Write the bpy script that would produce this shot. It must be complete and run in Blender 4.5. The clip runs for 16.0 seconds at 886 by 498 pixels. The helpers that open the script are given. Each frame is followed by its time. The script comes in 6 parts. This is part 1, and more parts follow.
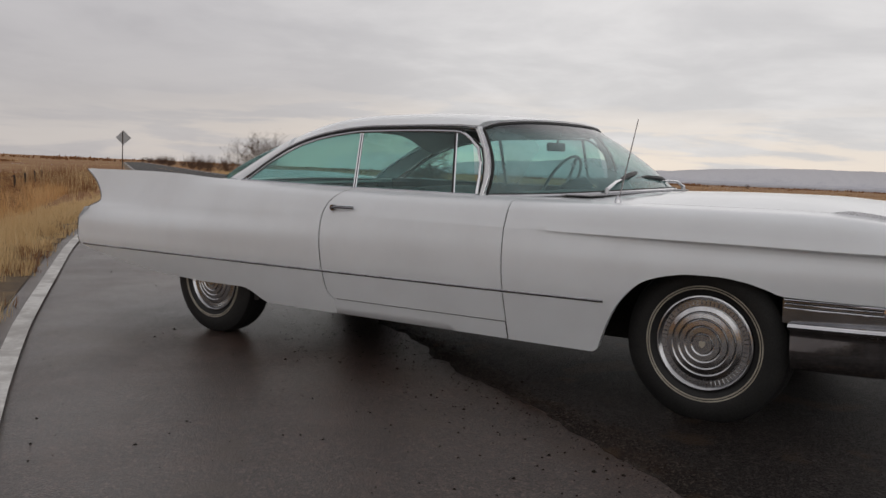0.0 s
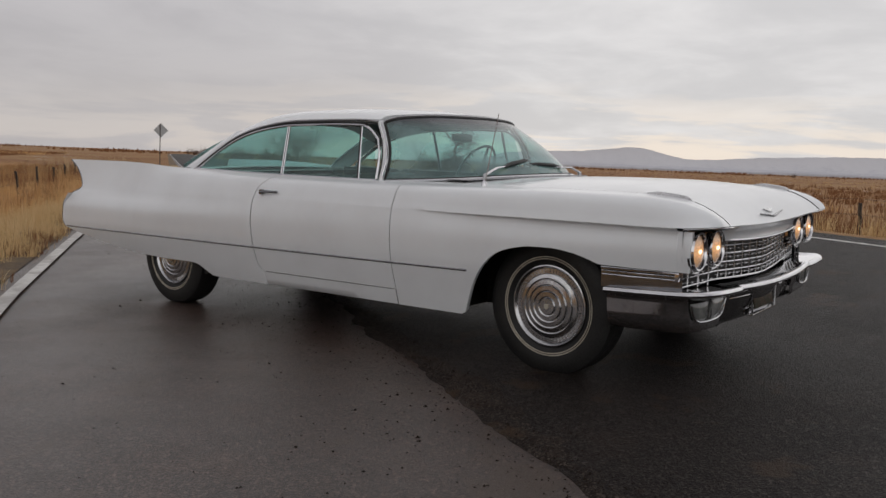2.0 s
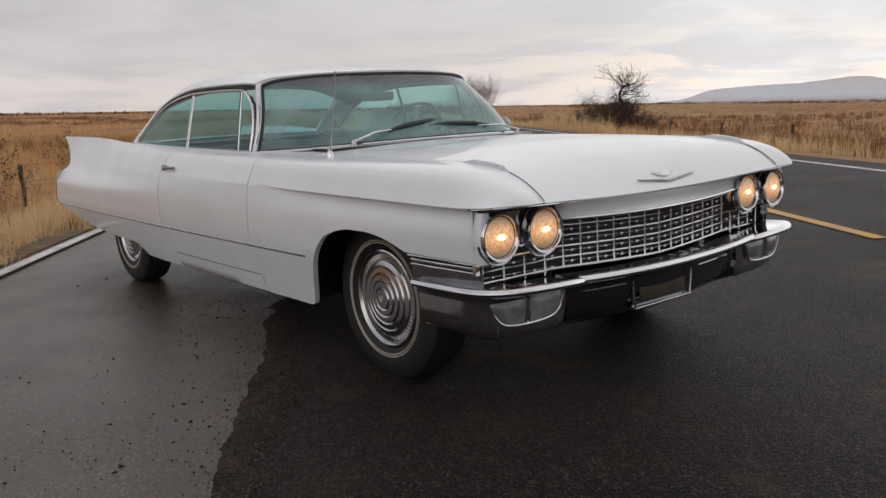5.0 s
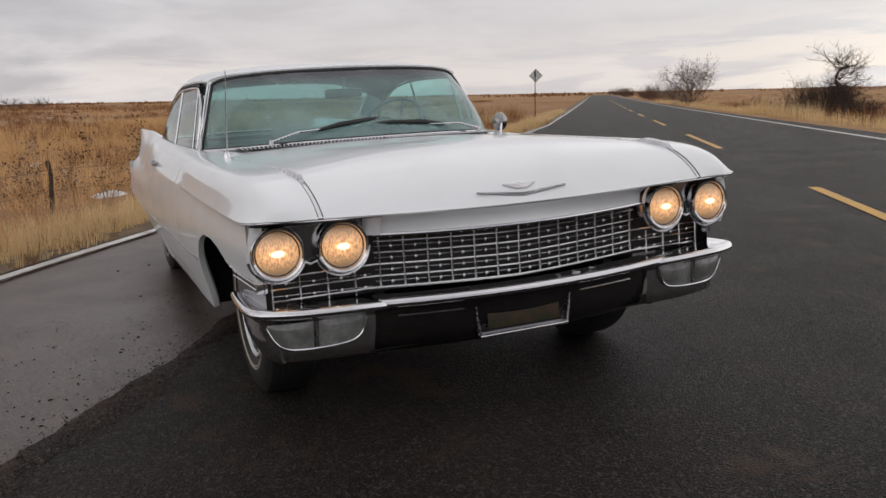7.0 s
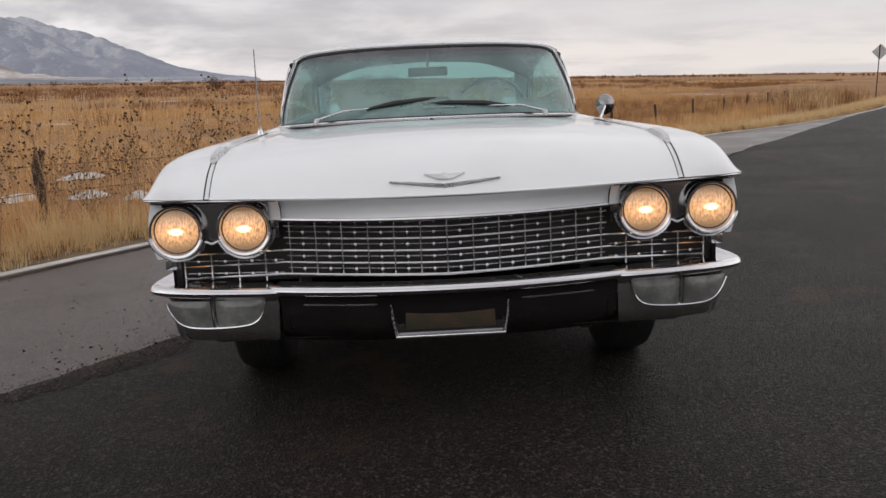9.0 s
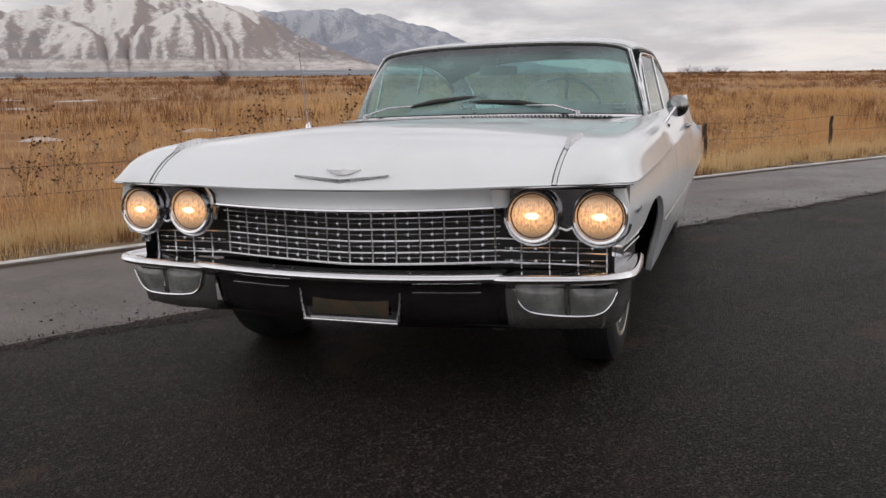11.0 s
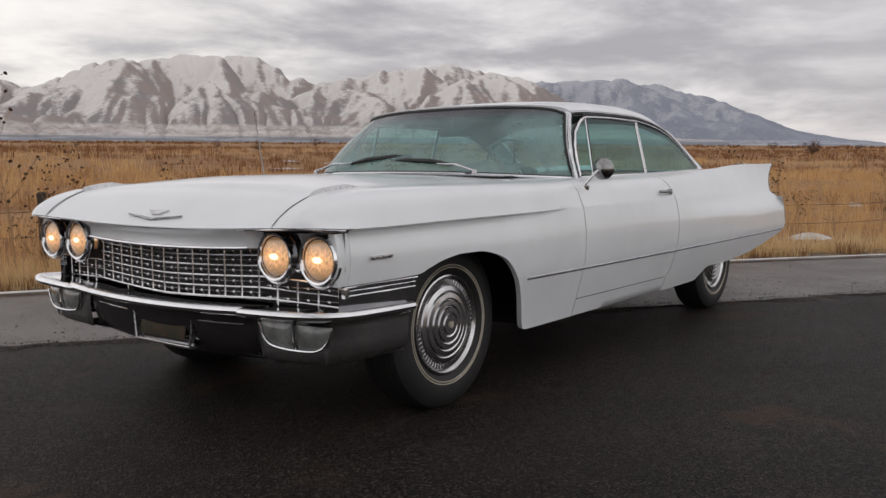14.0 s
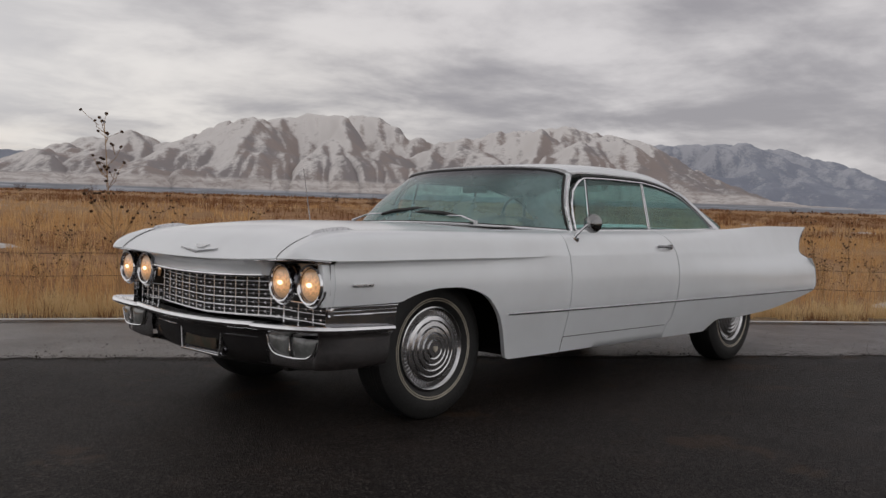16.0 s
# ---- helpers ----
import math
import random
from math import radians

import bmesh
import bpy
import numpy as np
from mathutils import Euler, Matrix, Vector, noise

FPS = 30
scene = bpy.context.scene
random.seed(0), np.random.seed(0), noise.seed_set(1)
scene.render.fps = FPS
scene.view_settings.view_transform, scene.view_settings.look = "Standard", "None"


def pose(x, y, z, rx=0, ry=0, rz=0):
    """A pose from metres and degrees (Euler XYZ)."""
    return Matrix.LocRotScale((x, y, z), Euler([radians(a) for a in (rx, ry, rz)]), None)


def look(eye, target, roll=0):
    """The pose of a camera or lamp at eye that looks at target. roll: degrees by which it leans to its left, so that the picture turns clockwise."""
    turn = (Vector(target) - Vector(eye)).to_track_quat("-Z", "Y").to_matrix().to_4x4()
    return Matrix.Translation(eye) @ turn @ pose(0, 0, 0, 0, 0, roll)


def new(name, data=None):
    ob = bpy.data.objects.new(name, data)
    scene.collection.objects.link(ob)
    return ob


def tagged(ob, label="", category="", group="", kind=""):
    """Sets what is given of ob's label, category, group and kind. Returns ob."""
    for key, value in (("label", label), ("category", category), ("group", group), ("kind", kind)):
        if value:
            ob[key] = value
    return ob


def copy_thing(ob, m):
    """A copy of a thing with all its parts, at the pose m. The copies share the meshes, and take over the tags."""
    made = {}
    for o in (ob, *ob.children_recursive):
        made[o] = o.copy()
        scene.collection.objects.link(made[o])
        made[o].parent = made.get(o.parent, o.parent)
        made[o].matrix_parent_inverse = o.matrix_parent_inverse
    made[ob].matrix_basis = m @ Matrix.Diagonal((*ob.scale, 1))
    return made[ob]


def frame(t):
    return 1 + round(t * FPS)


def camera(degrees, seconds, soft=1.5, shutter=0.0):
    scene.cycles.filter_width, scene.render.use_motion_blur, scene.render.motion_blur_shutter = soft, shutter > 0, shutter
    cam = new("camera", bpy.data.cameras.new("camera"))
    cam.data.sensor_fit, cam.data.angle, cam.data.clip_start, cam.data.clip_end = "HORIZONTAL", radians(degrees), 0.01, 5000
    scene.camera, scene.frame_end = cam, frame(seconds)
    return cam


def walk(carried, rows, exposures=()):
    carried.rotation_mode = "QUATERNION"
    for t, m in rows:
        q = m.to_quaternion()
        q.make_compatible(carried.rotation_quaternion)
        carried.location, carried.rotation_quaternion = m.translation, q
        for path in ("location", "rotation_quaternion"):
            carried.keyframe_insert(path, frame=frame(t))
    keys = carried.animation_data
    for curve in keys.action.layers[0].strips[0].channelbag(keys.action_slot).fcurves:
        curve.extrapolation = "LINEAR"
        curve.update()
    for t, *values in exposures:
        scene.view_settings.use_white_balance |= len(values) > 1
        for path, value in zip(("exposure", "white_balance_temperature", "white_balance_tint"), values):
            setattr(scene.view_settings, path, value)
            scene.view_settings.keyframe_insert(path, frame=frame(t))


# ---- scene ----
# ---- camera ----
cam = camera(55.2, 16.0)
walk(cam, [
    (0, pose(2.828, -4.590, 1.057, 84.87, -2.54, 35.35)),
    (0.5, pose(3.098, -4.707, 1.067, 84.34, -2.38, 35.03)),
    (1, pose(3.409, -4.712, 1.060, 84.15, -2.62, 35.46)),
    (1.5, pose(3.642, -4.696, 1.067, 84.15, -2.47, 36.63)),
    (2, pose(3.886, -4.646, 1.077, 84.11, -2.26, 38.19)),
    (2.5, pose(4.083, -4.472, 1.100, 83.05, -0.95, 39.49)),
    (3, pose(4.267, -4.202, 1.151, 82.02, -0.36, 41.26)),
    (5.5, pose(4.824, -2.555, 1.186, 80.32, 0.94, 54.93)),
    (6, pose(5.050, -2.182, 1.197, 80.16, 0.74, 58.93)),
    (6.5, pose(5.128, -1.845, 1.184, 79.92, 0.46, 62.95)),
    (7, pose(5.164, -1.512, 1.217, 79.71, 1.19, 66.18)),
    (7.5, pose(5.282, -1.164, 1.213, 79.44, 1.51, 70.71)),
    (8, pose(5.312, -0.839, 1.213, 78.92, 0.82, 76.47)),
    (8.5, pose(5.243, -0.511, 1.205, 78.58, 0.46, 82.50)),
    (9, pose(5.242, -0.118, 1.205, 78.59, 0.79, 88.09)),
    (11.5, pose(5.061, 1.619, 1.227, 78.84, 0.41, 114.25)),
    (12, pose(4.927, 1.936, 1.211, 79.83, 0.35, 118.81)),
    (12.5, pose(4.837, 2.277, 1.222, 80.68, 0.16, 123.69)),
    (13, pose(4.652, 2.530, 1.182, 80.78, 0.12, 125.52)),
    (13.5, pose(4.543, 2.763, 1.175, 81.63, 0.19, 126.37)),
    (14, pose(4.500, 3.007, 1.177, 82.88, -0.39, 127.55)),
    (14.5, pose(4.528, 3.247, 1.156, 84.21, -0.87, 128.32)),
    (15, pose(4.553, 3.517, 1.166, 85.55, -0.86, 130.16)),
    (15.5, pose(4.562, 3.778, 1.162, 86.15, -1.50, 133.02)),
    (16, pose(4.641, 3.912, 1.157, 86.74, -1.77, 135.27)),
], [(0, -0.34), (2.5, -0.30), (3.5, -0.16), (6, 0.02), (9, 0.22), (12, 0.25), (14, 0.02), (15, -0.13), (16, -0.32)])

# ---- world, sun, exposure ----
BRIGHT_AZ = 112.0      # compass bearing (degrees from +x) of the brightest part of the cloud
world = bpy.data.worlds.new("overcast_sky")
scene.world = world
world.use_nodes = True
wn, wl = world.node_tree.nodes, world.node_tree.links
wn.clear()


def wmath(op, a, b=None, clamp=False):
    n = wn.new("ShaderNodeMath")
    n.operation, n.use_clamp = op, clamp
    for k, v in enumerate((a, b)):
        if v is None:
            continue
        if isinstance(v, (int, float)):
            n.inputs[k].default_value = v
        else:
            wl.new(v, n.inputs[k])
    return n.outputs[0]


def wmix(fac, a, b):
    n = wn.new("ShaderNodeMix")
    n.data_type = "RGBA"
    for k, v in ((0, fac), (6, a), (7, b)):
        if isinstance(v, (int, float)):
            n.inputs[k].default_value = v
        elif isinstance(v, tuple):
            n.inputs[k].default_value = (*v, 1)
        else:
            wl.new(v, n.inputs[k])
    return n.outputs[2]


def wramp(fac, lo, hi):
    n = wn.new("ShaderNodeMapRange")
    n.interpolation_type = "SMOOTHSTEP"
    wl.new(fac, n.inputs[0])
    n.inputs[1].default_value, n.inputs[2].default_value = lo, hi
    return n.outputs[0]


coord = wn.new("ShaderNodeTexCoord")
sep = wn.new("ShaderNodeSeparateXYZ")
wl.new(coord.outputs["Generated"], sep.inputs[0])
dx, dy, dz = sep.outputs
up = wmath("MAXIMUM", dz, 0.0)
flat = wmath("ADD", up, 0.17)
comb = wn.new("ShaderNodeCombineXYZ")
wl.new(wmath("DIVIDE", dx, flat), comb.inputs[0])
wl.new(wmath("DIVIDE", dy, flat), comb.inputs[1])


def wnoise(vector, scale, detail, rough, distort=0.0):
    n = wn.new("ShaderNodeTexNoise")
    wl.new(vector, n.inputs["Vector"])
    n.inputs["Scale"].default_value, n.inputs["Detail"].default_value = scale, detail
    n.inputs["Roughness"].default_value, n.inputs["Distortion"].default_value = rough, distort
    return n.outputs[0]


def lobe(bearing, lo, hi):
    """1 towards a compass bearing, falling to 0 away from it."""
    r = radians(bearing)
    return wramp(wmath("ADD", wmath("MULTIPLY", dx, math.cos(r)), wmath("MULTIPLY", dy, math.sin(r))), lo, hi)


ba = radians(BRIGHT_AZ)
stretch = wn.new("ShaderNodeMapping")
stretch.inputs["Scale"].default_value = (4.0, 4.0, 30.0)
wl.new(coord.outputs["Generated"], stretch.inputs[0])
streak = wnoise(stretch.outputs[0], 1.0, 6.0, 0.58, 0.4)
billow = wnoise(comb.outputs[0], 1.5, 8.0, 0.56, 0.25)
bank = wnoise(comb.outputs[0], 0.42, 4.0, 0.5)
tone = wmath("ADD", wmath("MULTIPLY", billow, 0.58), wmath("ADD", wmath("MULTIPLY", bank, 0.32), wmath("MULTIPLY", streak, 0.10)))
grey = wmix(wramp(tone, 0.39, 0.62), (0.338, 0.322, 0.340), (0.69, 0.66, 0.662))
lit = wmix(wmath("MULTIPLY", lobe(BRIGHT_AZ - 12, 0.2, 1.0), 0.56), grey, (0.87, 0.85, 0.835))
# sky brightened on an unseen side to light the car's right flank
lit = wmix(wmath("MULTIPLY", wmath("MULTIPLY", lobe(303, 0.25, 0.95), wramp(dz, 0.0, 0.12)), 0.75), lit, (0.98, 0.955, 0.94))
# a thin part of the deck over the plain, and a thicker one over the road's far end
west = wmath("MULTIPLY", lobe(252, 0.80, 1.0), wmath("SUBTRACT", 1.0, wramp(dz, 0.05, 0.30)))
lit = wmix(wmath("MULTIPLY", wmath("MULTIPLY", west, wramp(tone, 0.36, 0.60)), 0.52), lit, (0.88, 0.83, 0.76))
lit = wmix(wmath("MULTIPLY", lobe(164, 0.74, 0.97), 0.58), lit, (0.43, 0.41, 0.425))
# the pale gap under the cloud deck, broken into streaks
low = wmath("SUBTRACT", 1.0, wramp(dz, 0.010, 0.085))
gap = wmath("MULTIPLY", low, wramp(streak, 0.41, 0.57))
gap = wmath("MULTIPLY", gap, wmath("SUBTRACT", 1.0, wmath("MULTIPLY", lobe(197, 0.90, 0.99), 0.75)))
lit = wmix(wmath("MULTIPLY", gap, 0.60), lit, (0.80, 0.72, 0.645))
glow = wmath("MULTIPLY", lobe(118, 0.84, 0.985), wmath("SUBTRACT", 1.0, wramp(dz, 0.02, 0.11)))
lit = wmix(wmath("MULTIPLY", wmath("MULTIPLY", glow, wramp(streak, 0.44, 0.54)), 0.72), lit, (0.93, 0.81, 0.69))
veil = wmath("MULTIPLY", lobe(152, 0.86, 0.99), wmath("SUBTRACT", 1.0, wramp(dz, 0.06, 0.22)))
lit = wmix(wmath("MULTIPLY", veil, 0.50), lit, (0.485, 0.452, 0.45))
# darkened overhead, out of view, to cut the light on road and hood
lit = wmix(wmath("MULTIPLY", wramp(dz, 0.30, 0.85), 0.50), lit, (0.26, 0.255, 0.268))
sky = wn.new("ShaderNodeTexSky")
sky.sky_type, sky.sun_disc = "NISHITA", False
sky.sun_elevation, sky.sun_rotation = radians(61), radians(90 - BRIGHT_AZ)
bg_sky, bg_cloud = wn.new("ShaderNodeBackground"), wn.new("ShaderNodeBackground")
wl.new(sky.outputs[0], bg_sky.inputs[0])
bg_sky.inputs[1].default_value = 0.10
wl.new(lit, bg_cloud.inputs[0])
bg_cloud.inputs[1].default_value = 1.27
mixed = wn.new("ShaderNodeMixShader")
mixed.inputs[0].default_value = 0.94
wl.new(bg_sky.outputs[0], mixed.inputs[1])
wl.new(bg_cloud.outputs[0], mixed.inputs[2])
world_out = wn.new("ShaderNodeOutputWorld")
wl.new(mixed.outputs[0], world_out.inputs[0])

sun_data = bpy.data.lights.new("sun", "SUN")
sun_data.energy, sun_data.angle, sun_data.color = 0.5, radians(110), (1.0, 0.97, 0.935)
sun = new("sun", sun_data)
sun.matrix_world = look((math.cos(ba) * 22, math.sin(ba) * 22, 40), (0, 0, 0))


# ---- materials ----
def shader(name):
    m = bpy.data.materials.new(name)
    m.use_nodes = True
    nt = m.node_tree
    return m, nt, nt.nodes["Principled BSDF"]


def texco(nt, scale, which="Object", stretch_by=None):
    c = nt.nodes.new("ShaderNodeTexCoord")
    mp = nt.nodes.new("ShaderNodeMapping")
    mp.inputs["Scale"].default_value = stretch_by or (scale,) * 3
    nt.links.new(c.outputs[which], mp.inputs[0])
    return mp.outputs[0]


def tnoise(nt, scale, detail=5.0, rough=0.55, stretch_by=None, which="Object"):
    n = nt.nodes.new("ShaderNodeTexNoise")
    n.inputs["Scale"].default_value = 1.0
    n.inputs["Detail"].default_value, n.inputs["Roughness"].default_value = detail, rough
    nt.links.new(texco(nt, scale, which, stretch_by), n.inputs["Vector"])
    return n.outputs[0]


def trange(nt, v, lo, hi, a=0.0, b=1.0):
    n = nt.nodes.new("ShaderNodeMapRange")
    n.interpolation_type = "SMOOTHSTEP"
    nt.links.new(v, n.inputs[0])
    for k, x in zip((1, 2, 3, 4), (lo, hi, a, b)):
        n.inputs[k].default_value = x
    return n.outputs[0]


def tmix(nt, fac, a, b):
    n = nt.nodes.new("ShaderNodeMix")
    n.data_type = "RGBA"
    for k, v in ((0, fac), (6, a), (7, b)):
        if isinstance(v, (int, float)):
            n.inputs[k].default_value = v
        elif isinstance(v, tuple):
            n.inputs[k].default_value = (*v, 1)
        else:
            nt.links.new(v, n.inputs[k])
    return n.outputs[2]


def tbump(nt, bsdf, height, strength, distance):
    n = nt.nodes.new("ShaderNodeBump")
    n.inputs["Strength"].default_value, n.inputs["Distance"].default_value = strength, distance
    nt.links.new(height, n.inputs["Height"])
    nt.links.new(n.outputs[0], bsdf.inputs["Normal"])
    return n


def plain(name, c1, c2, rough=0.5, metal=0.0, scale=3.0, fine=60.0, bump=0.0, coat=0.0, spread=0.12):
    """Two colours mingled at two scales, with uneven gloss and fine relief."""
    m, nt, b = shader(name)
    coarse, grain = tnoise(nt, scale), tnoise(nt, fine)
    col = tmix(nt, trange(nt, coarse, 0.35, 0.65), c1, c2)
    nt.links.new(tmix(nt, trange(nt, grain, 0.3, 0.7, 0.0, 0.35), col, c2), b.inputs["Base Color"])
    nt.links.new(trange(nt, grain, 0.3, 0.7, max(rough - spread, 0.02), min(rough + spread, 1)), b.inputs["Roughness"])
    b.inputs["Metallic"].default_value = metal
    b.inputs["Coat Weight"].default_value = coat
    b.inputs["Coat Roughness"].default_value = 0.06
    if bump:
        tbump(nt, b, grain, bump, 0.004)
    return m


def paint_material():
    m, nt, b = shader("white_paint")
    dust, wet = tnoise(nt, 2.2, 6), tnoise(nt, 170, 2)
    col = tmix(nt, trange(nt, dust, 0.35, 0.75), (0.82, 0.848, 0.872), (0.765, 0.785, 0.805))
    nt.links.new(col, b.inputs["Base Color"])
    nt.links.new(trange(nt, dust, 0.3, 0.7, 0.32, 0.46), b.inputs["Roughness"])
    b.inputs["Coat Weight"].default_value = 0.75
    nt.links.new(trange(nt, wet, 0.4, 0.7, 0.035, 0.10), b.inputs["Coat Roughness"])
    tbump(nt, b, tnoise(nt, 260, 2), 0.03, 0.002)
    return m


def glass_material(name, tint, veil, veil_colour, band=None):
    m, nt, b = shader(name)
    nt.nodes.remove(b)
    tr, gl, df = (nt.nodes.new("ShaderNodeBsdf" + k) for k in ("Transparent", "Glossy", "Diffuse"))
    tr.inputs[0].default_value = (*tint, 1)
    gl.inputs["Roughness"].default_value = 0.02
    df.inputs[0].default_value = (*veil_colour, 1)
    if band:
        c = nt.nodes.new("ShaderNodeTexCoord")
        z = nt.nodes.new("ShaderNodeSeparateXYZ")
        nt.links.new(c.outputs["Object"], z.inputs[0])
        shade = trange(nt, z.outputs[2], band[0], band[1])
        nt.links.new(tmix(nt, shade, tint, (0.30, 0.30, 0.33)), tr.inputs[0])
        nt.links.new(tmix(nt, shade, veil_colour, (0.20, 0.20, 0.225)), df.inputs[0])
    v = nt.nodes.new("ShaderNodeMixShader")
    nt.links.new(trange(nt, tnoise(nt, 3.5, 6), 0.3, 0.75, veil * 0.55, veil * 1.3), v.inputs[0])
    nt.links.new(tr.outputs[0], v.inputs[1])
    nt.links.new(df.outputs[0], v.inputs[2])
    fr = nt.nodes.new("ShaderNodeLayerWeight")
    fr.inputs[0].default_value = 0.5
    pw = nt.nodes.new("ShaderNodeMath")
    pw.operation, pw.inputs[1].default_value = "POWER", 4.0
    nt.links.new(fr.outputs["Facing"], pw.inputs[0])
    s = nt.nodes.new("ShaderNodeMixShader")
    nt.links.new(trange(nt, pw.outputs[0], 0, 1, 0.05, 0.85), s.inputs[0])
    nt.links.new(v.outputs[0], s.inputs[1])
    nt.links.new(gl.outputs[0], s.inputs[2])
    nt.links.new(s.outputs[0], nt.nodes["Material Output"].inputs[0])
    return m


def asphalt_material(name, c1, c2, wet_lo, wet_hi, gloss, crumb, relief=0.9, dirt=0.7):
    """Bitumen with stones of three sizes, brown dust, dark specks and worn paler patches."""
    m, nt, b = shader(name)
    patch, stain = tnoise(nt, 0.55, 5, 0.6), tnoise(nt, 2.3, 6, 0.65)
    col = tmix(nt, trange(nt, patch, 0.35, 0.68), c1, c2)
    col = tmix(nt, trange(nt, stain, 0.50, 0.74, 0, 0.75), col, (c2[0] * 1.75 + 0.006, c2[1] * 1.55 + 0.004, c2[2] * 1.40 + 0.003))
    heights = []
    for size, lo, hi, amount in ((105, 0.82, 0.97, 0.9), (190, 0.70, 0.95, 0.7)):
        vo = nt.nodes.new("ShaderNodeTexVoronoi")
        nt.links.new(texco(nt, size), vo.inputs["Vector"])
        vo.inputs["Scale"].default_value = 1.0
        sepc = nt.nodes.new("ShaderNodeSeparateColor")
        nt.links.new(vo.outputs["Color"], sepc.inputs[0])
        pale = tuple(min(1, c * 3.4 + 0.028) for c in c2)
        col = tmix(nt, trange(nt, sepc.outputs[0], lo, hi, 0, amount), col, pale)
        col = tmix(nt, trange(nt, sepc.outputs[1], 0.72, 0.95, 0, 0.7), col, tuple(c * 0.35 for c in c1))
        heights.append(vo.outputs["Distance"])
    # sparse dark pits and lost stones
    pit = nt.nodes.new("ShaderNodeTexVoronoi")
    nt.links.new(texco(nt, 17), pit.inputs["Vector"])
    pit.inputs["Scale"].default_value = 1.0
    near = trange(nt, pit.outputs["Distance"], 0.13, 0.09)
    few = nt.nodes.new("ShaderNodeSeparateColor")
    nt.links.new(pit.outputs["Color"], few.inputs[0])
    some = nt.nodes.new("ShaderNodeMath")
    some.operation = "MULTIPLY"
    nt.links.new(near, some.inputs[0])
    nt.links.new(trange(nt, few.outputs[0], 0.72, 0.74, 0, crumb), some.inputs[1])
    col = tmix(nt, some.outputs[0], col, (0.010, 0.008, 0.007))
    # brown dust trodden in, and paler scuffs
    col = tmix(nt, trange(nt, tnoise(nt, 1.6, 7, 0.62), 0.572, 0.625, 0, dirt), col, (0.050, 0.032, 0.021))
    col = tmix(nt, trange(nt, tnoise(nt, 1, 5, 0.7, (2.6, 6.5, 4.0)), 0.60, 0.70, 0, dirt * 0.45), col, (0.075, 0.066, 0.060))
    nt.links.new(col, b.inputs["Base Color"])
    nt.links.new(trange(nt, tnoise(nt, 0.9, 6, 0.6), 0.33, 0.68, wet_lo, wet_hi), b.inputs["Roughness"])
    b.inputs["Specular IOR Level"].default_value = gloss
    rough_h = nt.nodes.new("ShaderNodeMath")
    rough_h.operation = "ADD"
    nt.links.new(heights[0], rough_h.inputs[0])
    nt.links.new(tnoise(nt, 170, 4, 0.75), rough_h.inputs[1])
    tbump(nt, b, rough_h.outputs[0], relief, 0.007)
    return m


def island_material(name, stops, rough=0.85, bright=0.0):
    """Colour by Random Per Island along a ramp, for blades, twigs and leaves."""
    m, nt, b = shader(name)
    geo = nt.nodes.new("ShaderNodeNewGeometry")
    ramp = nt.nodes.new("ShaderNodeValToRGB")
    els = ramp.color_ramp.elements
    while len(els) < len(stops):
        els.new(0.5)
    for k, (e, c) in enumerate(zip(els, stops)):
        e.position, e.color = k / (len(stops) - 1), (*c, 1)
    add = nt.nodes.new("ShaderNodeMath")
    add.operation = "FRACT"
    nt.links.new(geo.outputs["Random Per Island"], add.inputs[0])
    nt.links.new(add.outputs[0], ramp.inputs[0])
    broad = tnoise(nt, 0.10, 4)
    nt.links.new(tmix(nt, trange(nt, broad, 0.36, 0.62, 0.0, 0.55), ramp.outputs[0], stops[0]), b.inputs["Base Color"])
    b.inputs["Roughness"].default_value = rough
    b.inputs["Specular IOR Level"].default_value = 0.1
    if bright:
        tl, mx = nt.nodes.new("ShaderNodeBsdfTranslucent"), nt.nodes.new("ShaderNodeMixShader")
        nt.links.new(b.inputs["Base Color"].links[0].from_socket, tl.inputs[0])
        mx.inputs[0].default_value = bright
        nt.links.new(b.outputs[0], mx.inputs[1])
        nt.links.new(tl.outputs[0], mx.inputs[2])
        nt.links.new(mx.outputs[0], nt.nodes["Material Output"].inputs[0])
    return m


PAINT = paint_material()
PALE_CAST = plain("pale_cast_metal", (0.64, 0.64, 0.66), (0.52, 0.52, 0.54), 0.32, 0.25, 8, 90, 0.03)
GRILLE_METAL = plain("aged_grille_chrome", (0.74, 0.74, 0.75), (0.58, 0.58, 0.59), 0.20, 1.0, 9, 120, 0.02, spread=0.06)
# chrome toned dark for reflections and recess shade; also dark trim
SADDLE = plain("dark_toned_metal", (0.30, 0.30, 0.31), (0.22, 0.22, 0.23), 0.14, 1.0, 6, 90, spread=0.04)
# mirror head chrome, darkened in colour for the ground it reflects
MIRROR_BACK = plain("ground_toned_chrome", (0.34, 0.34, 0.34), (0.25, 0.25, 0.25), 0.22, 1.0, 8, 90, spread=0.08)
COVER = plain("wheel_cover_steel", (0.60, 0.60, 0.61), (0.47, 0.47, 0.48), 0.18, 1.0, 8, 120, spread=0.06)
CHROME = plain("chrome", (0.80, 0.80, 0.82), (0.70, 0.70, 0.72), 0.08, 1.0, 6, 90, 0.02, spread=0.05)
DULL_CHROME = plain("brushed_steel", (0.52, 0.52, 0.53), (0.40, 0.40, 0.41), 0.26, 1.0, 9, 160, 0.03)
GREY_METAL = plain("grey_painted_metal", (0.42, 0.42, 0.41), (0.34, 0.34, 0.335), 0.35, 0.35, 4, 80, 0.02, 0.3)
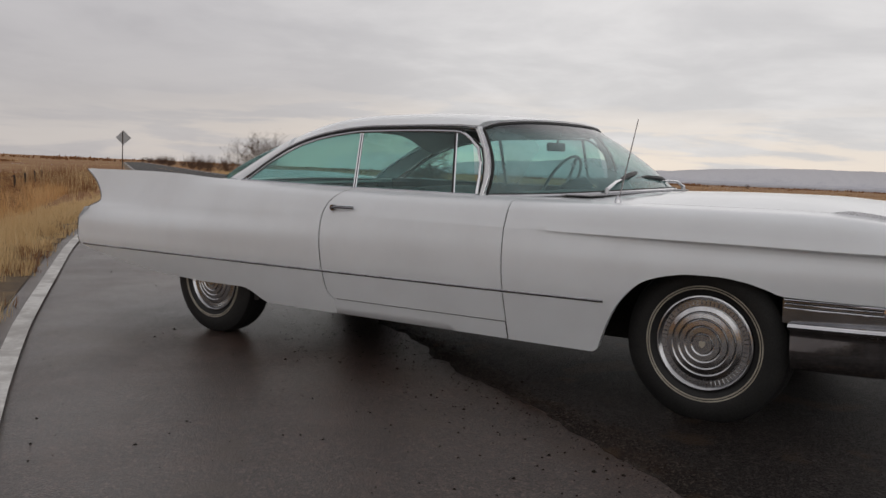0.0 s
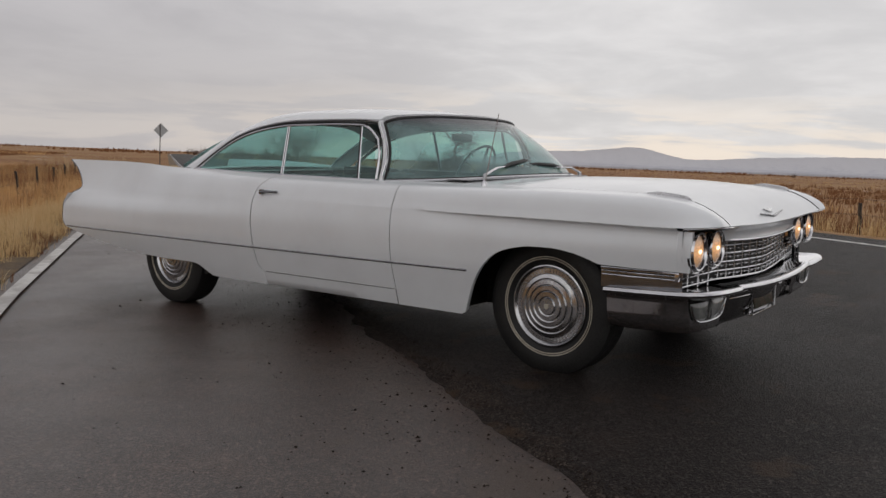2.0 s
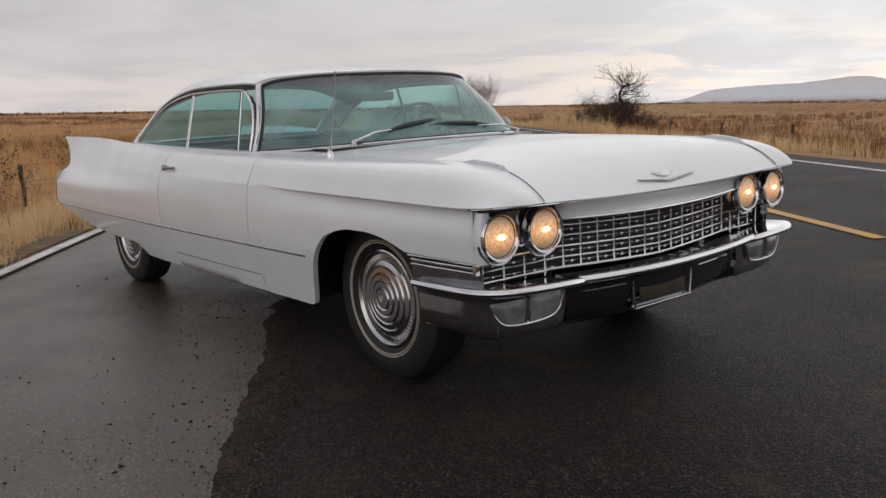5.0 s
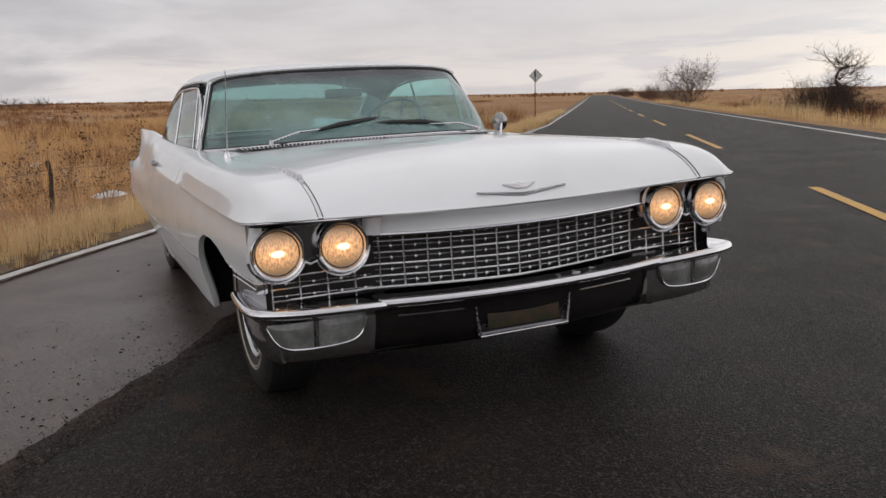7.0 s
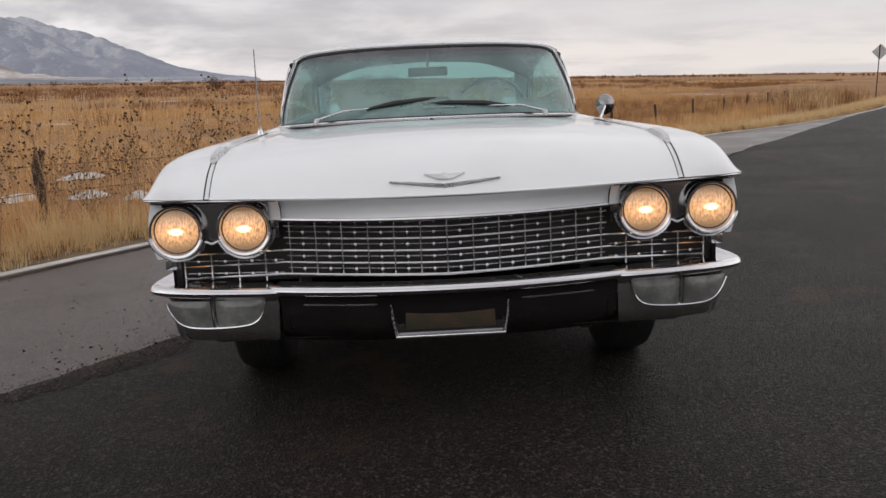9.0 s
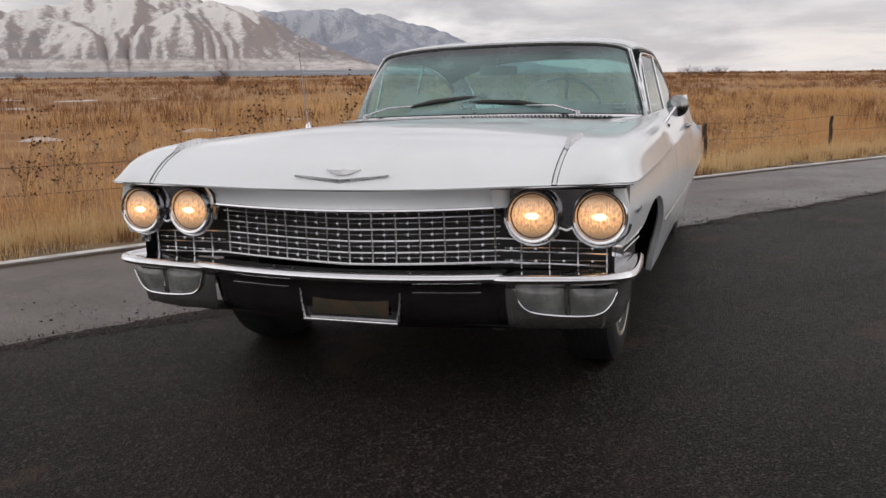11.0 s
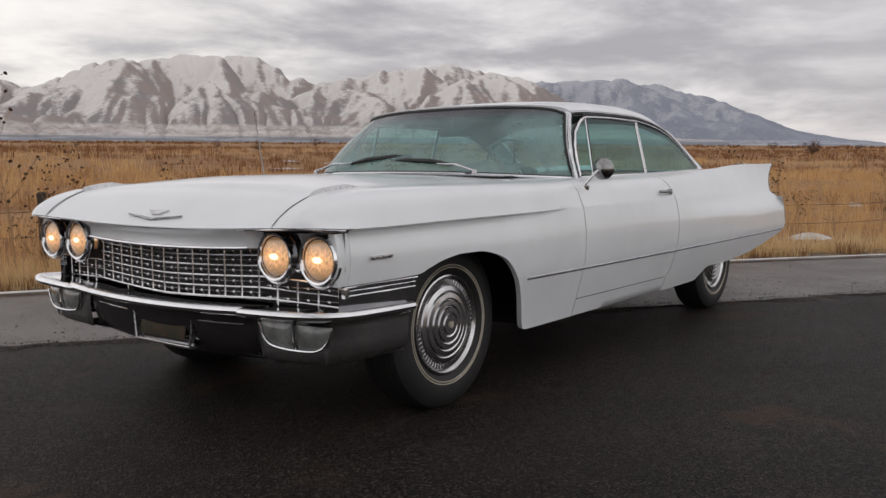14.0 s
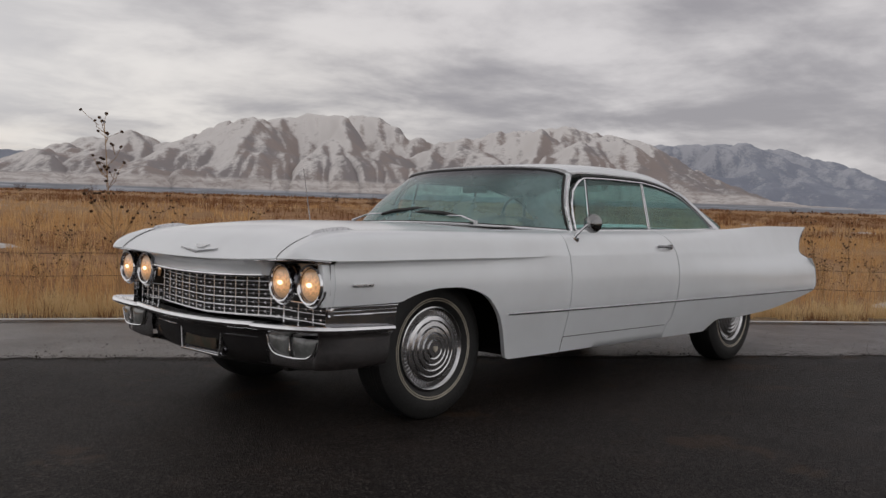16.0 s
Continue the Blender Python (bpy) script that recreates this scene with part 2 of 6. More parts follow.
BLACK = plain("black_rubber", (0.012, 0.012, 0.012), (0.02, 0.019, 0.018), 0.55, 0.0, 5, 120, 0.05)
UNDER = plain("underbody_black", (0.010, 0.009, 0.009), (0.016, 0.014, 0.012), 0.8, 0.0, 3, 70, 0.05)
TYRE = plain("tyre_rubber", (0.0065, 0.0065, 0.0065), (0.013, 0.0125, 0.012), 0.62, 0.0, 7, 140, 0.15)
STRIPE = plain("white_stripe_rubber", (0.50, 0.46, 0.38), (0.36, 0.32, 0.26), 0.6, 0.0, 9, 120, 0.04)
GLASS = glass_material("tinted_glass", (0.64, 0.91, 0.87), 0.18, (0.32, 0.50, 0.48))
WIND_GLASS = glass_material("tinted_windscreen", (0.62, 0.88, 0.86), 0.42, (0.30, 0.45, 0.45), (1.275, 1.345))
VINYL = plain("teal_grey_vinyl", (0.095, 0.12, 0.12), (0.07, 0.09, 0.09), 0.5, 0.0, 5, 120, 0.06)
LINER = plain("grey_headliner", (0.30, 0.30, 0.30), (0.25, 0.25, 0.25), 0.85, 0.0, 5, 160, 0.05)
WHEEL_RIM = plain("faded_teal_plastic", (0.16, 0.21, 0.21), (0.12, 0.16, 0.16), 0.4, 0.0, 6, 90)
BACK_GLASS = glass_material("dark_tinted_back_glass", (0.40, 0.60, 0.575), 0.12, (0.34, 0.52, 0.50))
DASH = plain("dark_dashboard", (0.035, 0.05, 0.055), (0.05, 0.065, 0.07), 0.5, 0.0, 5, 90, 0.04)
PLATE = plain("rusty_green_plate", (0.035, 0.04, 0.022), (0.075, 0.045, 0.025), 0.55, 0.4, 14, 90, 0.1)
LAMP_GLASS = plain("clear_ribbed_lens", (0.27, 0.275, 0.27), (0.13, 0.135, 0.13), 0.14, 0.0, 10, 60, 0.1, 0.7)


def headlight_material():
    m, nt, b = shader("lit_headlight_lens")
    c = nt.nodes.new("ShaderNodeTexCoord")
    ln = nt.nodes.new("ShaderNodeVectorMath")
    ln.operation = "LENGTH"
    mp = nt.nodes.new("ShaderNodeMapping")
    mp.inputs["Scale"].default_value = (0.0, 0.8, 1.7)
    nt.links.new(c.outputs["Object"], mp.inputs[0])
    nt.links.new(mp.outputs[0], ln.inputs[0])
    hot = trange(nt, ln.outputs["Value"], 0.026, 0.001)
    soft = trange(nt, ln.outputs["Value"], 0.125, 0.008)
    ribs = nt.nodes.new("ShaderNodeTexWave")
    ribs.bands_direction = "Y"
    nt.links.new(texco(nt, 62), ribs.inputs["Vector"])
    ribs.inputs["Scale"].default_value = 1.0
    ribs.inputs["Distortion"].default_value = 0.6
    blotch = tnoise(nt, 1, 6, 0.78, (1.0, 120, 75))
    glow = nt.nodes.new("ShaderNodeMath")
    glow.operation = "MULTIPLY_ADD"
    nt.links.new(hot, glow.inputs[0])
    glow.inputs[1].default_value = 5.0
    inner = nt.nodes.new("ShaderNodeMath")
    inner.operation = "MULTIPLY"
    nt.links.new(soft, inner.inputs[0])
    nt.links.new(trange(nt, blotch, 0.39, 0.61, 0.30, 1.35), inner.inputs[1])
    nt.links.new(inner.outputs[0], glow.inputs[2])
    plus = nt.nodes.new("ShaderNodeMath")
    plus.inputs[1].default_value = 0.10
    nt.links.new(glow.outputs[0], plus.inputs[0])
    ribbed = nt.nodes.new("ShaderNodeMath")
    ribbed.operation = "MULTIPLY"
    nt.links.new(plus.outputs[0], ribbed.inputs[0])
    nt.links.new(trange(nt, ribs.outputs[1], 0, 1, 0.62, 1.12), ribbed.inputs[1])
    nt.links.new(tmix(nt, hot, (1.0, 0.50, 0.215), (1.0, 0.82, 0.56)), b.inputs["Emission Color"])
    nt.links.new(ribbed.outputs[0], b.inputs["Emission Strength"])
    b.inputs["Base Color"].default_value = (0.44, 0.32, 0.21, 1)
    b.inputs["Roughness"].default_value = 0.10
    b.inputs["Coat Weight"].default_value, b.inputs["Coat Roughness"].default_value = 1.0, 0.04
    tbump(nt, b, ribs.outputs[1], 0.25, 0.002)
    return m


HEADLIGHT = headlight_material()
NEW_ASPHALT = asphalt_material("new_asphalt", (0.0075, 0.0056, 0.0048), (0.0145, 0.0108, 0.0092), 0.52, 0.58, 0.10, 0.5)
OLD_ASPHALT = asphalt_material("old_asphalt", (0.0240, 0.0146, 0.0113), (0.039, 0.0248, 0.0194), 0.30, 0.42, 0.62, 0.95, 0.30)
CRUST = asphalt_material("crumbled_joint", (0.0085, 0.0062, 0.0051), (0.0215, 0.0150, 0.0115), 0.55, 0.7, 0.12, 1.0, dirt=1.0)
LINE_WHITE = plain("white_road_paint", (0.70, 0.69, 0.66), (0.42, 0.40, 0.38), 0.7, 0.0, 5, 45, 0.2)
LINE_YELLOW = plain("yellow_road_paint", (0.62, 0.34, 0.06), (0.48, 0.30, 0.10), 0.7, 0.0, 3, 45, 0.2)
GRIT = island_material("loose_grit", [(0.022, 0.017, 0.014), (0.010, 0.008, 0.007), (0.055, 0.042, 0.034), (0.014, 0.012, 0.010)])
STRAW = island_material("dry_grass", [(0.56, 0.325, 0.14), (0.76, 0.505, 0.25), (0.65, 0.395, 0.175), (0.84, 0.62, 0.35), (0.42, 0.215, 0.09)], 0.85, 0.45)
PALE_STRAW = island_material("pale_verge_grass", [(0.62, 0.43, 0.21), (0.84, 0.66, 0.39), (0.72, 0.52, 0.28), (0.92, 0.76, 0.48), (0.46, 0.29, 0.13)], 0.85, 0.45)
RUST_WEED = island_material("rusty_weeds", [(0.23, 0.105, 0.05), (0.31, 0.155, 0.072), (0.16, 0.072, 0.04), (0.38, 0.22, 0.105)], 0.85, 0.35)
STEM = island_material("dry_stems", [(0.30, 0.19, 0.10), (0.42, 0.27, 0.14), (0.22, 0.13, 0.07)])
SEED = island_material("dark_seed_heads", [(0.055, 0.031, 0.020), (0.085, 0.050, 0.030), (0.040, 0.024, 0.017)])
# far tree's twigs, lightened in colour for distance haze
GREY_BARK = island_material("hazed_fine_twigs", [(0.17, 0.13, 0.105), (0.23, 0.18, 0.145), (0.13, 0.10, 0.08)])
RUST_BARK = island_material("rusty_brush_twigs", [(0.10, 0.058, 0.042), (0.14, 0.085, 0.058), (0.065, 0.04, 0.032)])
BARK = island_material("bare_twigs", [(0.06, 0.042, 0.034), (0.085, 0.06, 0.048), (0.042, 0.03, 0.026)])
POST_WOOD = plain("weathered_post_wood", (0.075, 0.058, 0.046), (0.035, 0.028, 0.023), 0.9, 0.0, 9, 50, 0.5)
WIRE = plain("rusty_wire", (0.10, 0.075, 0.06), (0.06, 0.045, 0.04), 0.7, 0.6, 9, 60)
SNOW_WHITE = plain("old_snow", (0.68, 0.67, 0.68), (0.48, 0.45, 0.42), 0.7, 0.0, 4, 30, 0.3)
SIGN_BACK = plain("bare_aluminium", (0.52, 0.53, 0.54), (0.44, 0.45, 0.46), 0.5, 0.6, 3, 50, 0.03)


def ground_material():
    m, nt, b = shader("dry_field")
    zone, mid, fine = tnoise(nt, 0.018, 4), tnoise(nt, 0.23, 6, 0.62), tnoise(nt, 7, 6, 0.7)
    col = tmix(nt, trange(nt, zone, 0.40, 0.60), (0.39, 0.235, 0.12), (0.30, 0.155, 0.08))
    col = tmix(nt, trange(nt, mid, 0.45, 0.70, 0, 0.8), col, (0.46, 0.30, 0.16))
    col = tmix(nt, trange(nt, fine, 0.42, 0.70, 0, 0.75), col, (0.20, 0.12, 0.06))
    snow = trange(nt, tnoise(nt, 0.16, 6, 0.6, (0.11, 0.16, 0.16)), 0.655, 0.675)
    col = tmix(nt, snow, col, (0.62, 0.61, 0.62))
    nt.links.new(col, b.inputs["Base Color"])
    b.inputs["Roughness"].default_value = 0.95
    b.inputs["Specular IOR Level"].default_value = 0.1
    tbump(nt, b, fine, 0.8, 0.06)
    return m


def verge_material():
    m, nt, b = shader("gravel_verge")
    mid, fine = tnoise(nt, 1.6, 6, 0.62), tnoise(nt, 46, 5, 0.7)
    col = tmix(nt, trange(nt, mid, 0.40, 0.62), (0.13, 0.095, 0.062), (0.26, 0.175, 0.09))
    col = tmix(nt, trange(nt, fine, 0.42, 0.68, 0, 0.7), col, (0.05, 0.038, 0.03))
    nt.links.new(col, b.inputs["Base Color"])
    b.inputs["Roughness"].default_value = 0.95
    tbump(nt, b, fine, 0.8, 0.02)
    return m


FIELD, VERGE = ground_material(), verge_material()


def mountain_material(name, rock, rock2, snow, cover, bench, floor_tone):
    """Snow on gentle, high and +x/-y facing slopes, rock and brush elsewhere; facing stands in for slope shading,
    colours include haze.
    """
    m, nt, b = shader(name)
    geo = nt.nodes.new("ShaderNodeNewGeometry")
    sp, sn = nt.nodes.new("ShaderNodeSeparateXYZ"), nt.nodes.new("ShaderNodeSeparateXYZ")
    nt.links.new(geo.outputs["Position"], sp.inputs[0])
    nt.links.new(geo.outputs["Normal"], sn.inputs[0])

    def madd(v, k, w):
        n = nt.nodes.new("ShaderNodeMath")
        n.operation = "MULTIPLY_ADD"
        nt.links.new(v, n.inputs[0])
        n.inputs[1].default_value = k
        if isinstance(w, float):
            n.inputs[2].default_value = w
        else:
            nt.links.new(w, n.inputs[2])
        return n.outputs[0]
    base = tmix(nt, trange(nt, tnoise(nt, 0.006, 6, 0.6), 0.4, 0.6), rock, rock2)
    s = madd(sn.outputs[0], 0.42, madd(sn.outputs[1], -0.35, 0.0))
    s = madd(sn.outputs[2], 0.25, s)
    s = madd(tnoise(nt, 0.011, 8, 0.72), 0.80, s)
    s = madd(tnoise(nt, 1, 7, 0.78, (0.075, 0.075, 0.05)), 1.05, s)
    s = madd(sp.outputs[2], 0.0014, s)
    col = tmix(nt, trange(nt, s, cover - 0.22, cover + 0.22), base, snow)
    # layered old shore terraces at the foot, then the valley floor with haze in its tone
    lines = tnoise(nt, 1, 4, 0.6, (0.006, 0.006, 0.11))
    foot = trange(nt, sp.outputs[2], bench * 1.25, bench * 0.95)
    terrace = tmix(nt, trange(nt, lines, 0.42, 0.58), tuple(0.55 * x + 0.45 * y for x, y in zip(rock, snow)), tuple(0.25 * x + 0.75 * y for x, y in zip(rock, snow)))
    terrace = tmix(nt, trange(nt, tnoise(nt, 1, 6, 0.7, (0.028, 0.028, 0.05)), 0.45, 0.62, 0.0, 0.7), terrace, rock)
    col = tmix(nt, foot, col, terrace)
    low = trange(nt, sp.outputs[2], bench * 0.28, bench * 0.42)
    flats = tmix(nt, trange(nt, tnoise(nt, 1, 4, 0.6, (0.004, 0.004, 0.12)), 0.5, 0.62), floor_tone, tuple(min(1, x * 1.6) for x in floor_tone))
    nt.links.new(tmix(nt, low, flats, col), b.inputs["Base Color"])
    b.inputs["Roughness"].default_value = 1.0
    b.inputs["Specular IOR Level"].default_value = 0.0
    return m


# distance haze is mixed into these rock, snow and floor colours
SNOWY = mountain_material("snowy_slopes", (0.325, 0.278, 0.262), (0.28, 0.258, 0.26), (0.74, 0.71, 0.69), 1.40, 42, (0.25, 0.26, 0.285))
BLUE = mountain_material("blue_hazed_slopes", (0.265, 0.285, 0.34), (0.31, 0.33, 0.385), (0.48, 0.49, 0.535), 1.55, 20, (0.32, 0.33, 0.36))
HAZY = mountain_material("haze_toned_range", (0.50, 0.505, 0.555), (0.56, 0.555, 0.59), (0.64, 0.635, 0.66), 1.2, 20, (0.42, 0.42, 0.45))


# ---- geometry helpers ----
def part(name, bm, material, parent=None, label="", smooth=35.0):
    """Links a bmesh as one mesh object, under a thing or a part where one is given."""
    me = bpy.data.meshes.new(name)
    bm.to_mesh(me)
    bm.free()
    me.materials.append(material)
    if smooth:
        me.shade_smooth()
        me.set_sharp_from_angle(angle=radians(smooth))
    ob = new(name, me)
    ob.parent = parent
    if label:
        ob["label"] = label
    return ob


def mesh_part(name, verts, faces, material, parent=None, label="", smooth=0.0):
    me = bpy.data.meshes.new(name)
    me.from_pydata([tuple(v) for v in verts], [], faces)
    me.materials.append(material)
    if smooth:
        me.shade_smooth()
        me.set_sharp_from_angle(angle=radians(smooth))
    ob = new(name, me)
    ob.parent = parent
    if label:
        ob["label"] = label
    return ob


def thing(name, m, label, category, group="", kind=""):
    ob = new(name)
    ob.empty_display_size = 0.2
    ob.matrix_world = m
    return tagged(ob, label, category, group, kind)


def thicken(ob, thickness):
    mod = ob.modifiers.new("thickness", "SOLIDIFY")
    mod.thickness, mod.offset = thickness, 0.0
    split = ob.modifiers.new("hard_rims", "EDGE_SPLIT")
    split.split_angle = radians(40)
    return ob


def pchip(points):
    """A monotone smooth curve through (x, y) points."""
    p = np.array(sorted(points), float)
    x, y = p[:, 0], p[:, 1]
    h, d = np.diff(x), np.diff(y) / np.diff(x)
    m = np.zeros(len(x))
    m[0], m[-1] = d[0], d[-1]
    for k in range(1, len(x) - 1):
        if d[k - 1] * d[k] > 0:
            w1, w2 = 2 * h[k] + h[k - 1], h[k] + 2 * h[k - 1]
            m[k] = (w1 + w2) / (w1 / d[k - 1] + w2 / d[k])

    def at(v):
        v = min(max(v, x[0]), x[-1])
        k = min(int(np.searchsorted(x, v, "right")) - 1, len(x) - 2)
        t = (v - x[k]) / h[k]
        return float((1 + 2 * t) * (1 - t) ** 2 * y[k] + t * (1 - t) ** 2 * h[k] * m[k] + t * t * (3 - 2 * t) * y[k + 1] + t * t * (t - 1) * h[k] * m[k + 1])
    return at


class Line:
    """A lengthwise body line: y and z as smooth functions of x."""

    def __init__(self, points):
        self.y, self.z = pchip([(p[0], p[1]) for p in points]), pchip([(p[0], p[2]) for p in points])
        self.lo, self.hi = min(p[0] for p in points), max(p[0] for p in points)

    def at(self, x):
        return Vector((x, self.y(x), self.z(x)))


def spline(points, per):
    """A Catmull-Rom curve through points."""
    p = [Vector(q) for q in points]
    ext = [2 * p[0] - p[1], *p, 2 * p[-1] - p[-2]]
    out = []
    for k in range(1, len(ext) - 2):
        a, b, c, d = ext[k - 1:k + 3]
        for j in range(per):
            t = j / per
            out.append(0.5 * (2 * b + (c - a) * t + (2 * a - 5 * b + 4 * c - d) * t * t + (3 * b - a - 3 * c + d) * t ** 3))
    return out + [p[-1]]


def sheet(rows, bm=None, closed=False):
    """Quads between rows of points."""
    bm = bm or bmesh.new()
    vs = [[bm.verts.new(p) for p in row] for row in rows]
    for a, b in zip(vs, vs[1:]):
        n = len(a)
        for k in range(n if closed else n - 1):
            bm.faces.new((a[k], a[(k + 1) % n], b[(k + 1) % n], b[k]))
    bmesh.ops.remove_doubles(bm, verts=bm.verts, dist=1e-4)
    bmesh.ops.dissolve_degenerate(bm, edges=bm.edges, dist=1e-5)
    return bm


def tube(points, radius, sides=8, bm=None, flat=1.0, closed=False, up_hint=(0, 0, 1)):
    """A round or flattened rod along a line; radius may be one number or one a point."""
    bm = bm or bmesh.new()
    pts = [Vector(p) for p in points]
    n = len(pts)
    rings = []
    for k, p in enumerate(pts):
        a, b = (pts[k - 1] if k or closed else p), (pts[(k + 1) % n] if k < n - 1 or closed else p)
        t = (b - a).normalized()
        side = t.cross(Vector(up_hint))
        if side.length < 1e-3:
            side = t.cross(Vector((1, 0, 0)))
        side.normalize()
        top = side.cross(t)
        r = radius[k] if isinstance(radius, (list, tuple)) else radius
        rings.append([bm.verts.new(p + r * (math.cos(q) * side + flat * math.sin(q) * top)) for q in (2 * math.pi * j / sides for j in range(sides))])
    for a, b in zip(rings, rings[1:] + ([rings[0]] if closed else [])):
        for j in range(sides):
            bm.faces.new((a[j], a[(j + 1) % sides], b[(j + 1) % sides], b[j]))
    if not closed:
        bm.faces.new(rings[0][::-1])
        bm.faces.new(rings[-1])
    return bm


def lathe(profile, steps, bm=None, axis="y"):
    """Turns (offset, radius) pairs round the y axis, or the x axis."""
    bm = bm or bmesh.new()
    rings = []
    for o, r in profile:
        ring = []
        for j in range(steps):
            q = 2 * math.pi * j / steps
            c = (r * math.cos(q), o, r * math.sin(q)) if axis == "y" else (o, r * math.cos(q), r * math.sin(q))
            ring.append(bm.verts.new(c))
        rings.append(ring)
    for a, b in zip(rings, rings[1:]):
        for j in range(steps):
            bm.faces.new((a[j], a[(j + 1) % steps], b[(j + 1) % steps], b[j]))
    bmesh.ops.remove_doubles(bm, verts=bm.verts, dist=1e-5)
    return bm


def box(lo, hi, bevel=0.0, bm=None):
    bm = bm or bmesh.new()
    made = bmesh.ops.create_cube(bm, size=1.0)["verts"]
    for v in made:
        v.co = [lo[k] + (v.co[k] + 0.5) * (hi[k] - lo[k]) for k in range(3)]
    if bevel:
        edges = {e for v in made for e in v.link_edges}
        bmesh.ops.bevel(bm, geom=list(edges), offset=bevel, segments=2, affect="EDGES", profile=0.6)
    return bm


def loop_fill(points, bm=None):
    bm = bm or bmesh.new()
    bm.faces.new([bm.verts.new(p) for p in points])
    return bm


def prism(outline, lo, hi, axis=0):
    """A flat outline drawn through a depth along one axis."""
    bm = bmesh.new()

    def put(p, d):
        q = list(p)
        q.insert(axis, d)
        return q
    a = [bm.verts.new(put(p, lo)) for p in outline]
    b = [bm.verts.new(put(p, hi)) for p in outline]
    bm.faces.new(a[::-1])
    bm.faces.new(b)
    for k in range(len(outline)):
        bm.faces.new((a[k], a[(k + 1) % len(a)], b[(k + 1) % len(b)], b[k]))
    bmesh.ops.recalc_face_normals(bm, faces=bm.faces)
    return bm


# ---- the lie of the land: s runs along the road, c across it ----
ROAD_D, ROAD_N = Vector((-0.8303, 0.5573, 0)), Vector((0.5573, 0.8303, 0))
smoothstep = lambda a, b, v: (lambda t: t * t * (3 - 2 * t))(min(max((v - a) / (b - a), 0.0), 1.0))
left_edge = pchip([(-60, 0.4), (-30, -0.6), (-14, -1.7), (-4.15, -2.48), (-3, -2.6), (-0.7, -2.77), (2, -2.85), (6, -2.85), (10, -2.75), (15, -2.33), (19.5, -1.4), (24.3, -0.8), (34, -0.4), (44, -0.42), (400, -0.42)])


def road_z(s, c):
    run = s if abs(s) < 40 else math.copysign(40 + 40 * (1 - math.exp(-(abs(s) - 40) / 40)), s)
    return -0.02 + 0.0264 * min(c, 8.4) - 0.0049 * run


def ground_z(s, c):
    """The field lies a little lower than the road, beyond a shallow verge."""
    left, right = left_edge(s) - 0.35, 8.4
    z = road_z(s, min(max(c, left), right))
    if c < left:
        z += -0.30 * smoothstep(0, 2.6, left - c)
        z += (-0.12 - z) * smoothstep(10, 120, left - c)
    if c > right:
        z += -0.22 * smoothstep(0.3, 3.0, c - right)
        z += (-0.02 - z) * smoothstep(10, 120, c - right)
    return z


def place(s, c, dz=0.0):
    p = ROAD_D * s + ROAD_N * c
    return Vector((p.x, p.y, ground_z(s, c) + dz))


def graded(lo, hi, near, step, grow):
    """Positions from lo to hi, close together round near."""
    out, v, d = [near], near, step
    while v < hi:
        v += d
        d *= grow
        out.append(min(v, hi))
    v, d = near, step
    while v > lo:
        v -= d
        d *= grow
        out.insert(0, max(v, lo))
    return out


ss, cs = graded(-4600, 4600, 0, 0.8, 1.055), graded(-4600, 4600, -3.0, 0.28, 1.06)
rows = [[place(s, c, -0.07 if left_edge(s) - 0.80 < c < 8.3 else -0.012) for c in cs] for s in ss]
ground = part("ground", sheet(rows), FIELD, smooth=60)
tagged(ground, "flat dry field of straw-coloured grass with thin snow patches", "ground", kind="structure")

rs = graded(-90, 420, 0, 0.05, 1.012)
seam_c = lambda s: -0.42 + 0.085 * smoothstep(-0.9, -3.0, s) - 0.012 * max(0, min(s, 12)) + 0.05 * noise.noise((s * 0.9, 3.1, 0)) + 0.03 * noise.noise((s * 4.1, 1.7, 0)) + 0.022 * noise.noise((s * 14, 6.7, 0))
road_rows = []
for s in rs:
    a, b = seam_c(s), 8.25 + 0.05 * noise.noise((s * 0.7, 9, 0))
    road_rows.append([place(s, a, 0.0), place(s, a + 0.03, 0.011)] + [place(s, a + (b - a) * k / 14, 0.012) for k in range(1, 15)])
road = part("road", sheet(road_rows), NEW_ASPHALT, smooth=60)
tagged(road, "dark damp asphalt road lane, newly laid", "road", kind="structure")
pull_rows = []
for s in rs:
    a, b = min(left_edge(s) - 0.28 + 0.05 * noise.noise((s * 1.3, 5, 0)), seam_c(s) - 0.02), seam_c(s) + 0.25
    pull_rows.append([place(s, a + (b - a) * k / 6, 0.0 if k else -0.02) for k in range(7)])
pull_out = part("pavement", sheet(pull_rows), OLD_ASPHALT, smooth=60)
tagged(pull_out, "older grey asphalt lay-by beside the lane, worn and gritty", "pavement", kind="structure")
crust_rows = []
for s in [-9 + 0.045 * k for k in range(470)]:
    a = seam_c(s) + 0.03 - 0.06 * max(0.05, 1 + 1.1 * noise.noise((s * 2.3, 8.2, 0)) + 0.5 * noise.noise((s * 7, 4.4, 0)))
    b = seam_c(s) + 0.13 + 0.11 * noise.noise((s * 1.7, 2.2, 0)) + 0.09 * noise.noise((s * 6, 1.2, 0)) + 0.05 * noise.noise((s * 19, 3.2, 0))
    crust_rows.append([place(s, a + (b - a) * k / 8, (0.001, 0.004, 0.009, 0.014, 0.017, 0.018, 0.017, 0.016, 0.0125)[k] + (0.004 * noise.noise((s * 22, k * 1.9, 5)) if 0 < k < 7 else 0)) for k in range(9)])
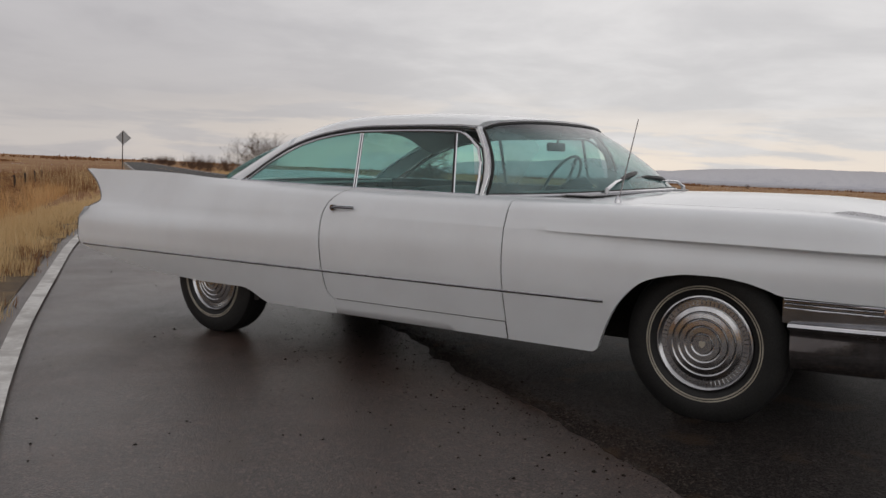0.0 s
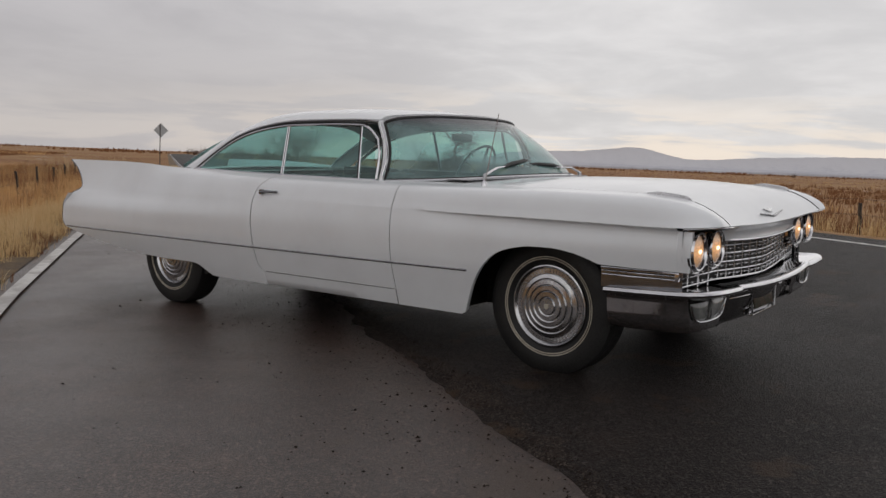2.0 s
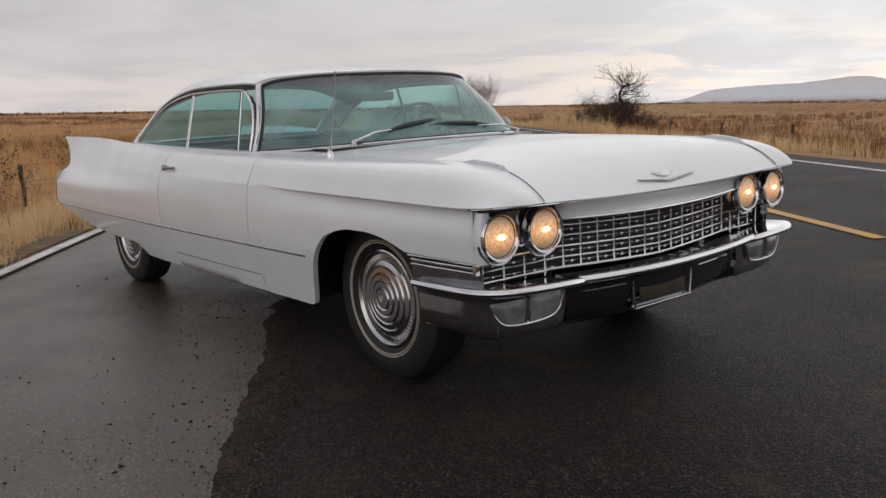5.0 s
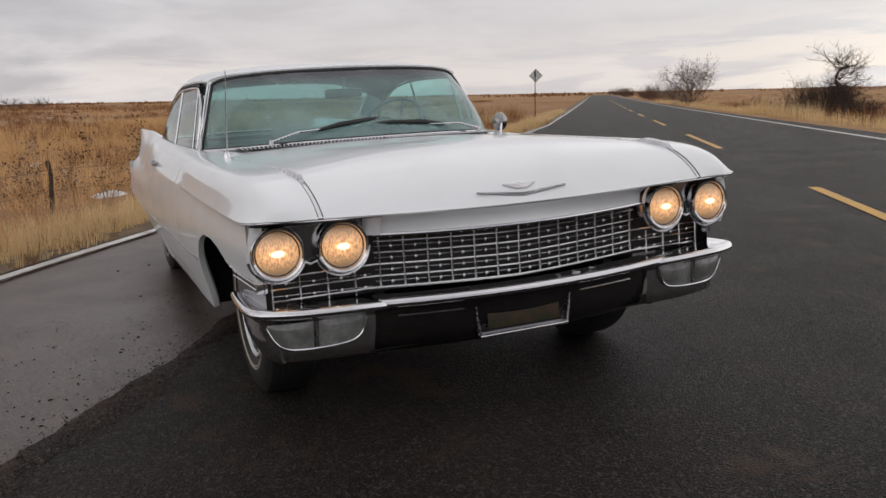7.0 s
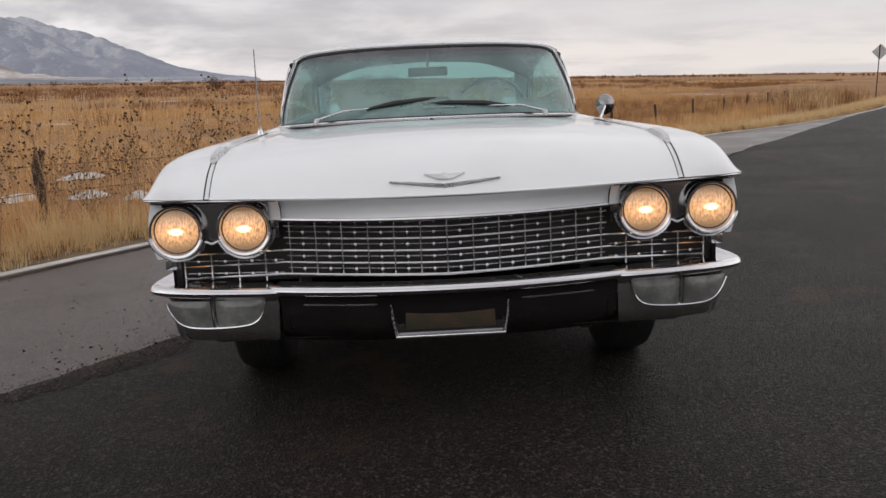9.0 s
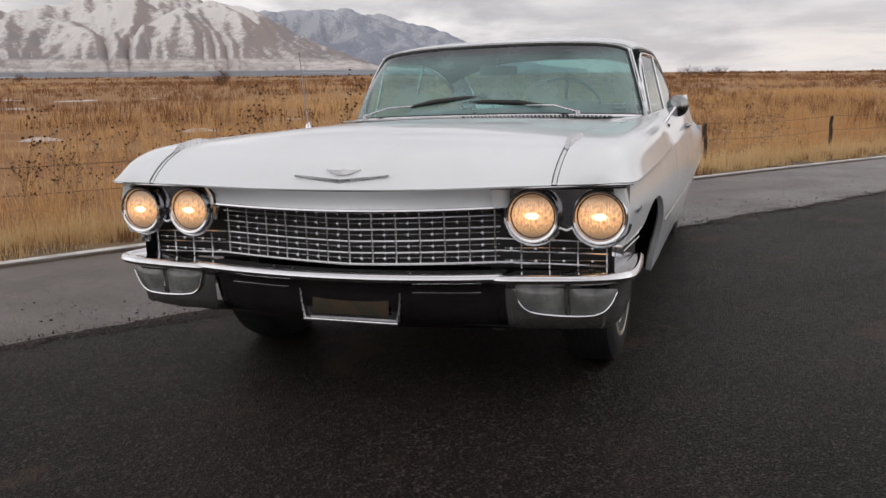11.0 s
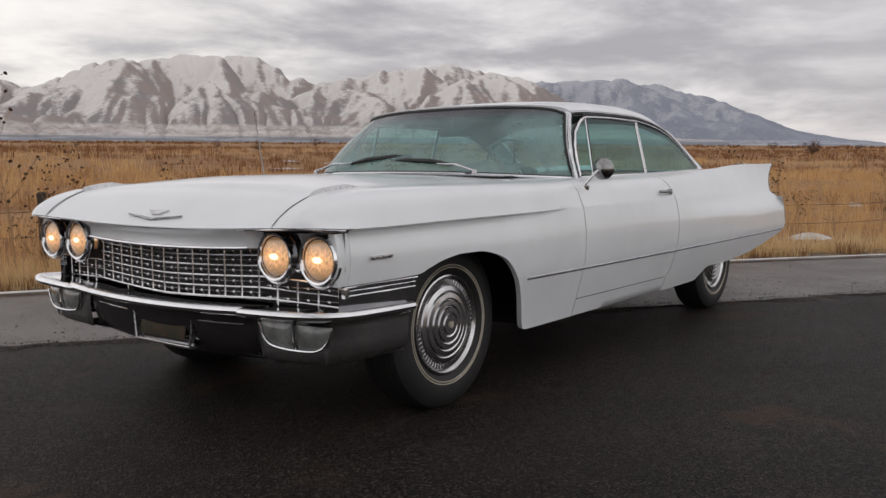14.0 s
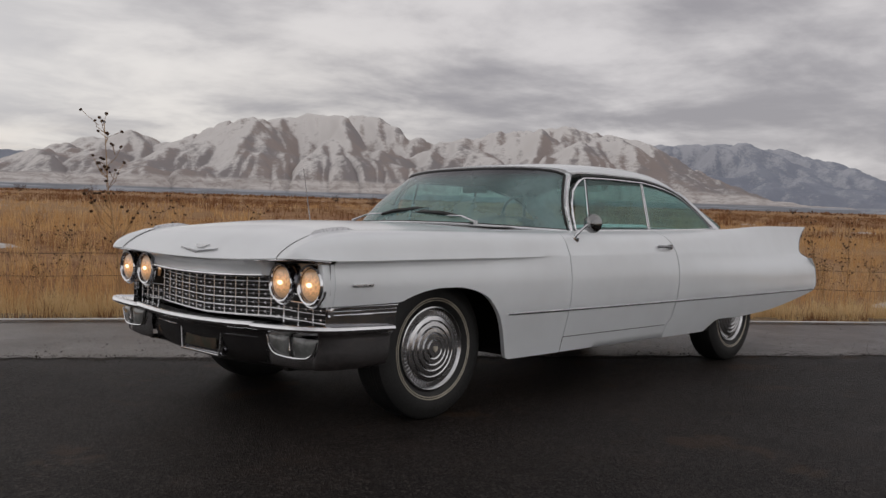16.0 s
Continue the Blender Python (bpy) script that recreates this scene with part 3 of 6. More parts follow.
tagged(part("trim_joint", sheet(crust_rows), CRUST, smooth=20), "crumbled brown gritty joint between two asphalt layers", "road joint", kind="structure")
verge_rows = []
for s in rs:
    b = min(left_edge(s) - 0.2, seam_c(s))
    verge_rows.append([place(s, b - 0.85 * (1 - k / 4) + (0.12 * noise.noise((s * 1.1, 2, 0)) if k == 0 else 0), -0.008) for k in range(5)])
verge = part("verge", sheet(verge_rows), VERGE, smooth=60)
tagged(verge, "narrow gravel and dirt verge along the road edge", "verge", kind="structure")


def stripe(name, s0, s1, mid, width, material, label, lift):
    out = []
    n = max(2, int(abs(s1 - s0) / 0.35) if abs(s1 - s0) < 60 else 160)
    for k in range(n + 1):
        t = k / n
        s = s0 + (s1 - s0) * (t if s1 - s0 < 60 else t ** 1.8)
        w = width * (1 + 0.10 * noise.noise((s * 3.3, mid(s), 4)))
        out.append([place(s, mid(s) - w / 2, lift), place(s, mid(s) + w / 2, lift)])
    return tagged(part(name, sheet(out), material, smooth=60), label, "road line", kind="structure")


stripe("trim_edge_line", -60, 40, lambda s: left_edge(s), 0.115, LINE_WHITE, "worn white painted edge line on asphalt", 0.018)
stripe("trim_edge_line", 40, 380, lambda s: left_edge(s), 0.13, LINE_WHITE, "worn white painted edge line on asphalt", 0.02)
stripe("trim_edge_line", -60, 40, lambda s: 7.45 + 0.006 * s, 0.13, LINE_WHITE, "worn white painted edge line on asphalt", 0.017)
stripe("trim_edge_line", 40, 380, lambda s: 7.7, 0.14, LINE_WHITE, "worn white painted edge line on asphalt", 0.022)
for k in range(-2, 12):
    s0 = 5.35 - 6.6 + 14.0 * k
    stripe("trim_centre_dash", max(s0, 0.8) if k == 0 else s0, s0 + 6.5, lambda s: 4.12, 0.125, LINE_YELLOW, "faded yellow centre line dash on asphalt", 0.019)

# loose grit and crumbs along the joint between the two asphalts and on the lay-by
gr = random.Random(5)
gv, gf = [], []
for k in range(8500):
    s = gr.uniform(-8, 10)
    c = seam_c(s) + (gr.gauss(0.04, 0.09) if k % 4 else gr.uniform(-2.2, 0.5) * gr.random())
    size = gr.uniform(0.0015, 0.0055) * (2.0 if gr.random() < 0.05 else 1)
    p = place(s, c, 0.020 if -0.05 < c - seam_c(s) < 0.15 else 0.011 if c > seam_c(s) else 0.0)
    q = gr.uniform(0, 6.28)
    base = len(gv)
    for j in range(3):
        gv.append((p.x + size * math.cos(q + 2.09 * j), p.y + size * math.sin(q + 2.09 * j), p.z))
    gv.append((p.x, p.y, p.z + size * 0.9))
    gf += [(base, base + 1, base + 3), (base + 1, base + 2, base + 3), (base + 2, base, base + 3)]
for k in range(850):
    s = gr.uniform(-6, 9)
    c = seam_c(s) - 0.06 - abs(gr.gauss(0, 0.42)) if k % 5 else seam_c(s) - gr.uniform(0.1, 2.2)
    size = gr.uniform(0.004, 0.0075) * (1.7 if gr.random() < 0.08 else 1)
    p, q = place(s, c, 0.0), gr.uniform(0, 6.28)
    base = len(gv)
    for j in range(5):
        w = size * gr.uniform(0.6, 1.25)
        gv.append((p.x + w * math.cos(q + 1.257 * j), p.y + w * math.sin(q + 1.257 * j), p.z))
    gv.append((p.x + 0.3 * size * math.cos(q), p.y + 0.3 * size * math.sin(q), p.z + size * gr.uniform(0.5, 1.0)))
    gf += [(base + j, base + (j + 1) % 5, base + 5) for j in range(5)]
tagged(mesh_part("grit", gv, gf, GRIT), "loose dark gravel crumbs scattered on the asphalt", "gravel", kind="stuff")


# ---- the car: x forward, y to its left, z up from the road, built in its own frame ----
car = thing("car", pose(0, -0.014, 0, 1.641, -1.084, 0.31), "long white finned two-door hardtop car with lit headlights and tinted glass", "car")

# lengthwise lines of one side, given for the left (+y) and mirrored
A = Line([(2.549, 0.776, 0.808), (2.515, 0.777, 0.840), (2.43, 0.780, 0.891), (2.325, 0.783, 0.926), (2.16, 0.787, 0.943), (1.87, 0.793, 0.950), (1.56, 0.802, 0.952), (1.2, 0.812, 0.954), (1.0, 0.818, 0.957), (0.69, 0.832, 0.961), (0.445, 0.840, 0.964), (0.03, 0.852, 0.972), (-0.39, 0.856, 0.979), (-0.8, 0.853, 0.989), (-1.25, 0.838, 1.001), (-1.49, 0.824, 1.006), (-1.69, 0.820, 1.014), (-1.96, 0.820, 1.032), (-2.33, 0.820, 1.045), (-2.72, 0.821, 1.050), (-3.09, 0.823, 1.054)])
B = Line([(2.552, 0.880, 0.812), (2.540, 0.886, 0.832), (2.51, 0.896, 0.856), (2.43, 0.922, 0.888), (2.3, 0.942, 0.911), (2.1, 0.950, 0.922), (1.8, 0.952, 0.927), (1.2, 0.946, 0.930), (0.69, 0.934, 0.932), (0, 0.934, 0.938), (-0.4, 0.934, 0.942), (-0.9, 0.922, 0.950), (-1.3, 0.895, 0.955), (-1.7, 0.868, 0.955), (-2.3, 0.850, 0.955), (-3.05, 0.842, 0.962)])
C = Line([(2.508, 0.976, 0.812), (2.49, 0.985, 0.810), (2.46, 0.993, 0.808), (2.41, 0.999, 0.806), (2.25, 1.003, 0.806), (1.98, 1.005, 0.809), (1.68, 1.005, 0.812), (1.36, 1.001, 0.814), (1.0, 0.994, 0.817), (0.69, 0.988, 0.832), (0, 0.984, 0.850), (-0.4, 0.981, 0.855), (-1.0, 0.966, 0.852), (-1.6, 0.930, 0.845), (-2.3, 0.897, 0.838), (-2.84, 0.886, 0.832), (-3.05, 0.884, 0.83)])
C2 = Line([(2.42, 0.970, 0.782), (1.98, 0.979, 0.787), (1.36, 0.985, 0.793), (1.0, 0.991, 0.798), (0.69, 0.996, 0.806), (0, 1.000, 0.80), (-0.4, 0.999, 0.80), (-1, 0.984, 0.79), (-1.6, 0.955, 0.785), (-2.3, 0.926, 0.782), (-3.05, 0.915, 0.782)])
D = Line([(2.42, 0.982, 0.70), (2.0, 0.995, 0.70), (1.36, 1.004, 0.70), (0.69, 1.011, 0.70), (0, 1.017, 0.70), (-0.5, 1.017, 0.70), (-1.2, 1.009, 0.70), (-2, 0.985, 0.70), (-2.6, 0.968, 0.70), (-3.05, 0.953, 0.70)])
E = Line([(2.42, 0.965, 0.60), (2.0, 0.985, 0.60), (1.36, 1.002, 0.60), (0.69, 1.010, 0.60), (-0.5, 1.016, 0.60), (-2, 0.996, 0.60), (-3.05, 0.964, 0.60)])
F = Line([(2.42, 0.955, 0.512), (1.36, 0.992, 0.512), (0.69, 0.998, 0.510), (-0.5, 1.004, 0.509), (-2, 0.988, 0.508), (-3.05, 0.965, 0.508)])
G = Line([(2.42, 0.92, 0.345), (1.2, 0.948, 0.345), (0.69, 0.954, 0.345), (-0.5, 0.958, 0.345), (-1.2, 0.948, 0.345), (-2, 0.930, 0.345), (-3.05, 0.90, 0.345)])
H = Line([(2.42, 0.89, 0.24), (1.16, 0.925, 0.24), (0.69, 0.925, 0.24), (-0.5, 0.922, 0.24), (-1.2, 0.905, 0.24), (-3.05, 0.86, 0.24)])
front_arch = pchip([(0.6, 0.255), (1.145, 0.255), (1.172, 0.268), (1.195, 0.32), (1.232, 0.402), (1.317, 0.532), (1.419, 0.620), (1.535, 0.656), (1.621, 0.668), (1.73, 0.669), (1.852, 0.655), (1.94, 0.631), (2.01, 0.609), (2.42, 0.603)])
rear_low = pchip([(0.0, 0.255), (-1.19, 0.255), (-1.214, 0.264), (-1.275, 0.300), (-1.34, 0.332), (-1.42, 0.340), (-1.8, 0.338), (-1.95, 0.343), (-2.24, 0.356), (-2.55, 0.390), (-2.79, 0.437), (-3.0, 0.497), (-3.1, 0.53)])
tail_end = pchip([(0.2, -2.60), (0.40, -2.78), (0.47, -2.93), (0.50, -2.965), (0.60, -3.005), (0.70, -3.0), (0.75, -2.975), (0.785, -2.915), (0.81, -2.85), (0.832, -2.825), (0.87, -2.842), (0.95, -2.92), (1.0, -2.99), (1.056, -3.09)])
door_rear = pchip([(0.2, -0.46), (0.345, -0.463), (0.37, -0.495), (0.40, -0.507), (0.51, -0.512), (0.70, -0.522), (0.80, -0.524), (0.88, -0.508), (0.93, -0.468), (0.965, -0.42), (1.0, -0.39)])
DOOR_FRONT = 0.690


def section(lines, x, per):
    """The body's outline across at x, from the top line down."""
    return spline([ln.at(x) for ln in lines], per)


def clipped(points, low):
    """Points below a height slide up the outline to it."""
    out = []
    for k, p in enumerate(points):
        if p.z < low:
            a, b = next(((a, b) for a, b in zip(points, points[1:]) if a.z >= low > b.z), (p, p))
            t = (a.z - low) / (a.z - b.z) if a.z != b.z else 0
            p = a.lerp(b, t)
        out.append(p)
    return out


def side_rows(lines, x_a, x_b, n, per, low=None, power=1.0):
    """Rows across the body from x_a(z) to x_b(z); both may be numbers."""
    rows = []
    for k in range(n + 1):
        t = (k / n) ** power
        xs0 = (x_a(0.7) if callable(x_a) else x_a), (x_b(0.7) if callable(x_b) else x_b)
        guess = section(lines, xs0[0] + (xs0[1] - xs0[0]) * t, per)
        row = []
        for j in range(len(guess)):
            p = guess[j]
            for _ in range(4):
                a, b = (x_a(p.z) if callable(x_a) else x_a), (x_b(p.z) if callable(x_b) else x_b)
                p = section(lines, a + (b - a) * t, per)[j] if callable(x_a) or callable(x_b) else p
            row.append(p)
        if low:
            row = clipped(row, low(row[len(row) // 2].x))
        rows.append(row)
    return rows


def flip(rows, s):
    return [[Vector((p.x, p.y * s, p.z)) for p in row] for row in rows]


def both(name, rows, material, label="", thick=0.005, parent=None, smooth=30):
    made = []
    for s in (1, -1):
        ob = part(name, sheet(flip(rows, s)), material, parent or car, label, smooth)
        if thick:
            thicken(ob, thick)
        made.append(ob)
    return made


# front fenders: crowned top, crease and flank with the wheel arch; the brow over the headlights ends the top
fender_lines = (A, B, C, C2, D, E, F, G, H)
fender_rows = []
for x in sorted(set([round(2.385 - 0.0165 * k, 4) for k in range(103)] + [0.693, 1.155, 1.165, 1.175, 1.185, 1.195])):
    if x >= 0.693:
        fender_rows.append(clipped(spline([A.at(x), B.at(x), C.at(x)], 6)[:-1] + spline([ln.at(x) for ln in (C, C2, D, E, F, G, H)], 4), front_arch(x)))
fenders = both("front_fender", fender_rows, PAINT, smooth=28)
brow_rows = []
for k in range(21):
    t = k / 20
    brow_rows.append(spline([ln.at(2.383 + t * (ln.hi - 2.383)) for ln in (A, B, C)], 6))
for s, fender in zip((1, -1), fenders):
    thicken(part("fender_brow", sheet(flip(brow_rows, s)), PAINT, fender, smooth=40), 0.005)
    edge = [next(p for p in clipped(spline([ln.at(x) for ln in (C2, D, E, F, G, H)], 4), front_arch(x))[::-1]) for x in [1.16 + 0.02 * k for k in range(43)]]
    lip = [[Vector((p.x, p.y * s, p.z)), Vector((p.x, (p.y - 0.022) * s, p.z + 0.002)), Vector((p.x, (p.y - 0.024) * s, p.z + 0.03))] for p in edge]
    part("arch_lip", sheet(lip), PAINT, fender, smooth=40)
    shell_rows = []
    for x, grow in ((2.378, 0.0), (2.40, 0.003), (2.42, 0.006), (2.440, 0.010), (2.453, 0.007), (2.456, 0.0), (2.448, -0.03)):
        shell_rows.append([Vector((x - 0.012 * max(0, 0.66 - z) / 0.06, y + grow, z)) for y, z in ((0.967, 0.790), (0.977, 0.745), (0.9815, 0.70), (0.976, 0.65), (0.9645, 0.603))])
    part("headlight_shell", sheet(flip(shell_rows, s)), PAINT, fender, "white painted headlight shell", 50)

# doors, rocker panels and rear quarters
door_lines = (A, B, C, C2, D, E, F, G)
door_rows = side_rows(door_lines, lambda z: door_rear(z) + 0.0045, DOOR_FRONT - 0.003, 26, 4, lambda x: 0.349)
doors = both("door", door_rows, PAINT)
rocker_rows = [[G.at(x) + Vector((0, -0.02, 0.004)), G.at(x) + Vector((0, 0.0005, -0.001)), G.at(x).lerp(H.at(x), 0.45) + Vector((0, 0.001, 0)), H.at(x) + Vector((0, 0.004, 0.015)), H.at(x) + Vector((0, -0.03, 0.008))] for x in [-0.472 + 1.157 * k / 20 for k in range(21)]]
both("rocker_panel", rocker_rows, PAINT, thick=0, smooth=60)
quarter_lines = (A, B, C, C2, D, E, F, G, H)
quarter_rows = []
base_rows = side_rows(quarter_lines, lambda z: door_rear(z) - 0.0045, tail_end, 84, 4)
for row in base_rows:
    quarter_rows.append(clipped(row, rear_low(row[20].x)))
quarters = both("quarter_panel", quarter_rows, PAINT)
deck_z = pchip([(-1.4, 0.992), (-1.9, 0.985), (-2.4, 0.965), (-2.85, 0.93), (-3.0, 0.90)])
for s, q in zip((1, -1), quarters):
    fin = [[Vector((x, A.y(x) * s, A.z(x))), Vector((x, (A.y(x) - 0.022) * s, A.z(x) - 0.004)), Vector((x, (A.y(x) - 0.05) * s, 0.5 * A.z(x) + 0.5 * deck_z(x))), Vector((x, 0.74 * s, deck_z(x)))] for x in [-1.30 - 1.75 * k / 30 for k in range(31)]]
    thicken(part("fin_inner", sheet(fin), PAINT, q, smooth=40), 0.004)
    rim = [[tail_end(z), z] for z in [0.51 + 0.02 * k for k in range(28)]]
    rim_line = []
    for x, z in rim:
        y = next((a.lerp(b, (a.z - z) / (a.z - b.z)).y for a, b in zip(section(quarter_lines, x, 4), section(quarter_lines, x, 4)[1:]) if a.z >= z > b.z), A.y(x))
        rim_line.append((x - 0.004, y * s, z))
    part("tail_housing", tube(rim_line, 0.006, 8), SADDLE, q, "dark metal tail edge moulding")
    z_in = [0.50, 0.60, 0.70, 0.78]
    part("tail_panel", sheet([[Vector((tail_end(z) + 0.01, (0.965 - 0.05 * k) * s, z)) for z in z_in] for k in range(8)]), PAINT, q)
    mark = [(-2.90 + 0.06 * k, 0.9685 * s, 0.556 + (0.004 if k % 2 else 0)) for k in range(3)]
    part("script_badge", tube(mark, 0.005, 6), SADDLE, q, "small chrome script badge")
deck_rows = [[Vector((x, y, deck_z(x) + 0.02 * (1 - (y / 0.74) ** 2))) for y in [-0.74 + 1.48 * k / 12 for k in range(13)]] for x in [-1.55 - 1.45 * k / 16 for k in range(17)]]
thicken(part("trunk_lid", sheet(deck_rows), PAINT, car), 0.006)
tail_rows = [[Vector((-3.0 + 0.02 * (z - 0.9), y, z)) for z in (0.90, 0.75, 0.6, 0.5)] + [Vector((-2.8, y, 0.42))] for y in [-0.75 + 1.5 * k / 8 for k in range(9)]]
part("rear_panel", sheet(tail_rows), PAINT, car)
part("rear_bumper", tube(spline([(-2.90, 0.72, 0.50), (-2.96, 0.66, 0.50), (-3.01, 0.5, 0.50), (-3.03, 0, 0.50), (-3.01, -0.5, 0.50), (-2.96, -0.66, 0.50), (-2.90, -0.72, 0.50)], 5), 0.055, 10), CHROME, car)

# thin trim strips along the flanks, each with a black line for its shadow
for s in (1, -1):
    line = [(x, (F.y(x) + 0.002) * s, F.z(x)) for x in [1.225 - 4.17 * k / 70 for k in range(71)]]
    strip = part("trim_strip", tube(line, 0.0052, 6), DULL_CHROME, car, "thin bright moulding strip")
    part("strip_shade_line", tube([(x, y - 0.001 * s, z - 0.0056) for x, y, z in line], 0.0031, 6), BLACK, strip)
    sill = [(x, (G.y(x) + 0.001) * s, 0.347) for x in [0.68 - 1.12 * k / 20 for k in range(21)]]
    part("sill_strip", tube(sill, 0.003, 6), UNDER, car)

# an added dark shell inside the panels blocks light and darkens the gaps; wheel wells and floor close the rest
core = []
for x in [-2.75 + 0.1 * k for k in range(38)] + [0.98, 1.0]:
    low = 0.30
    ring = [Vector((x, ln.y(x) - 0.035, max(ln.z(x) - 0.02, low))) for ln in (A, B, C, D, E, F)] + [Vector((x, 0.86, low))]
    core.append(([Vector((p.x, 0.60, p.z)) for p in ring[:1]] if x > 9 else []) + ring)
for s in (1, -1):
    part("inner_shell", sheet(flip([r for r in core if -1.2 < r[0].x < 1.01], s)), UNDER, car)
    part("wheel_well", box((1.0, 0.50 * s - 0.02, 0.25), (2.30, 0.50 * s + 0.02, 0.80)), UNDER, car)
    part("wheel_well", box((1.02, min(0.50 * s, 0.97 * s), 0.74), (2.34, max(0.50 * s, 0.97 * s), 0.765)), UNDER, car)
    part("wheel_well", box((0.98, min(0.50 * s, 0.93 * s), 0.25), (1.03, max(0.50 * s, 0.93 * s), 0.9)), UNDER, car)
    part("wheel_well", box((-2.12, 0.52 * s - 0.02, 0.30), (-1.18, 0.52 * s + 0.02, 0.92)), UNDER, car)
    part("wheel_well", box((-2.14, min(0.50 * s, 0.85 * s), 0.36), (-2.10, max(0.50 * s, 0.85 * s), 0.82)), UNDER, car)
    part("wheel_well", box((-1.21, min(0.50 * s, 0.88 * s), 0.25), (-1.17, max(0.50 * s, 0.88 * s), 0.85)), UNDER, car)
part("floor_pan", box((-1.2, -0.86, 0.245), (1.0, 0.86, 0.29), 0.02), UNDER, car)
part("floor_pan", box((-2.75, -0.80, 0.44), (-1.2, 0.80, 0.50), 0.02), UNDER, car)
part("chassis", box((0.9, -0.46, 0.27), (2.30, 0.46, 0.36), 0.02), UNDER, car)
part("rear_axle", tube([(-1.651, -0.75, 0.33), (-1.651, 0.75, 0.33)], 0.045, 10), UNDER, car)
part("front_axle", tube([(1.651, -0.72, 0.27), (1.651, 0.72, 0.27)], 0.035, 10), UNDER, car)
part("exhaust_pipe", tube([(0.4, -0.4, 0.20), (-1.2, -0.42, 0.20), (-1.5, -0.45, 0.36), (-2.0, -0.5, 0.38), (-2.75, -0.55, 0.40)], 0.028, 8), UNDER, car)

# hood
hood_c = pchip([(1.08, 0.984), (1.5, 0.991), (1.9, 0.987), (2.15, 0.967), (2.3, 0.938), (2.4, 0.897), (2.47, 0.848), (2.505, 0.815), (2.535, 0.785)])
hood_rows = []
for k in range(45):
    t = 1 - (1 - k / 44) ** 1.6
    row = []
    for j in range(-16, 17):
        f = abs(j) / 16
        front = 2.535 + 0.012 * f * f
        x = 1.118 - 0.16 * f ** 3 + t * (front - 1.118 + 0.16 * f ** 3)
        y = (A.y(min(x, 2.54)) - 0.020) * f
        zc, zs = hood_c(min(x, 2.535)), A.z(min(x, 2.549)) - 0.004
        w = f ** 2.4
        row.append(Vector((x, y * (1 if j > 0 else -1), zc * (1 - w) + zs * w)))
    hood_rows.append(row)
hood = thicken(part("hood", sheet(hood_rows), PAINT, car, smooth=40), 0.006)
for s in (1, -1):
    # channel between hood and fender, with its raised bright ornament at the front
    chan = [[Vector((x, (A.y(x) - d) * s, A.z(x) - z)) for d, z in ((0.002, 0.0008), (0.008, 0.0022), (0.014, 0.0022), (0.020, 0.0012))] for x in [0.95 + (2.545 - 0.95) * k / 50 for k in range(51)]]
    part("hood_channel", sheet(chan), PAINT, hood, smooth=60)
    part("channel_gap", tube([(x, (A.y(x) - 0.011) * s, A.z(x) - 0.0010) for x in [0.95 + 1.36 * k / 40 for k in range(41)]], 0.0028, 6), BLACK, hood)
    for off in (0.0025, 0.0185):
        part("channel_gap", tube([(x, (A.y(x) - off) * s, A.z(x) - 0.0004) for x in [2.28 + 0.262 * k / 16 for k in range(17)]], 0.0016, 6), BLACK, hood)
    orn = []
    for k in range(31):
        t = k / 30
        x = 1.32 + 1.06 * t
        hgt = 0.003 + 0.014 * smoothstep(0.76, 0.84, t)
        wid = 0.006 + 0.021 * t * t * (1 if t < 0.93 else 0.5)
        z = A.z(x)
        if t > 0.98:
            hgt, wid = 0.0, 0.010
        orn.append([Vector((x, (A.y(x) - 0.008 + e * wid) * s, z + h * hgt)) for e, h in ((-1, -0.1), (-0.62, 0.9), (0.5, 1.0), (1, -0.1))])
    part("fender_ornament", sheet(orn), PALE_CAST, fenders[0 if s > 0 else 1], "pale metal fender ornament", smooth=25)
crest = prism([(-0.04, 0.0), (-0.068, 0.016), (-0.016, 0.013), (0, 0.019), (0.016, 0.013), (0.068, 0.016), (0.04, 0.0), (0.02, -0.010), (-0.02, -0.010)], 0, 0.005)
crest_ob = part("hood_crest", crest, GRILLE_METAL, hood, "small metal crest badge")
crest_ob.location, crest_ob.rotation_euler = (2.487, 0, 0.839), (0, radians(-52), 0)
vee = []
for j in range(21):
    f = (j - 10) / 10
    half = 0.0065 * (1 - 0.75 * abs(f))
    mid = Vector((2.5115 - 0.014 * abs(f), 0.182 * f, 0.812 + 0.020 * abs(f)))
    vee.append([mid + Vector((0.6 * half, 0, -half)), mid + Vector((0.006, 0, 0.002)), mid + Vector((-0.6 * half, 0, half))])
vee_badge = part("hood_vee", sheet(vee), DULL_CHROME, hood, "wide flat metal vee badge")
vee_rim = vee_badge.modifiers.new("thickness", "SOLIDIFY")
vee_rim.thickness, vee_rim.offset = 0.004, 0.0

# header panel between hood and grille, with its bright lower lip
head_rows = []
for j in range(25):
    f = (j - 12) / 12
    y, top, low = 0.545 * f, 0.780 + 0.015 * f * f, 0.712 + 0.014 * f * f
    head_rows.append([Vector((2.528 - 0.01 * f * f, y, top)), Vector((2.505 - 0.02 * f * f, y, top - 0.02)), Vector((2.497 - 0.03 * f * f, y, 0.5 * top + 0.5 * low)), Vector((2.505 - 0.04 * f * f, y, low))])
part("header_panel", sheet(head_rows), PAINT, car, "white header panel over the grille", smooth=70)
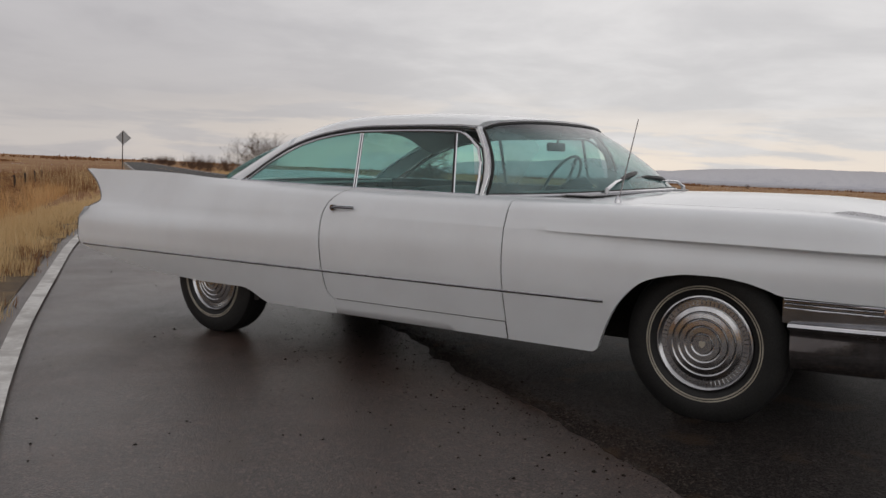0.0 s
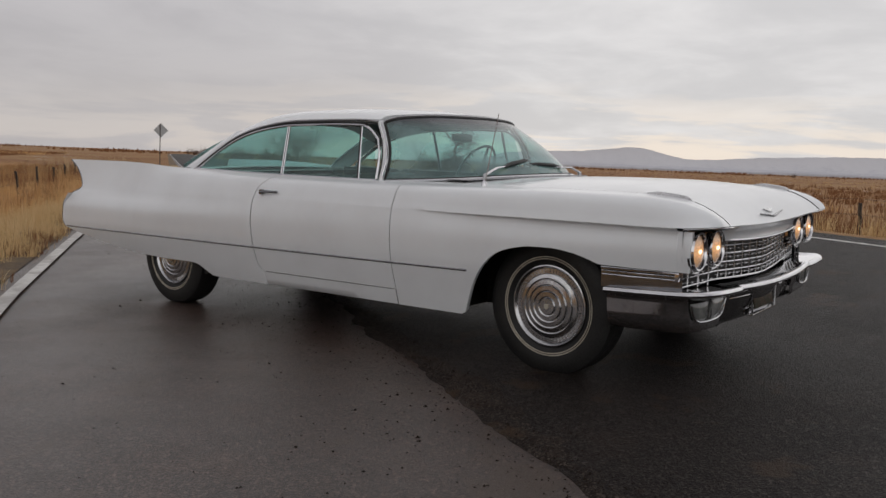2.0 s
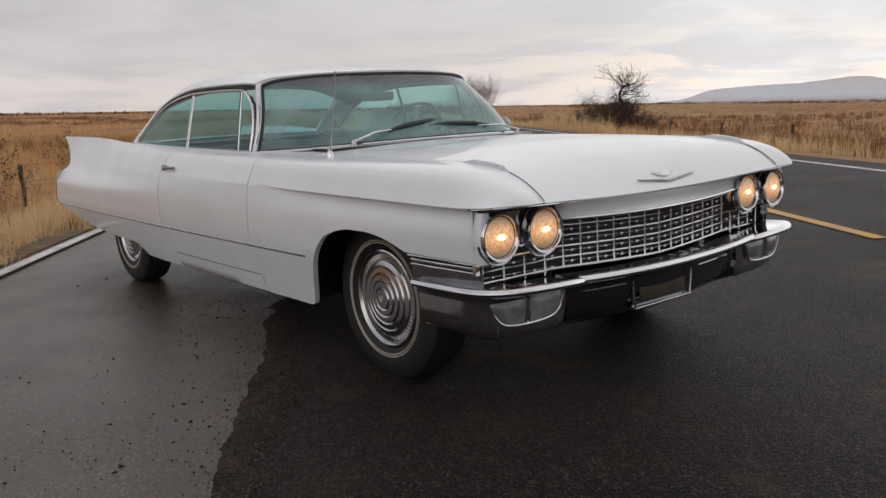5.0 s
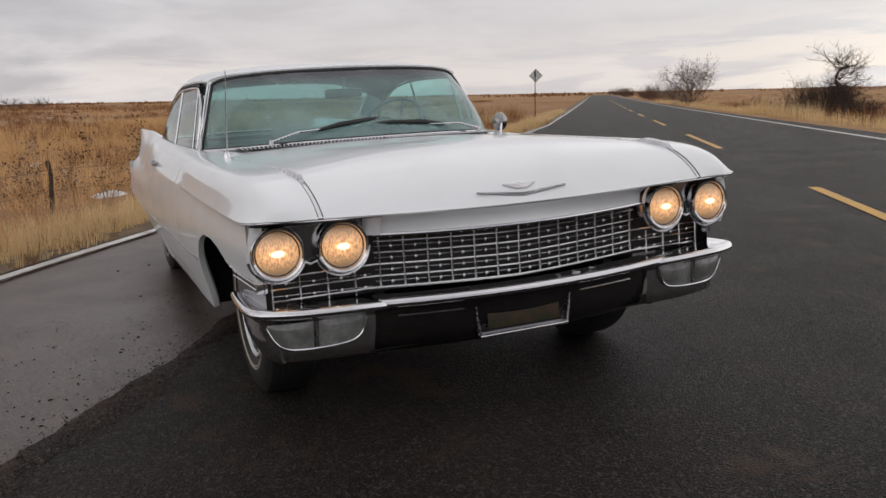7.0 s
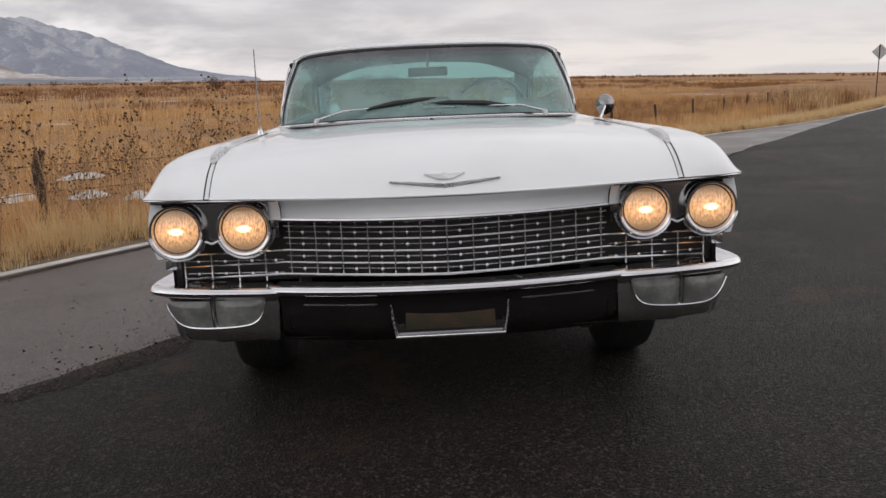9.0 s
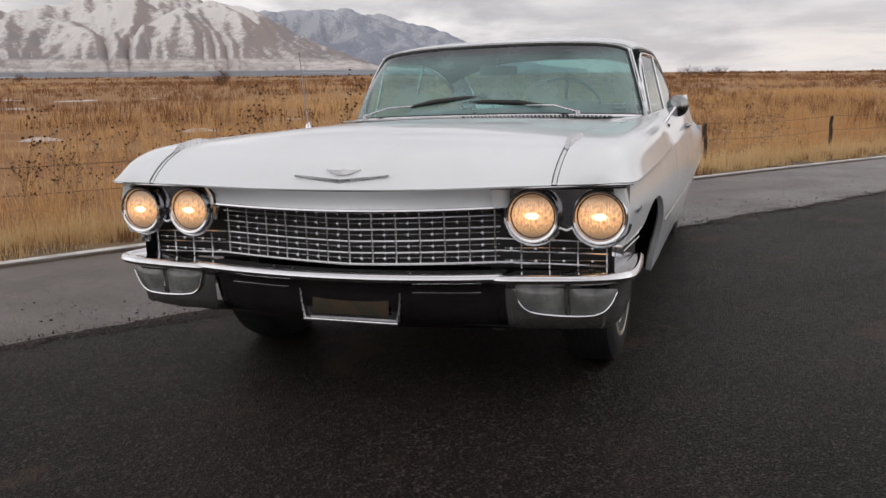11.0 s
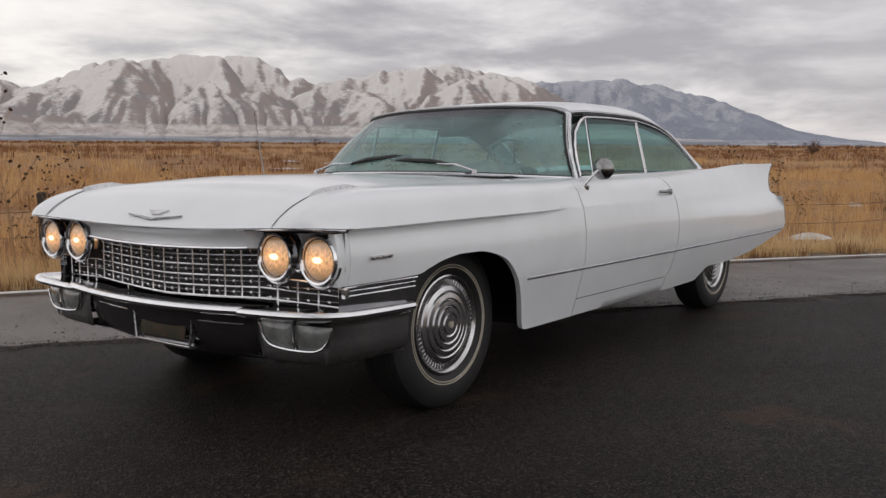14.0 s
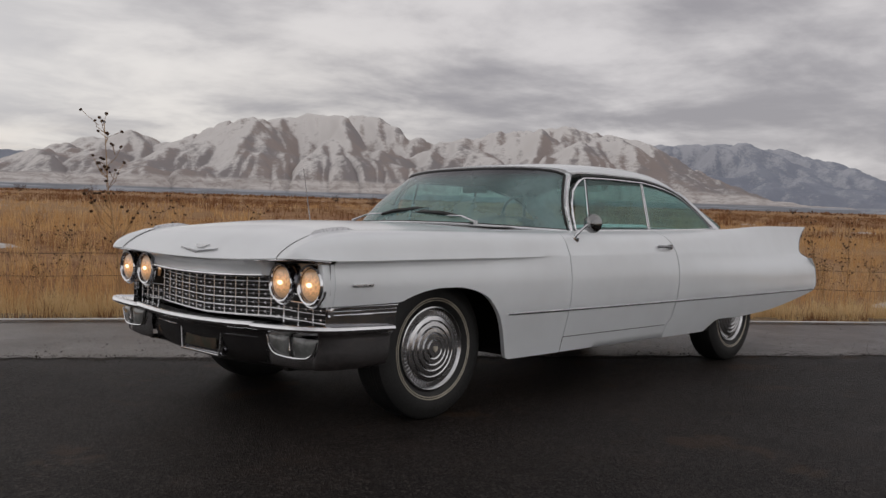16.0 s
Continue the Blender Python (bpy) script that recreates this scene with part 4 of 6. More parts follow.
part("grille_lip", tube([(2.507 - 0.04 * f * f, 0.555 * f, 0.708 + 0.014 * f * f) for f in [(j - 12) / 12 for j in range(25)]], 0.0075, 8), CHROME, car, "chrome lip over the grille")

# headlights
for s in (1, -1):
    for y, nm in ((0.896, "outer"), (0.673, "inner")):
        lamp = part("headlight", lathe([(0.012, 0.0005), (0.0105, 0.03), (0.006, 0.055), (0.0, 0.072), (-0.006, 0.074)], 40, axis="x"), HEADLIGHT, car, "lit warm round sealed-beam headlight", 50)
        lamp.location = (2.452, y * s, 0.696)
        part("bezel", lathe([(-0.012, 0.073), (0.004, 0.075), (0.012, 0.080), (0.014, 0.087), (0.006, 0.091), (-0.012, 0.090), (-0.03, 0.084)], 44, axis="x"), CHROME, lamp, "chrome headlight ring", 40)
        part("retaining_ring", lathe([(0.0, 0.0715), (0.003, 0.073), (0.0, 0.0750)], 40, axis="x"), SADDLE, lamp, "", 50)
    cradle = [(2.446, (0.896 - 0.099 * math.cos(q)) * s, 0.696 - 0.099 * math.sin(q)) for q in [math.pi * (0.93 - 0.80 * k / 14) for k in range(15)]]
    cradle += [(2.446, 0.785 * s, 0.648)] + [(2.446, (0.673 - 0.099 * math.cos(q)) * s, 0.696 - 0.099 * math.sin(q)) for q in [math.pi * (0.87 - 0.84 * k / 14) for k in range(15)]]
    part("lamp_cradle", tube(cradle, 0.0055, 8, up_hint=(1, 0, 0)), GRILLE_METAL, car, "chrome trim under the headlights")
    brow = spline([(2.52, 0.55 * s, 0.793), (2.535, 0.66 * s, 0.797), (2.545, 0.776 * s, 0.802), (2.543, 0.87 * s, 0.806), (2.527, 0.93 * s, 0.808), (2.496, 0.974 * s, 0.806), (2.42, 0.994 * s, 0.800)], 5)
    part("headlight_brow", tube(brow, 0.006, 8, flat=0.7), CHROME, car, "thin chrome strip under the fender brow")
    ceil = [[Vector((x, y * s, 0.792)) for x in (2.36, 2.45, 2.525 - 0.04 * smoothstep(0.80, 0.965, y))] for y in (0.56, 0.68, 0.80, 0.90, 0.965)]
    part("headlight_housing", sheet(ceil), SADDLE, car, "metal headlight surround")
    # chrome between the lamps, its dark reflections put into the colour
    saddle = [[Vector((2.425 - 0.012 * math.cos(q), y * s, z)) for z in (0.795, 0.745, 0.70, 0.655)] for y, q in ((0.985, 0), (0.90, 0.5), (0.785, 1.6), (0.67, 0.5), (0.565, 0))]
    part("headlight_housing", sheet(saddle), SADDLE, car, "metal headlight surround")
    inner_end = [[Vector((x + back * k, y * s, z)) for z, back in ((0.793, 0.0), (0.765, -0.028), (0.745, -0.038), (0.722, -0.040))] for x, y, k in ((2.519, 0.545, 1.0), (2.512, 0.560, 1.0), (2.497, 0.574, 0.9), (2.475, 0.584, 0.6), (2.44, 0.592, 0.2))]
    part("headlight_housing", sheet(inner_end), PAINT, car, "white painted headlight end panel")

# grille: bright egg-crate bars with finer bars and studs behind
grille = part("grille", box((2.30, -0.93, 0.49), (2.315, 0.93, 0.80)), BLACK, car, "chrome egg-crate grille over a black void")


def grille_x(y):
    return 2.462 - 0.052 * min(abs(y) / 0.55, 1) ** 1.3 - 0.05 * max(0, abs(y) - 0.55) / 0.35


def grille_rise(y):
    return 0.016 * min(abs(y) / 0.55, 1) ** 1.5


Z_MAIN = [0.676, 0.636, 0.594, 0.552, 0.511]
for k, z in enumerate(Z_MAIN):
    reach = 0.55 if k < 2 else 0.91
    pts = [(grille_x(y), y, z + grille_rise(y) - 0.012 * max(0, abs(y) - 0.55) / 0.35) for y in [-reach + 2 * reach * j / 40 for j in range(41)]]
    part("horizontal_bar", tube(pts, 0.0035 if k < 4 else 0.0050, 6), GRILLE_METAL, grille)
for j in range(-6, 7):
    y = 0.0885 * j
    part("vertical_bar", tube([(grille_x(y), y, 0.508 + grille_rise(y)), (grille_x(y), y, 0.700 + grille_rise(y))], 0.0041, 6), GRILLE_METAL, grille)
for s in (1, -1):
    for y in (0.62, 0.715, 0.81, 0.905):
        part("vertical_bar", tube([(grille_x(y), y * s, 0.505), (grille_x(y), y * s, 0.60)], 0.0041, 6), GRILLE_METAL, grille)
stud_bm = bmesh.new()
bmesh.ops.create_icosphere(stud_bm, subdivisions=1, radius=0.0085)
stud_mesh = bpy.data.meshes.new("stud")
stud_bm.to_mesh(stud_mesh)
stud_bm.free()
stud_mesh.materials.append(GRILLE_METAL)
stud_mesh.shade_smooth()
for k in range(5):
    z = (0.694, 0.656, 0.615, 0.573, 0.531)[k]
    pts = [(grille_x(y) - 0.009, y, z + grille_rise(y)) for y in [-0.545 + 1.09 * j / 30 for j in range(31)]]
    part("fine_bar", tube(pts, 0.0022, 5), DULL_CHROME, grille)
    for j in range(-7, 8):
        y = 0.0885 * (j + 0.5)
        if abs(y) < 0.56 and not (k == 0 and abs(y) > 0.5):
            st = new("stud", stud_mesh)
            st.parent, st.location = grille, (grille_x(y) - 0.004, y, z + grille_rise(y))
for j in range(-6, 6):
    y = 0.0885 * (j + 0.5)
    # curved rods stand in for grille bars mirrored in the chrome pan
    part("mirrored_stroke", tube([(grille_x(y) + 0.046, y * 1.05 + 0.012, 0.4925), (grille_x(y) + 0.030, y * 1.02 + 0.004, 0.4935), (grille_x(y) + 0.014, y, 0.4965)], 0.0016, 5), SADDLE, grille)
    part("fine_upright", tube([(grille_x(y) - 0.010, y, 0.512 + grille_rise(y)), (grille_x(y) - 0.010, y, 0.700 + grille_rise(y))], 0.0018, 5), SADDLE, grille)
for s in (1, -1):
    for k, z in enumerate((0.575, 0.532)):
        pts = [(grille_x(y) - 0.009, y * s, z) for y in (0.56, 0.68, 0.80, 0.90)]
        part("fine_bar", tube(pts, 0.0022, 5), DULL_CHROME, grille)
        for y in (0.585, 0.668, 0.762, 0.857):
            st = new("stud", stud_mesh)
            st.parent, st.location = grille, (grille_x(y) - 0.004, y * s, z)
    # louvred bright panel between fender and bumper, ahead of the wheel
    for k, z in enumerate((0.598, 0.580, 0.562)):
        pts = [(x, (E.y(x) - 0.006 - (0 if k == 0 else 0.010)) * s, z) for x in [2.01 + 0.38 * j / 8 for j in range(9)]]
        part("side_louvre", tube(pts, 0.005 if k == 0 else 0.003, 6), CHROME, car, "thin chrome louvre bar")
    back = [[Vector((x, (E.y(x) - 0.03) * s, z)) for z in (0.60, 0.50)] for x in [2.0 + 0.4 * j / 6 for j in range(7)]]
    part("side_louvre", sheet(back), SADDLE, car, "dark louvre backing")
    part("louvre_cap", box((2.372, min(0.925 * s, 0.962 * s), 0.555), (2.392, max(0.925 * s, 0.962 * s), 0.60), 0.004), CHROME, car)

# front bumper
bumper = part("front_bumper", box((2.36, -0.88, 0.40), (2.41, 0.88, 0.46), 0.01), DULL_CHROME, car, "wide chrome front bumper with wrapped ends")


def swept(path, profile, bm=None):
    """Sweeps an (outward, height) profile along a plan path of (x, y, lift); the profile may change along the way."""
    rows, pts = [], [Vector(p) for p in path]
    for k, p in enumerate(pts):
        t = (pts[min(k + 1, len(pts) - 1)] - pts[max(k - 1, 0)])
        t.z = 0
        t.normalize()
        out = Vector((t.y, -t.x, 0))
        shape = profile(k / (len(pts) - 1)) if callable(profile) else profile
        rows.append([Vector((p.x, p.y, p.z)) + out * o + Vector((0, 0, z)) for o, z in shape])
    return sheet(rows, bm)


mid_path = [(2.585 - 0.035 * (y / 0.56) ** 2, y, 0.012 * (y / 0.56) ** 2) for y in [-0.59 + 1.18 * j / 24 for j in range(25)]]
mid_profile = [(-0.13, 0.490), (-0.06, 0.490), (-0.030, 0.498), (-0.014, 0.503), (-0.004, 0.501), (0.004, 0.495), (0.007, 0.485), (0.002, 0.474), (-0.020, 0.464), (-0.058, 0.454), (-0.083, 0.444), (-0.092, 0.430), (-0.100, 0.40), (-0.114, 0.34), (-0.136, 0.30), (-0.18, 0.27)]
mid_bar = part("centre_bar", swept(mid_path, mid_profile[:11]), CHROME, bumper, "", 40)
# apron colour is darkened to stand in for mirrored asphalt
part("apron", swept(mid_path, mid_profile[10:]), SADDLE, bumper, "chrome apron under the bumper bar, coloured dark for the road it mirrors", 40)
for side in (1, -1):
    part("crease_strip", tube([(p[0] - 0.0935, p[1], 0.417 + p[2]) for p in mid_path if 0.23 < side * p[1] < 0.52], 0.003, 6), CHROME, bumper)


def wing_profile(t):
    """A rounded bright lip over a face that is set back at the front and flush on the flank."""
    back = 0.052 * (1 - smoothstep(0.50, 0.82, t))
    upper = [(-0.16, 0.505), (-0.10, 0.504), (-0.050, 0.506), (-0.028, 0.512), (-0.016, 0.5175), (-0.008, 0.517), (0.0, 0.511), (0.004, 0.501), (-0.001, 0.490), (-0.022, 0.480)]
    face = [(-0.031 - 0.7 * back, 0.470), (-0.034 - back, 0.456), (-0.037 - back, 0.40), (-0.047 - back, 0.355), (-0.062 - 0.75 * back, 0.326), (-0.085 - 0.55 * back, 0.312)]
    return upper + face


for s in (1, -1):
    path = spline([(2.542, 0.545, -0.010), (2.560, 0.60, -0.006), (2.562, 0.75, 0.0), (2.548, 0.885, 0.005), (2.496, 0.980, 0.006), (2.395, 1.008, 0.001), (2.2, 1.003, -0.006), (2.03, 0.988, -0.012)], 6)
    end = swept(path, wing_profile)
    for v in end.verts:
        v.co.y *= s
    part("bumper_end", end, CHROME, bumper, "", 40)
    cap = [Vector((2.542 + o - 0.002, 0.546 * s, z - 0.010)) for o, z in wing_profile(0)]
    part("end_cap", loop_fill(cap), CHROME, bumper)
    # bowl-shaped parking lamp under the wing: two lens cells, a divider and a bright lower rim
    bowl = pchip([(0.615, 0.452), (0.627, 0.414), (0.645, 0.388), (0.674, 0.373), (0.725, 0.367), (0.80, 0.365), (0.87, 0.368), (0.908, 0.380), (0.936, 0.410), (0.955, 0.452)])
    lens_x = lambda y: 2.486 - 0.62 * max(0.0, y - 0.72) ** 2
    rim_line = [Vector((lens_x(y) - 0.10 * (0.452 - bowl(y)) + 0.004, y * s, bowl(y))) for y in [0.615 + 0.340 * 0.5 * (1 - math.cos(math.pi * k / 36)) for k in range(37)]]
    part("lamp_frame", tube(rim_line, [0.003 + 0.0028 * math.sin(math.pi * k / 36) for k in range(37)], 8, up_hint=(1, 0, 0)), CHROME, bumper, "chrome parking lamp rim")
    for y0, y1 in ((0.618, 0.784), (0.802, 0.952)):
        grid = []
        for i in range(17):
            u = i / 16
            y = y0 + (y1 - y0) * u
            low, swell = bowl(y), 1 - (2 * u - 1) ** 4
            grid.append([Vector((lens_x(y) - 0.10 * (0.460 - z) + 0.012 * swell * math.sin(math.pi * v) ** 0.6 - 0.004, y * s, z)) for v, z in [(j / 8, low + (0.460 - low) * j / 8) for j in range(9)]])
        part("parking_lamp", sheet(grid), LAMP_GLASS, bumper, "clear unlit parking lamp lens", 60)
    part("lamp_divider", tube([(lens_x(0.793) + 0.004, 0.793 * s, 0.460), (lens_x(0.793) + 0.004, 0.793 * s, 0.40), (lens_x(0.793) - 0.006, 0.793 * s, 0.365)], 0.0045, 8), CHROME, bumper)
# solid block whose dark colour stands in for shade round the plate
part("plate_surround", prism([(-0.206, 0.440), (0.206, 0.440), (0.190, 0.306), (-0.190, 0.306)], 2.38, 2.468, 0), SADDLE, bumper, "number plate surround, coloured dark like a shaded recess")
plate_ob = part("number_plate", box((0, -0.152, -0.049), (0.006, 0.152, 0.049), 0.003), PLATE, bumper, "bare rusty greenish plate without numbers")
plate_ob.location, plate_ob.rotation_euler = (2.474, 0, 0.376), (0, radians(-7), 0)
part("plate_frame", box((2.42, -0.188, 0.296), (2.490, 0.188, 0.308), 0.004), CHROME, bumper, "chrome plate frame")
for s in (1, -1):
    part("plate_frame", tube([(2.484, 0.184 * s, 0.306), (2.482, 0.194 * s, 0.36), (2.482, 0.200 * s, 0.43)], [0.005, 0.004, 0.003], 8), DULL_CHROME, bumper, "dull metal plate frame side")
part("gravel_pan", sheet([[Vector((2.42, y, 0.30)), Vector((2.28, y, 0.30))] for y in (-0.8, -0.4, 0, 0.4, 0.8)]), UNDER, car)

# ---- roof, pillars and glass ----
roof_c = Line([(0.50, 0, 1.374), (0.40, 0, 1.388), (0.2, 0, 1.407), (-0.1, 0, 1.422), (-0.5, 0, 1.422), (-0.8, 0, 1.403), (-1.02, 0, 1.362)])
roof_m = Line([(0.47, 0.40, 1.366), (0.37, 0.40, 1.381), (0.2, 0.405, 1.398), (-0.1, 0.41, 1.411), (-0.5, 0.41, 1.410), (-0.85, 0.41, 1.382), (-1.03, 0.415, 1.341)])
roof_s = Line([(0.385, 0.655, 1.348), (0.28, 0.66, 1.364), (0.1, 0.665, 1.378), (-0.3, 0.67, 1.385), (-0.6, 0.672, 1.368), (-0.85, 0.673, 1.320), (-1.04, 0.675, 1.262)])
roof_e = Line([(0.365, 0.735, 1.322), (0.25, 0.752, 1.330), (0.0, 0.757, 1.334), (-0.3, 0.759, 1.334), (-0.44, 0.760, 1.328), (-0.61, 0.762, 1.310), (-0.775, 0.765, 1.281), (-0.95, 0.770, 1.232), (-1.13, 0.780, 1.150), (-1.25, 0.79, 1.085), (-1.40, 0.806, 0.998)])
roof_p = Line([(-0.98, 0.674, 1.282), (-1.04, 0.675, 1.262), (-1.2, 0.690, 1.190), (-1.4, 0.718, 1.090), (-1.58, 0.752, 0.996)])
roof_rows = []
for k in range(41):
    t = k / 40
    half = spline([ln.at(ln.hi + (end - ln.hi) * t) for ln, end in ((roof_c, -1.02), (roof_m, -1.03), (roof_s, -1.04), (roof_e, -1.0))], 5)
    roof_rows.append([Vector((p.x, -p.y, p.z)) for p in half[:0:-1]] + half)
roof = thicken(part("roof", sheet(roof_rows), PAINT, car, smooth=50), 0.02)
pillar_rows = []
for k in range(13):
    t = k / 12
    e, q = roof_e.at(-0.99 - 0.41 * t), roof_p.at(-1.02 - 0.56 * t)
    pillar_rows.append([e, e.lerp(q, 0.3) + Vector((0, 0.012, 0.010)), e.lerp(q, 0.7) + Vector((0, 0.010, 0.012)), q])
both("rear_pillar", pillar_rows, PAINT, thick=0.02, smooth=50, parent=roof)
liner = [[Vector((p.x, p.y * 0.985, p.z - 0.022)) for p in row] for row in roof_rows]
part("headliner", sheet(liner), LINER, roof)

# windscreen between the cowl and the header
base_half = [(1.075, 0.0, 1.000), (1.065, 0.2, 0.999), (1.03, 0.40, 0.996), (0.965, 0.57, 0.990), (0.84, 0.70, 0.982), (0.66, 0.785, 0.974), (0.475, 0.812, 0.968)]
top_half = [(0.515, 0.0, 1.362), (0.51, 0.2, 1.361), (0.495, 0.38, 1.357), (0.47, 0.52, 1.350), (0.445, 0.615, 1.341), (0.42, 0.675, 1.330), (0.39, 0.715, 1.312)]
base_c, top_c = spline(base_half, 4), spline(top_half, 4)
mirror_y = lambda pts: [Vector((p.x, -p.y, p.z)) for p in pts[:0:-1]] + pts
base_full, top_full = mirror_y(base_c), mirror_y(top_c)
ws_rows = []
for k in range(11):
    t = k / 10
    row = []
    for a, b in zip(base_full, top_full):
        p = a.lerp(b, t)
        side = abs(p.y) / 0.8
        p.x += 0.045 * math.sin(math.pi * t) * (0.6 + 0.6 * side ** 2)
        p.y *= 1 + 0.012 * math.sin(math.pi * t)
        row.append(p)
    ws_rows.append(row)
screen = part("windshield", sheet(ws_rows), WIND_GLASS, car, "curved teal-tinted wraparound windscreen", 60)
screen.visible_shadow = False
edge_loop = base_full[::-1] + [r[0] for r in ws_rows][1:-1] + top_full + [r[-1] for r in ws_rows][-2:0:-1]
part("windshield_gasket", tube(edge_loop, 0.009, 6, closed=True), BLACK, screen, "black rubber gasket")
for s in (1, -1):
    k = 0 if s < 0 else -1
    pil = [r[k] + Vector((-0.026, 0.006 * s, 0)) for r in ws_rows]
    pil[0] += Vector((0, 0, -0.004))
    part("windshield_pillar", tube(pil + [pil[-1] + Vector((-0.02, -0.02 * s, 0.018))], 0.021, 8, flat=0.8), PAINT, car)
    part("pillar_moulding", tube([p + Vector((0.014, 0.012 * s, 0)) for p in pil], 0.006, 6), CHROME, car)
part("header_moulding", tube([p + Vector((-0.004, 0, 0.010)) for p in top_full], 0.006, 6), DULL_CHROME, screen)
part("cowl_moulding", tube([p + Vector((0.012, 0.004 * (1 if p.y > 0 else -1), -0.004)) for p in base_full], 0.007, 6), CHROME, screen)

# cowl panel with its louvred vent
cowl_rows = []
for j in range(-16, 17):
    f = abs(j) / 16
    b = base_c[round(f * (len(base_c) - 1))]
    hx = 1.118 - 0.16 * f ** 3
    hy = (A.y(1.0) - 0.02) * f
    hz = hood_c(1.08) * (1 - f ** 2.4) + (A.z(1.0) - 0.004) * f ** 2.4
    sgn = 1 if j > 0 else -1
    cowl_rows.append([Vector((hx + 0.012, hy * sgn, hz - 0.012)), Vector((hx - 0.004 if f < .8 else hx - 0.02, hy * sgn, hz - 0.006)), Vector((b.x - 0.01, b.y * sgn, b.z - 0.006))])
cowl = part("cowl", sheet(cowl_rows), GREY_METAL, car, "", 50)
side_cowl = [[A.at(x) + Vector((0, 0.0, 0.0)), Vector((x, max(A.y(x) - 0.05, 0.5), A.z(x) + 0.004)), Vector((x - 0.0, max(0.40, 0.82 - 1.2 * max(0, x - 0.45) ** 1.4), A.z(x) + 0.004))] for x in [0.44 + 0.62 * k / 12 for k in range(13)]]
both("cowl_side", side_cowl, PAINT, parent=cowl)
glass_x = pchip([(p.y, p.x) for p in base_c])
cowl_z = lambda y: 0.986 - 0.012 * (y / 0.7) ** 2
hood_edge = lambda y: 1.118 - 0.16 * (y / 0.82) ** 3
for s in (1, -1):
    bed = [[Vector((glass_x(y) + 0.020, y * s, cowl_z(y) + 0.003)), Vector((hood_edge(y) - 0.002, y * s, cowl_z(y) + 0.001))] for y in [0.003 + 0.707 * k / 40 for k in range(41)]]
    part("cowl_vent", sheet(bed), BLACK, cowl, "dark louvred air intake")
    for k in range(37):
        y = 0.010 + 0.0188 * k
        a, b = Vector((glass_x(y) + 0.020, y * s, cowl_z(y) + 0.006)), Vector((hood_edge(y) - 0.004, (y + 0.014) * s, cowl_z(y) + 0.004))
        part("vent_slat", tube([a, b], 0.0038, 6), PALE_CAST, cowl)

# side windows: vent pane, door pane, quarter pane, with bright frames
win_top = [(0.345, 0.772, 1.262), (0.30, 0.768, 1.288), (0.234, 0.764, 1.300), (-0.045, 0.762, 1.307), (-0.40, 0.763, 1.305), (-0.44, 0.763, 1.303), (-0.606, 0.766, 1.286), (-0.771, 0.771, 1.258), (-0.944, 0.778, 1.208), (-1.124, 0.790, 1.126), (-1.24, 0.803, 1.060), (-1.33, 0.815, 1.006)]
top_z, = (pchip([(x, z) for x, y, z in win_top]),)
belt_y, belt_z = lambda x: A.y(x) - 0.012, lambda x: A.z(x) + 0.008


def pane_y(x, z):
    t = (z - belt_z(x)) / (1.305 - belt_z(x))
    return belt_y(x) * (1 - t) + 0.763 * t


def pane_rows(x0, x1, n, lean0=0.0, lean1=0.0):
    rows = []
    for k in range(n + 1):
        t = k / n
        row = []
        for j in range(5):
            v = j / 4
            x = x0 + (x1 - x0) * t + (lean0 * (1 - t) + lean1 * t) * v
            z = belt_z(x) + (top_z(x) - belt_z(x)) * v
            row.append(Vector((x, pane_y(x, z), z)))
        rows.append(row)
    return rows


